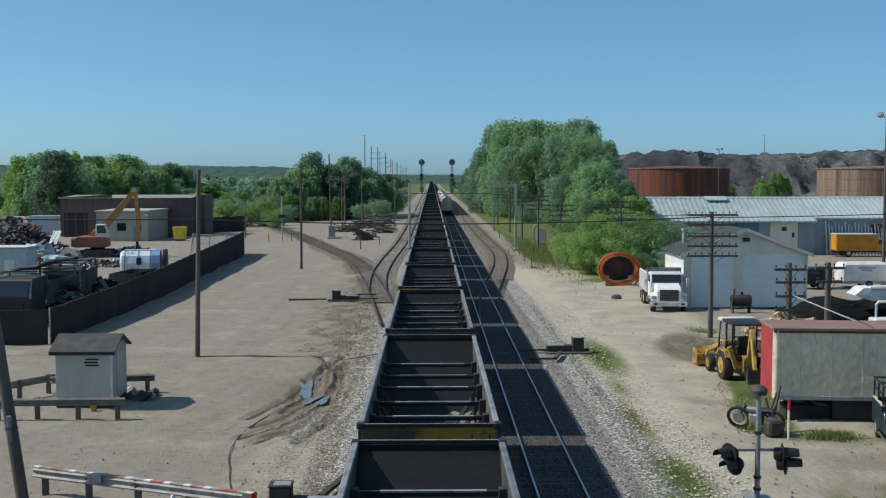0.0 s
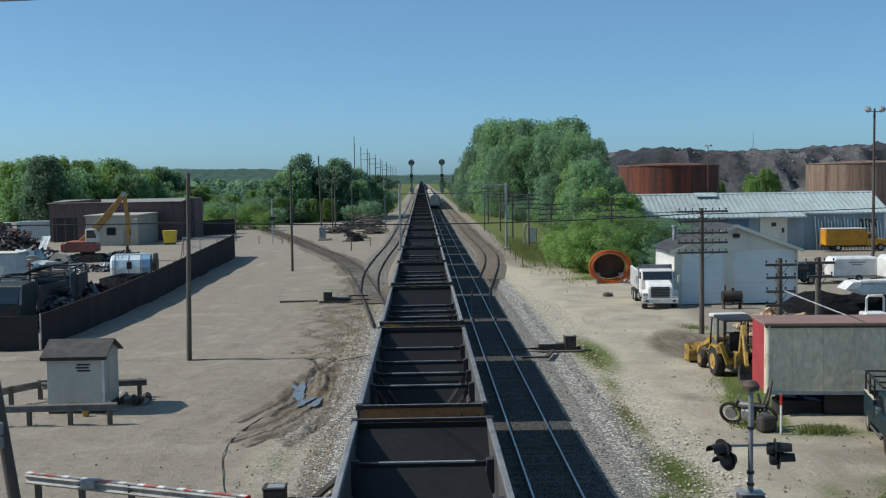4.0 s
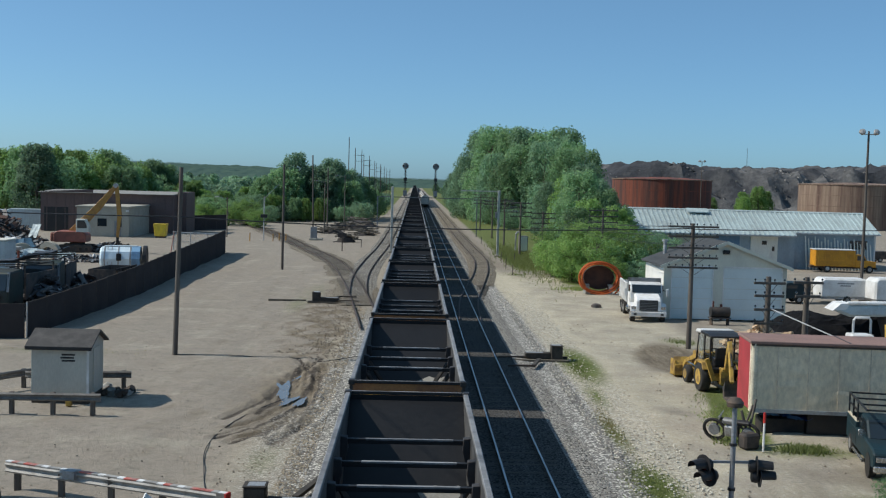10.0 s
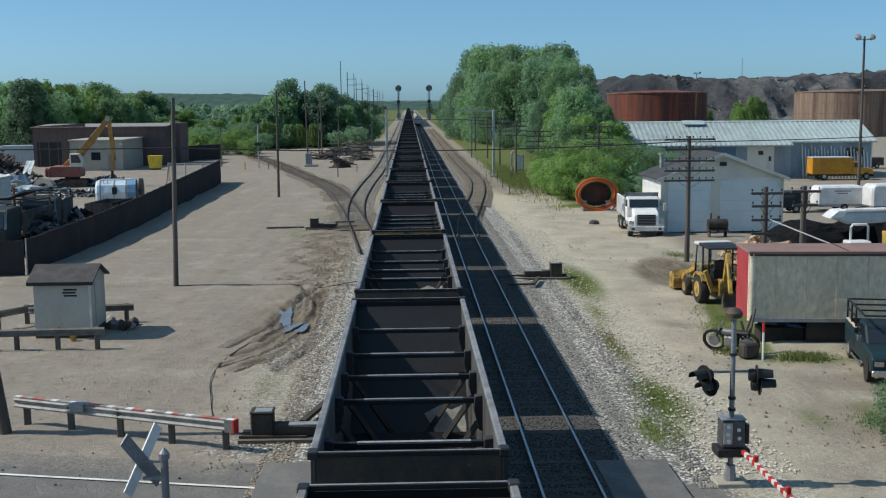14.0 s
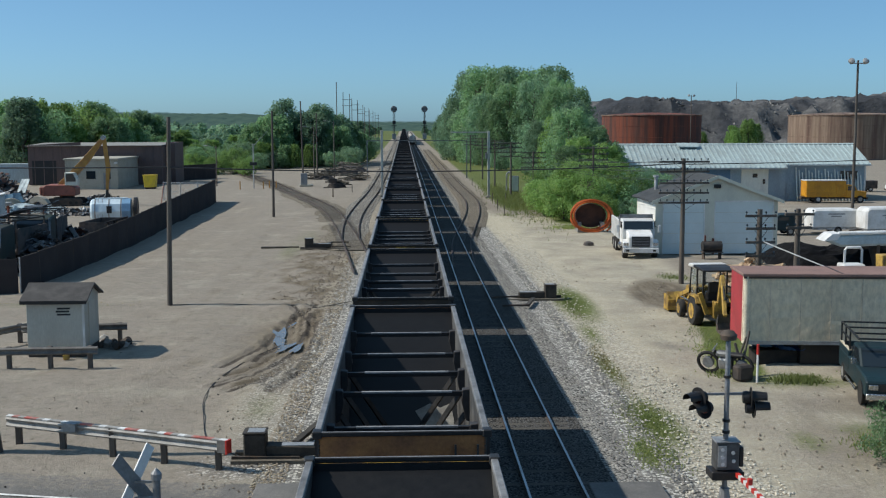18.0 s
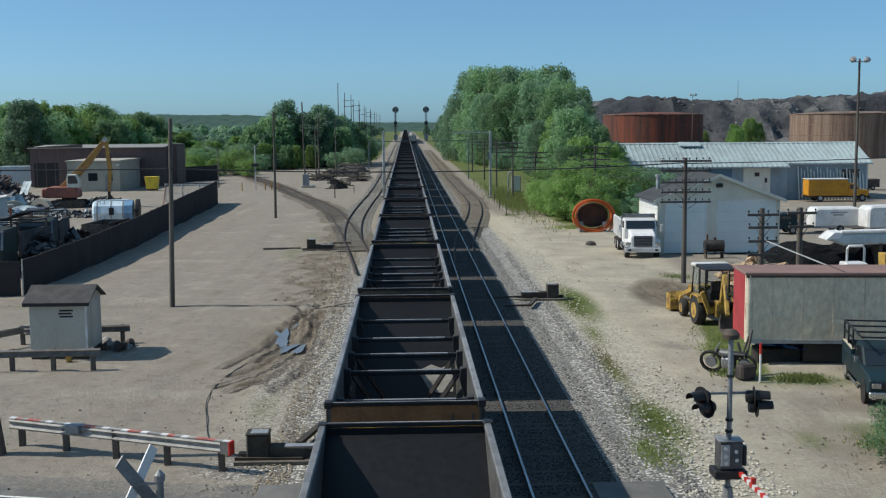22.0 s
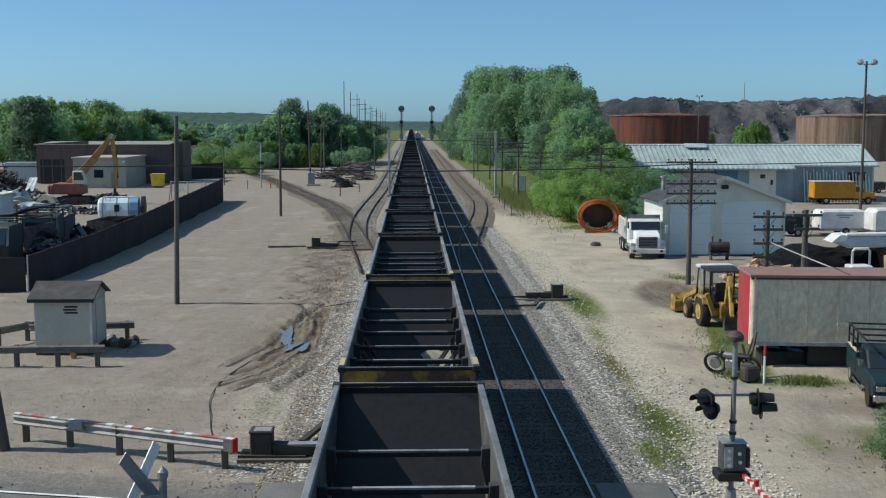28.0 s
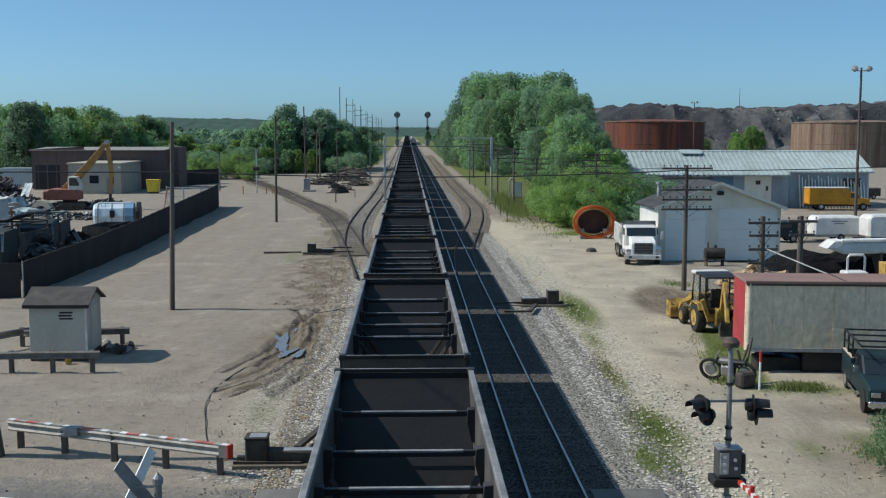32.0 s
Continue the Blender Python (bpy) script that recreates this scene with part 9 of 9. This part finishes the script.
for x, y, h, w in ((-31.6, 97, 2.5, 0.06), (-37.5, 105, 2.3, 0.12), (-34.6, 102, 2.2, 0.1)):
    p = thing("yard_post", pose(x, y, 0), "rusty post with a box head in the scrap yard", "post", "yard posts")
    part("post", Shape().rod((0, 0, 0), (0, 0, h), w, w, 8), RUST, p)
    part("head", Shape().box(-0.3, 0.3, -0.2, 0.2, h, h + 0.35), SCRAP_PALE, p, bevel=0.03)
whole("drain_pipe", Shape().rod((-31.5, 145, 2.4), (-27.0, 122, 0.2), 0.06, 0.06, 6), RUST, None, "long thin pipe sloping down to the yard", "pipe")
# timber and rail piles by the curve
for x, y, w, d, h, n, sd in ((-12.0, 214, 4.2, 4.5, 1.4, 120, 31), (-8.8, 196, 2.4, 5, 0.9, 80, 32), (-15.0, 200, 2.8, 4, 1.0, 70, 33), (-10.6, 172, 1.8, 1.4, 1.2, 40, 34), (-11.5, 235, 4, 6, 1.6, 80, 36)):
    rr = random.Random(sd)
    p = thing("tie_pile", pose(x, y, 0), "loose pile of dark used railway ties", "timber pile", "piles of used ties")
    for i in range(n // 3):
        m = Matrix.Translation((rr.uniform(-w, w) * 0.8, rr.uniform(-d, d) * 0.6, rr.uniform(0.1, h))) @ Euler((rr.uniform(-0.2, 0.2), rr.uniform(-0.25, 0.25), rr.uniform(-0.6, 0.6))).to_matrix().to_4x4()
        part("tie", TIE_MESH, TIE, p, m=m)
    part("core", Shape().lathe([(1, 0), (0.7, 0.55), (0.01, 0.8)], 10, Matrix.Diagonal((w * 0.9, d * 0.7, h, 1))), SCRAP_DARK, p)

# ---- ties, stones, weeds ----
TIE_MAIN_MESH = TIE_MESH.copy()
TIE_MAIN_MESH.materials.clear()
for (tr, line), (n_near, sink) in zip(TRACKS, ((0, -0.075), (230, -0.075), (0, -0.092), (0, -0.103), (0, -0.108))):
    rest = Shape()
    rr = random.Random(1)
    for i, p in enumerate(line):
        d = (line[min(i + 1, len(line) - 1)] - line[max(i - 1, 0)]).normalized()
        m = Matrix.Translation(p) @ Matrix.Rotation(math.atan2(d.y, d.x) - math.pi / 2 + rr.uniform(-0.012, 0.012), 4, "Z") @ Matrix.Translation((rr.uniform(-0.05, 0.05), 0, sink + rr.uniform(-0.008, 0.008)))
        if i < n_near:
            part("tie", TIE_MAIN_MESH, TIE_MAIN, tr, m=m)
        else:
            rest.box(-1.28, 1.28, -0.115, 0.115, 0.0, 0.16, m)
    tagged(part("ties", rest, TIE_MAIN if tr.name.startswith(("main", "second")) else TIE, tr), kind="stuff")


def stones():
    """Loose crushed stone along the ballast and on the lane."""
    r = np.random.RandomState(12)
    base = np.array([(1, 0, 0), (-0.9, 0.2, 0), (0.1, 0.9, 0.1), (-0.1, -1, 0), (0.1, 0.1, 0.8), (0, 0, -0.6)])
    tri = [(0, 2, 4), (2, 1, 4), (1, 3, 4), (3, 0, 4), (2, 0, 5), (1, 2, 5), (3, 1, 5), (0, 3, 5)]
    for n, x0, x1, y0, y1, size, pw, mm, words in ((12000, -4.3, -1.45, 27, 84, 0.034, 1.6, STONE_TAN, "loose tan and grey ballast stones beside the main track"), (9000, 5.5, 7.9, 27, 84, 0.035, 1.6, STONE, "loose grey ballast stones beside the second track"),
                                                   (2200, 7.3, 10.4, 28, 100, 0.045, 1.5, STONE_PALE, "pale broken stone scattered along the lane"), (1500, -7.6, -3.9, 57, 98, 0.05, 1.2, MUD_CLOD, "clods of churned dirt beside the ballast"), (500, -6.2, -3.4, 29, 60, 0.03, 1.5, DIRT_CLOD, "pale broken stone scattered on the dirt"),
                                                   (60, -13, -3.5, 27.5, 48, 0.03, 1.3, SCRAP_DARK, "dark bits of bark and debris lying on the dirt"), (90, 8, 20, 26, 52, 0.03, 1.3, SCRAP_DARK, "dark bits of debris lying on the lane"), (900, -20, -6, 34, 110, 0.04, 1.5, DIRT_CLOD, "clods of dirt scattered over the yard"), (700, 9, 22, 30, 78, 0.045, 1.5, DIRT_CLOD, "clods and pebbles scattered over the lane")):
        P = np.stack([r.uniform(x0, x1, n), y0 + (y1 - y0) * r.uniform(0, 1, n) ** pw, np.full(n, 0.0)], 1)
        inside = (P[:, 0] > -3.4) & (P[:, 0] < 7.4)
        P[:, 2] = np.where(inside, np.interp(np.abs(P[:, 0] - 2.0), [0, 3.4, 4.2, 5.4], [0.07, 0.07, 0.02, -0.1]), 0.0)
        s = size * r.uniform(0.5, 1.7, (n, 1, 1)) * np.array([1, 1, 0.8])
        a = r.uniform(0, 6.28, n)
        rot = np.stack([np.stack([np.cos(a), -np.sin(a)], -1), np.stack([np.sin(a), np.cos(a)], -1)], 1)
        shape = np.repeat((base * r.uniform(0.7, 1.3, base.shape))[None], n, 0)
        shape[:, :, :2] = np.einsum("nij,nkj->nki", rot, shape[:, :, :2])
        V = (P[:, None, :] + shape * s).reshape(-1, 3)
        F = (np.array(tri)[None] + 6 * np.arange(n)[:, None, None]).reshape(-1, 3)
        whole("loose_stones", Shape().add(V.tolist(), F.tolist()), mm, None, words, "stones", kind="stuff")


stones()


def weeds():
    """Tufts of grass and weeds."""
    r = np.random.RandomState(6)
    for cx, cy, rx, ry, n, h, mm, words in ((8.2, 35.5, 0.8, 3.0, 2600, 0.12, GRASS, "thin green grass beside the lane"), (7.5, 32, 0.7, 1.6, 1600, 0.14, GRASS, "green grass by the crossing"), (9.4, 60.0, 0.9, 5.2, 3600, 0.11, GRASS, "yellowish grass by the switch machine"), (15.2, 41.0, 0.9, 0.6, 1300, 0.36, GRASS, "green weeds by the trailer"),
                                            (13.5, 45.6, 0.7, 2.4, 2600, 0.18, GRASS, "green grass behind the motorcycle"), (14.5, 50.6, 0.8, 2.4, 2600, 0.18, GRASS, "green grass strip by the backhoe"), (17.4, 69.5, 1.4, 1.6, 600, 0.25, GRASS, "grass round the telegraph pole"), (8.3, 44.5, 0.4, 4.0, 1300, 0.1, DRY, "dry grass along the ballast"),
                                            (14.0, 145, 2.2, 26, 9000, 0.7, GRASS, "long grass beside the tracks"), (18.6, 41.8, 1.2, 0.6, 500, 0.25, GRASS, "weeds by the pickup"), (14.6, 32.5, 1.0, 0.9, 700, 0.3, GRASS, "weeds by the crossing"), (11.4, 119, 1.0, 2.5, 400, 0.3, GRASS, "grass at the end of the lane"),
                                            (12.8, 42.2, 0.8, 0.5, 500, 0.35, GRASS, "weeds round the motorcycle"), (-20.5, 60.8, 3.8, 0.9, 500, 0.15, DRY, "dry weeds before the fence"), (16.5, 103.5, 2.2, 1.2, 900, 0.6, GRASS, "tall grass at the foot of the bushes")):
        h, n = h * 0.5, int(n * 0.6) if h < 0.5 else n
        P = np.stack([cx + rx * r.normal(0, 0.55, n), cy + ry * r.normal(0, 0.55, n), np.full(n, -0.02)], 1)
        a, k = r.uniform(0, 6.28, n), h * r.uniform(0.5, 1.4, n)
        side = np.stack([np.cos(a), np.sin(a), a * 0], 1) * (0.02 + 0.05 * h)
        bend = np.stack([np.sin(a * 1.7), np.cos(a * 2.3), a * 0], 1) * (k * 0.5)[:, None]
        V = np.stack([P - side, P + side, P + bend + np.stack([a * 0, a * 0, k], 1)], 1).reshape(-1, 3)
        whole("weeds", Shape().add(V.tolist(), np.arange(3 * n).reshape(-1, 3).tolist()), mm, None, words, "weeds", kind="stuff")


weeds()


def puddle(x, y, rx, ry, turn, seed):
    r = random.Random(seed)
    ph = [r.uniform(0, 6.28) for _ in range(3)]
    pts = []
    for i in range(72):
        a = 2 * math.pi * i / 72
        k = 0.92 + 0.05 * math.sin(8 * a + ph[1]) + 0.05 * math.sin(13 * a + ph[0]) + 0.04 * math.sin(21 * a) + 0.22 * math.sin(2 * a + ph[0]) + 0.16 * math.sin(3 * a + ph[1]) + 0.1 * math.sin(5 * a + ph[2])
        pts.append((rx * k * math.cos(a), ry * k * math.sin(a), 0))
    whole("puddle", Shape().add(pts + [(0, 0, 0)], [(i, (i + 1) % 72, 72) for i in range(72)]), WATER, pose(x, y, -0.066 + 0.007 * seed, 0, 0, turn), "muddy puddle lying in the wheel ruts", "puddle", "puddles", "structure")


for i, (x, y, rx, ry, turn) in enumerate(PUDDLES):
    puddle(x, y, rx, ry, turn, i)


# ---- what moves ----
def motions():
    """The coal train comes on at some 15 m/s; the train on the other track draws away."""
    for k, car in TRAIN:
        walk(car, [(t, pose(MAIN_X, train_near_end(t) + k * CAR_LENGTH + CAR_HALF, 0.2)) for t in range(0, 33, 4)])
    for k, car in AWAY:
        walk(car, [(t, pose(SECOND_X, 280 + 13.0 * t + 16 * k + 7.4, 0.2)) for t in (0, 16, 32)])


motions()
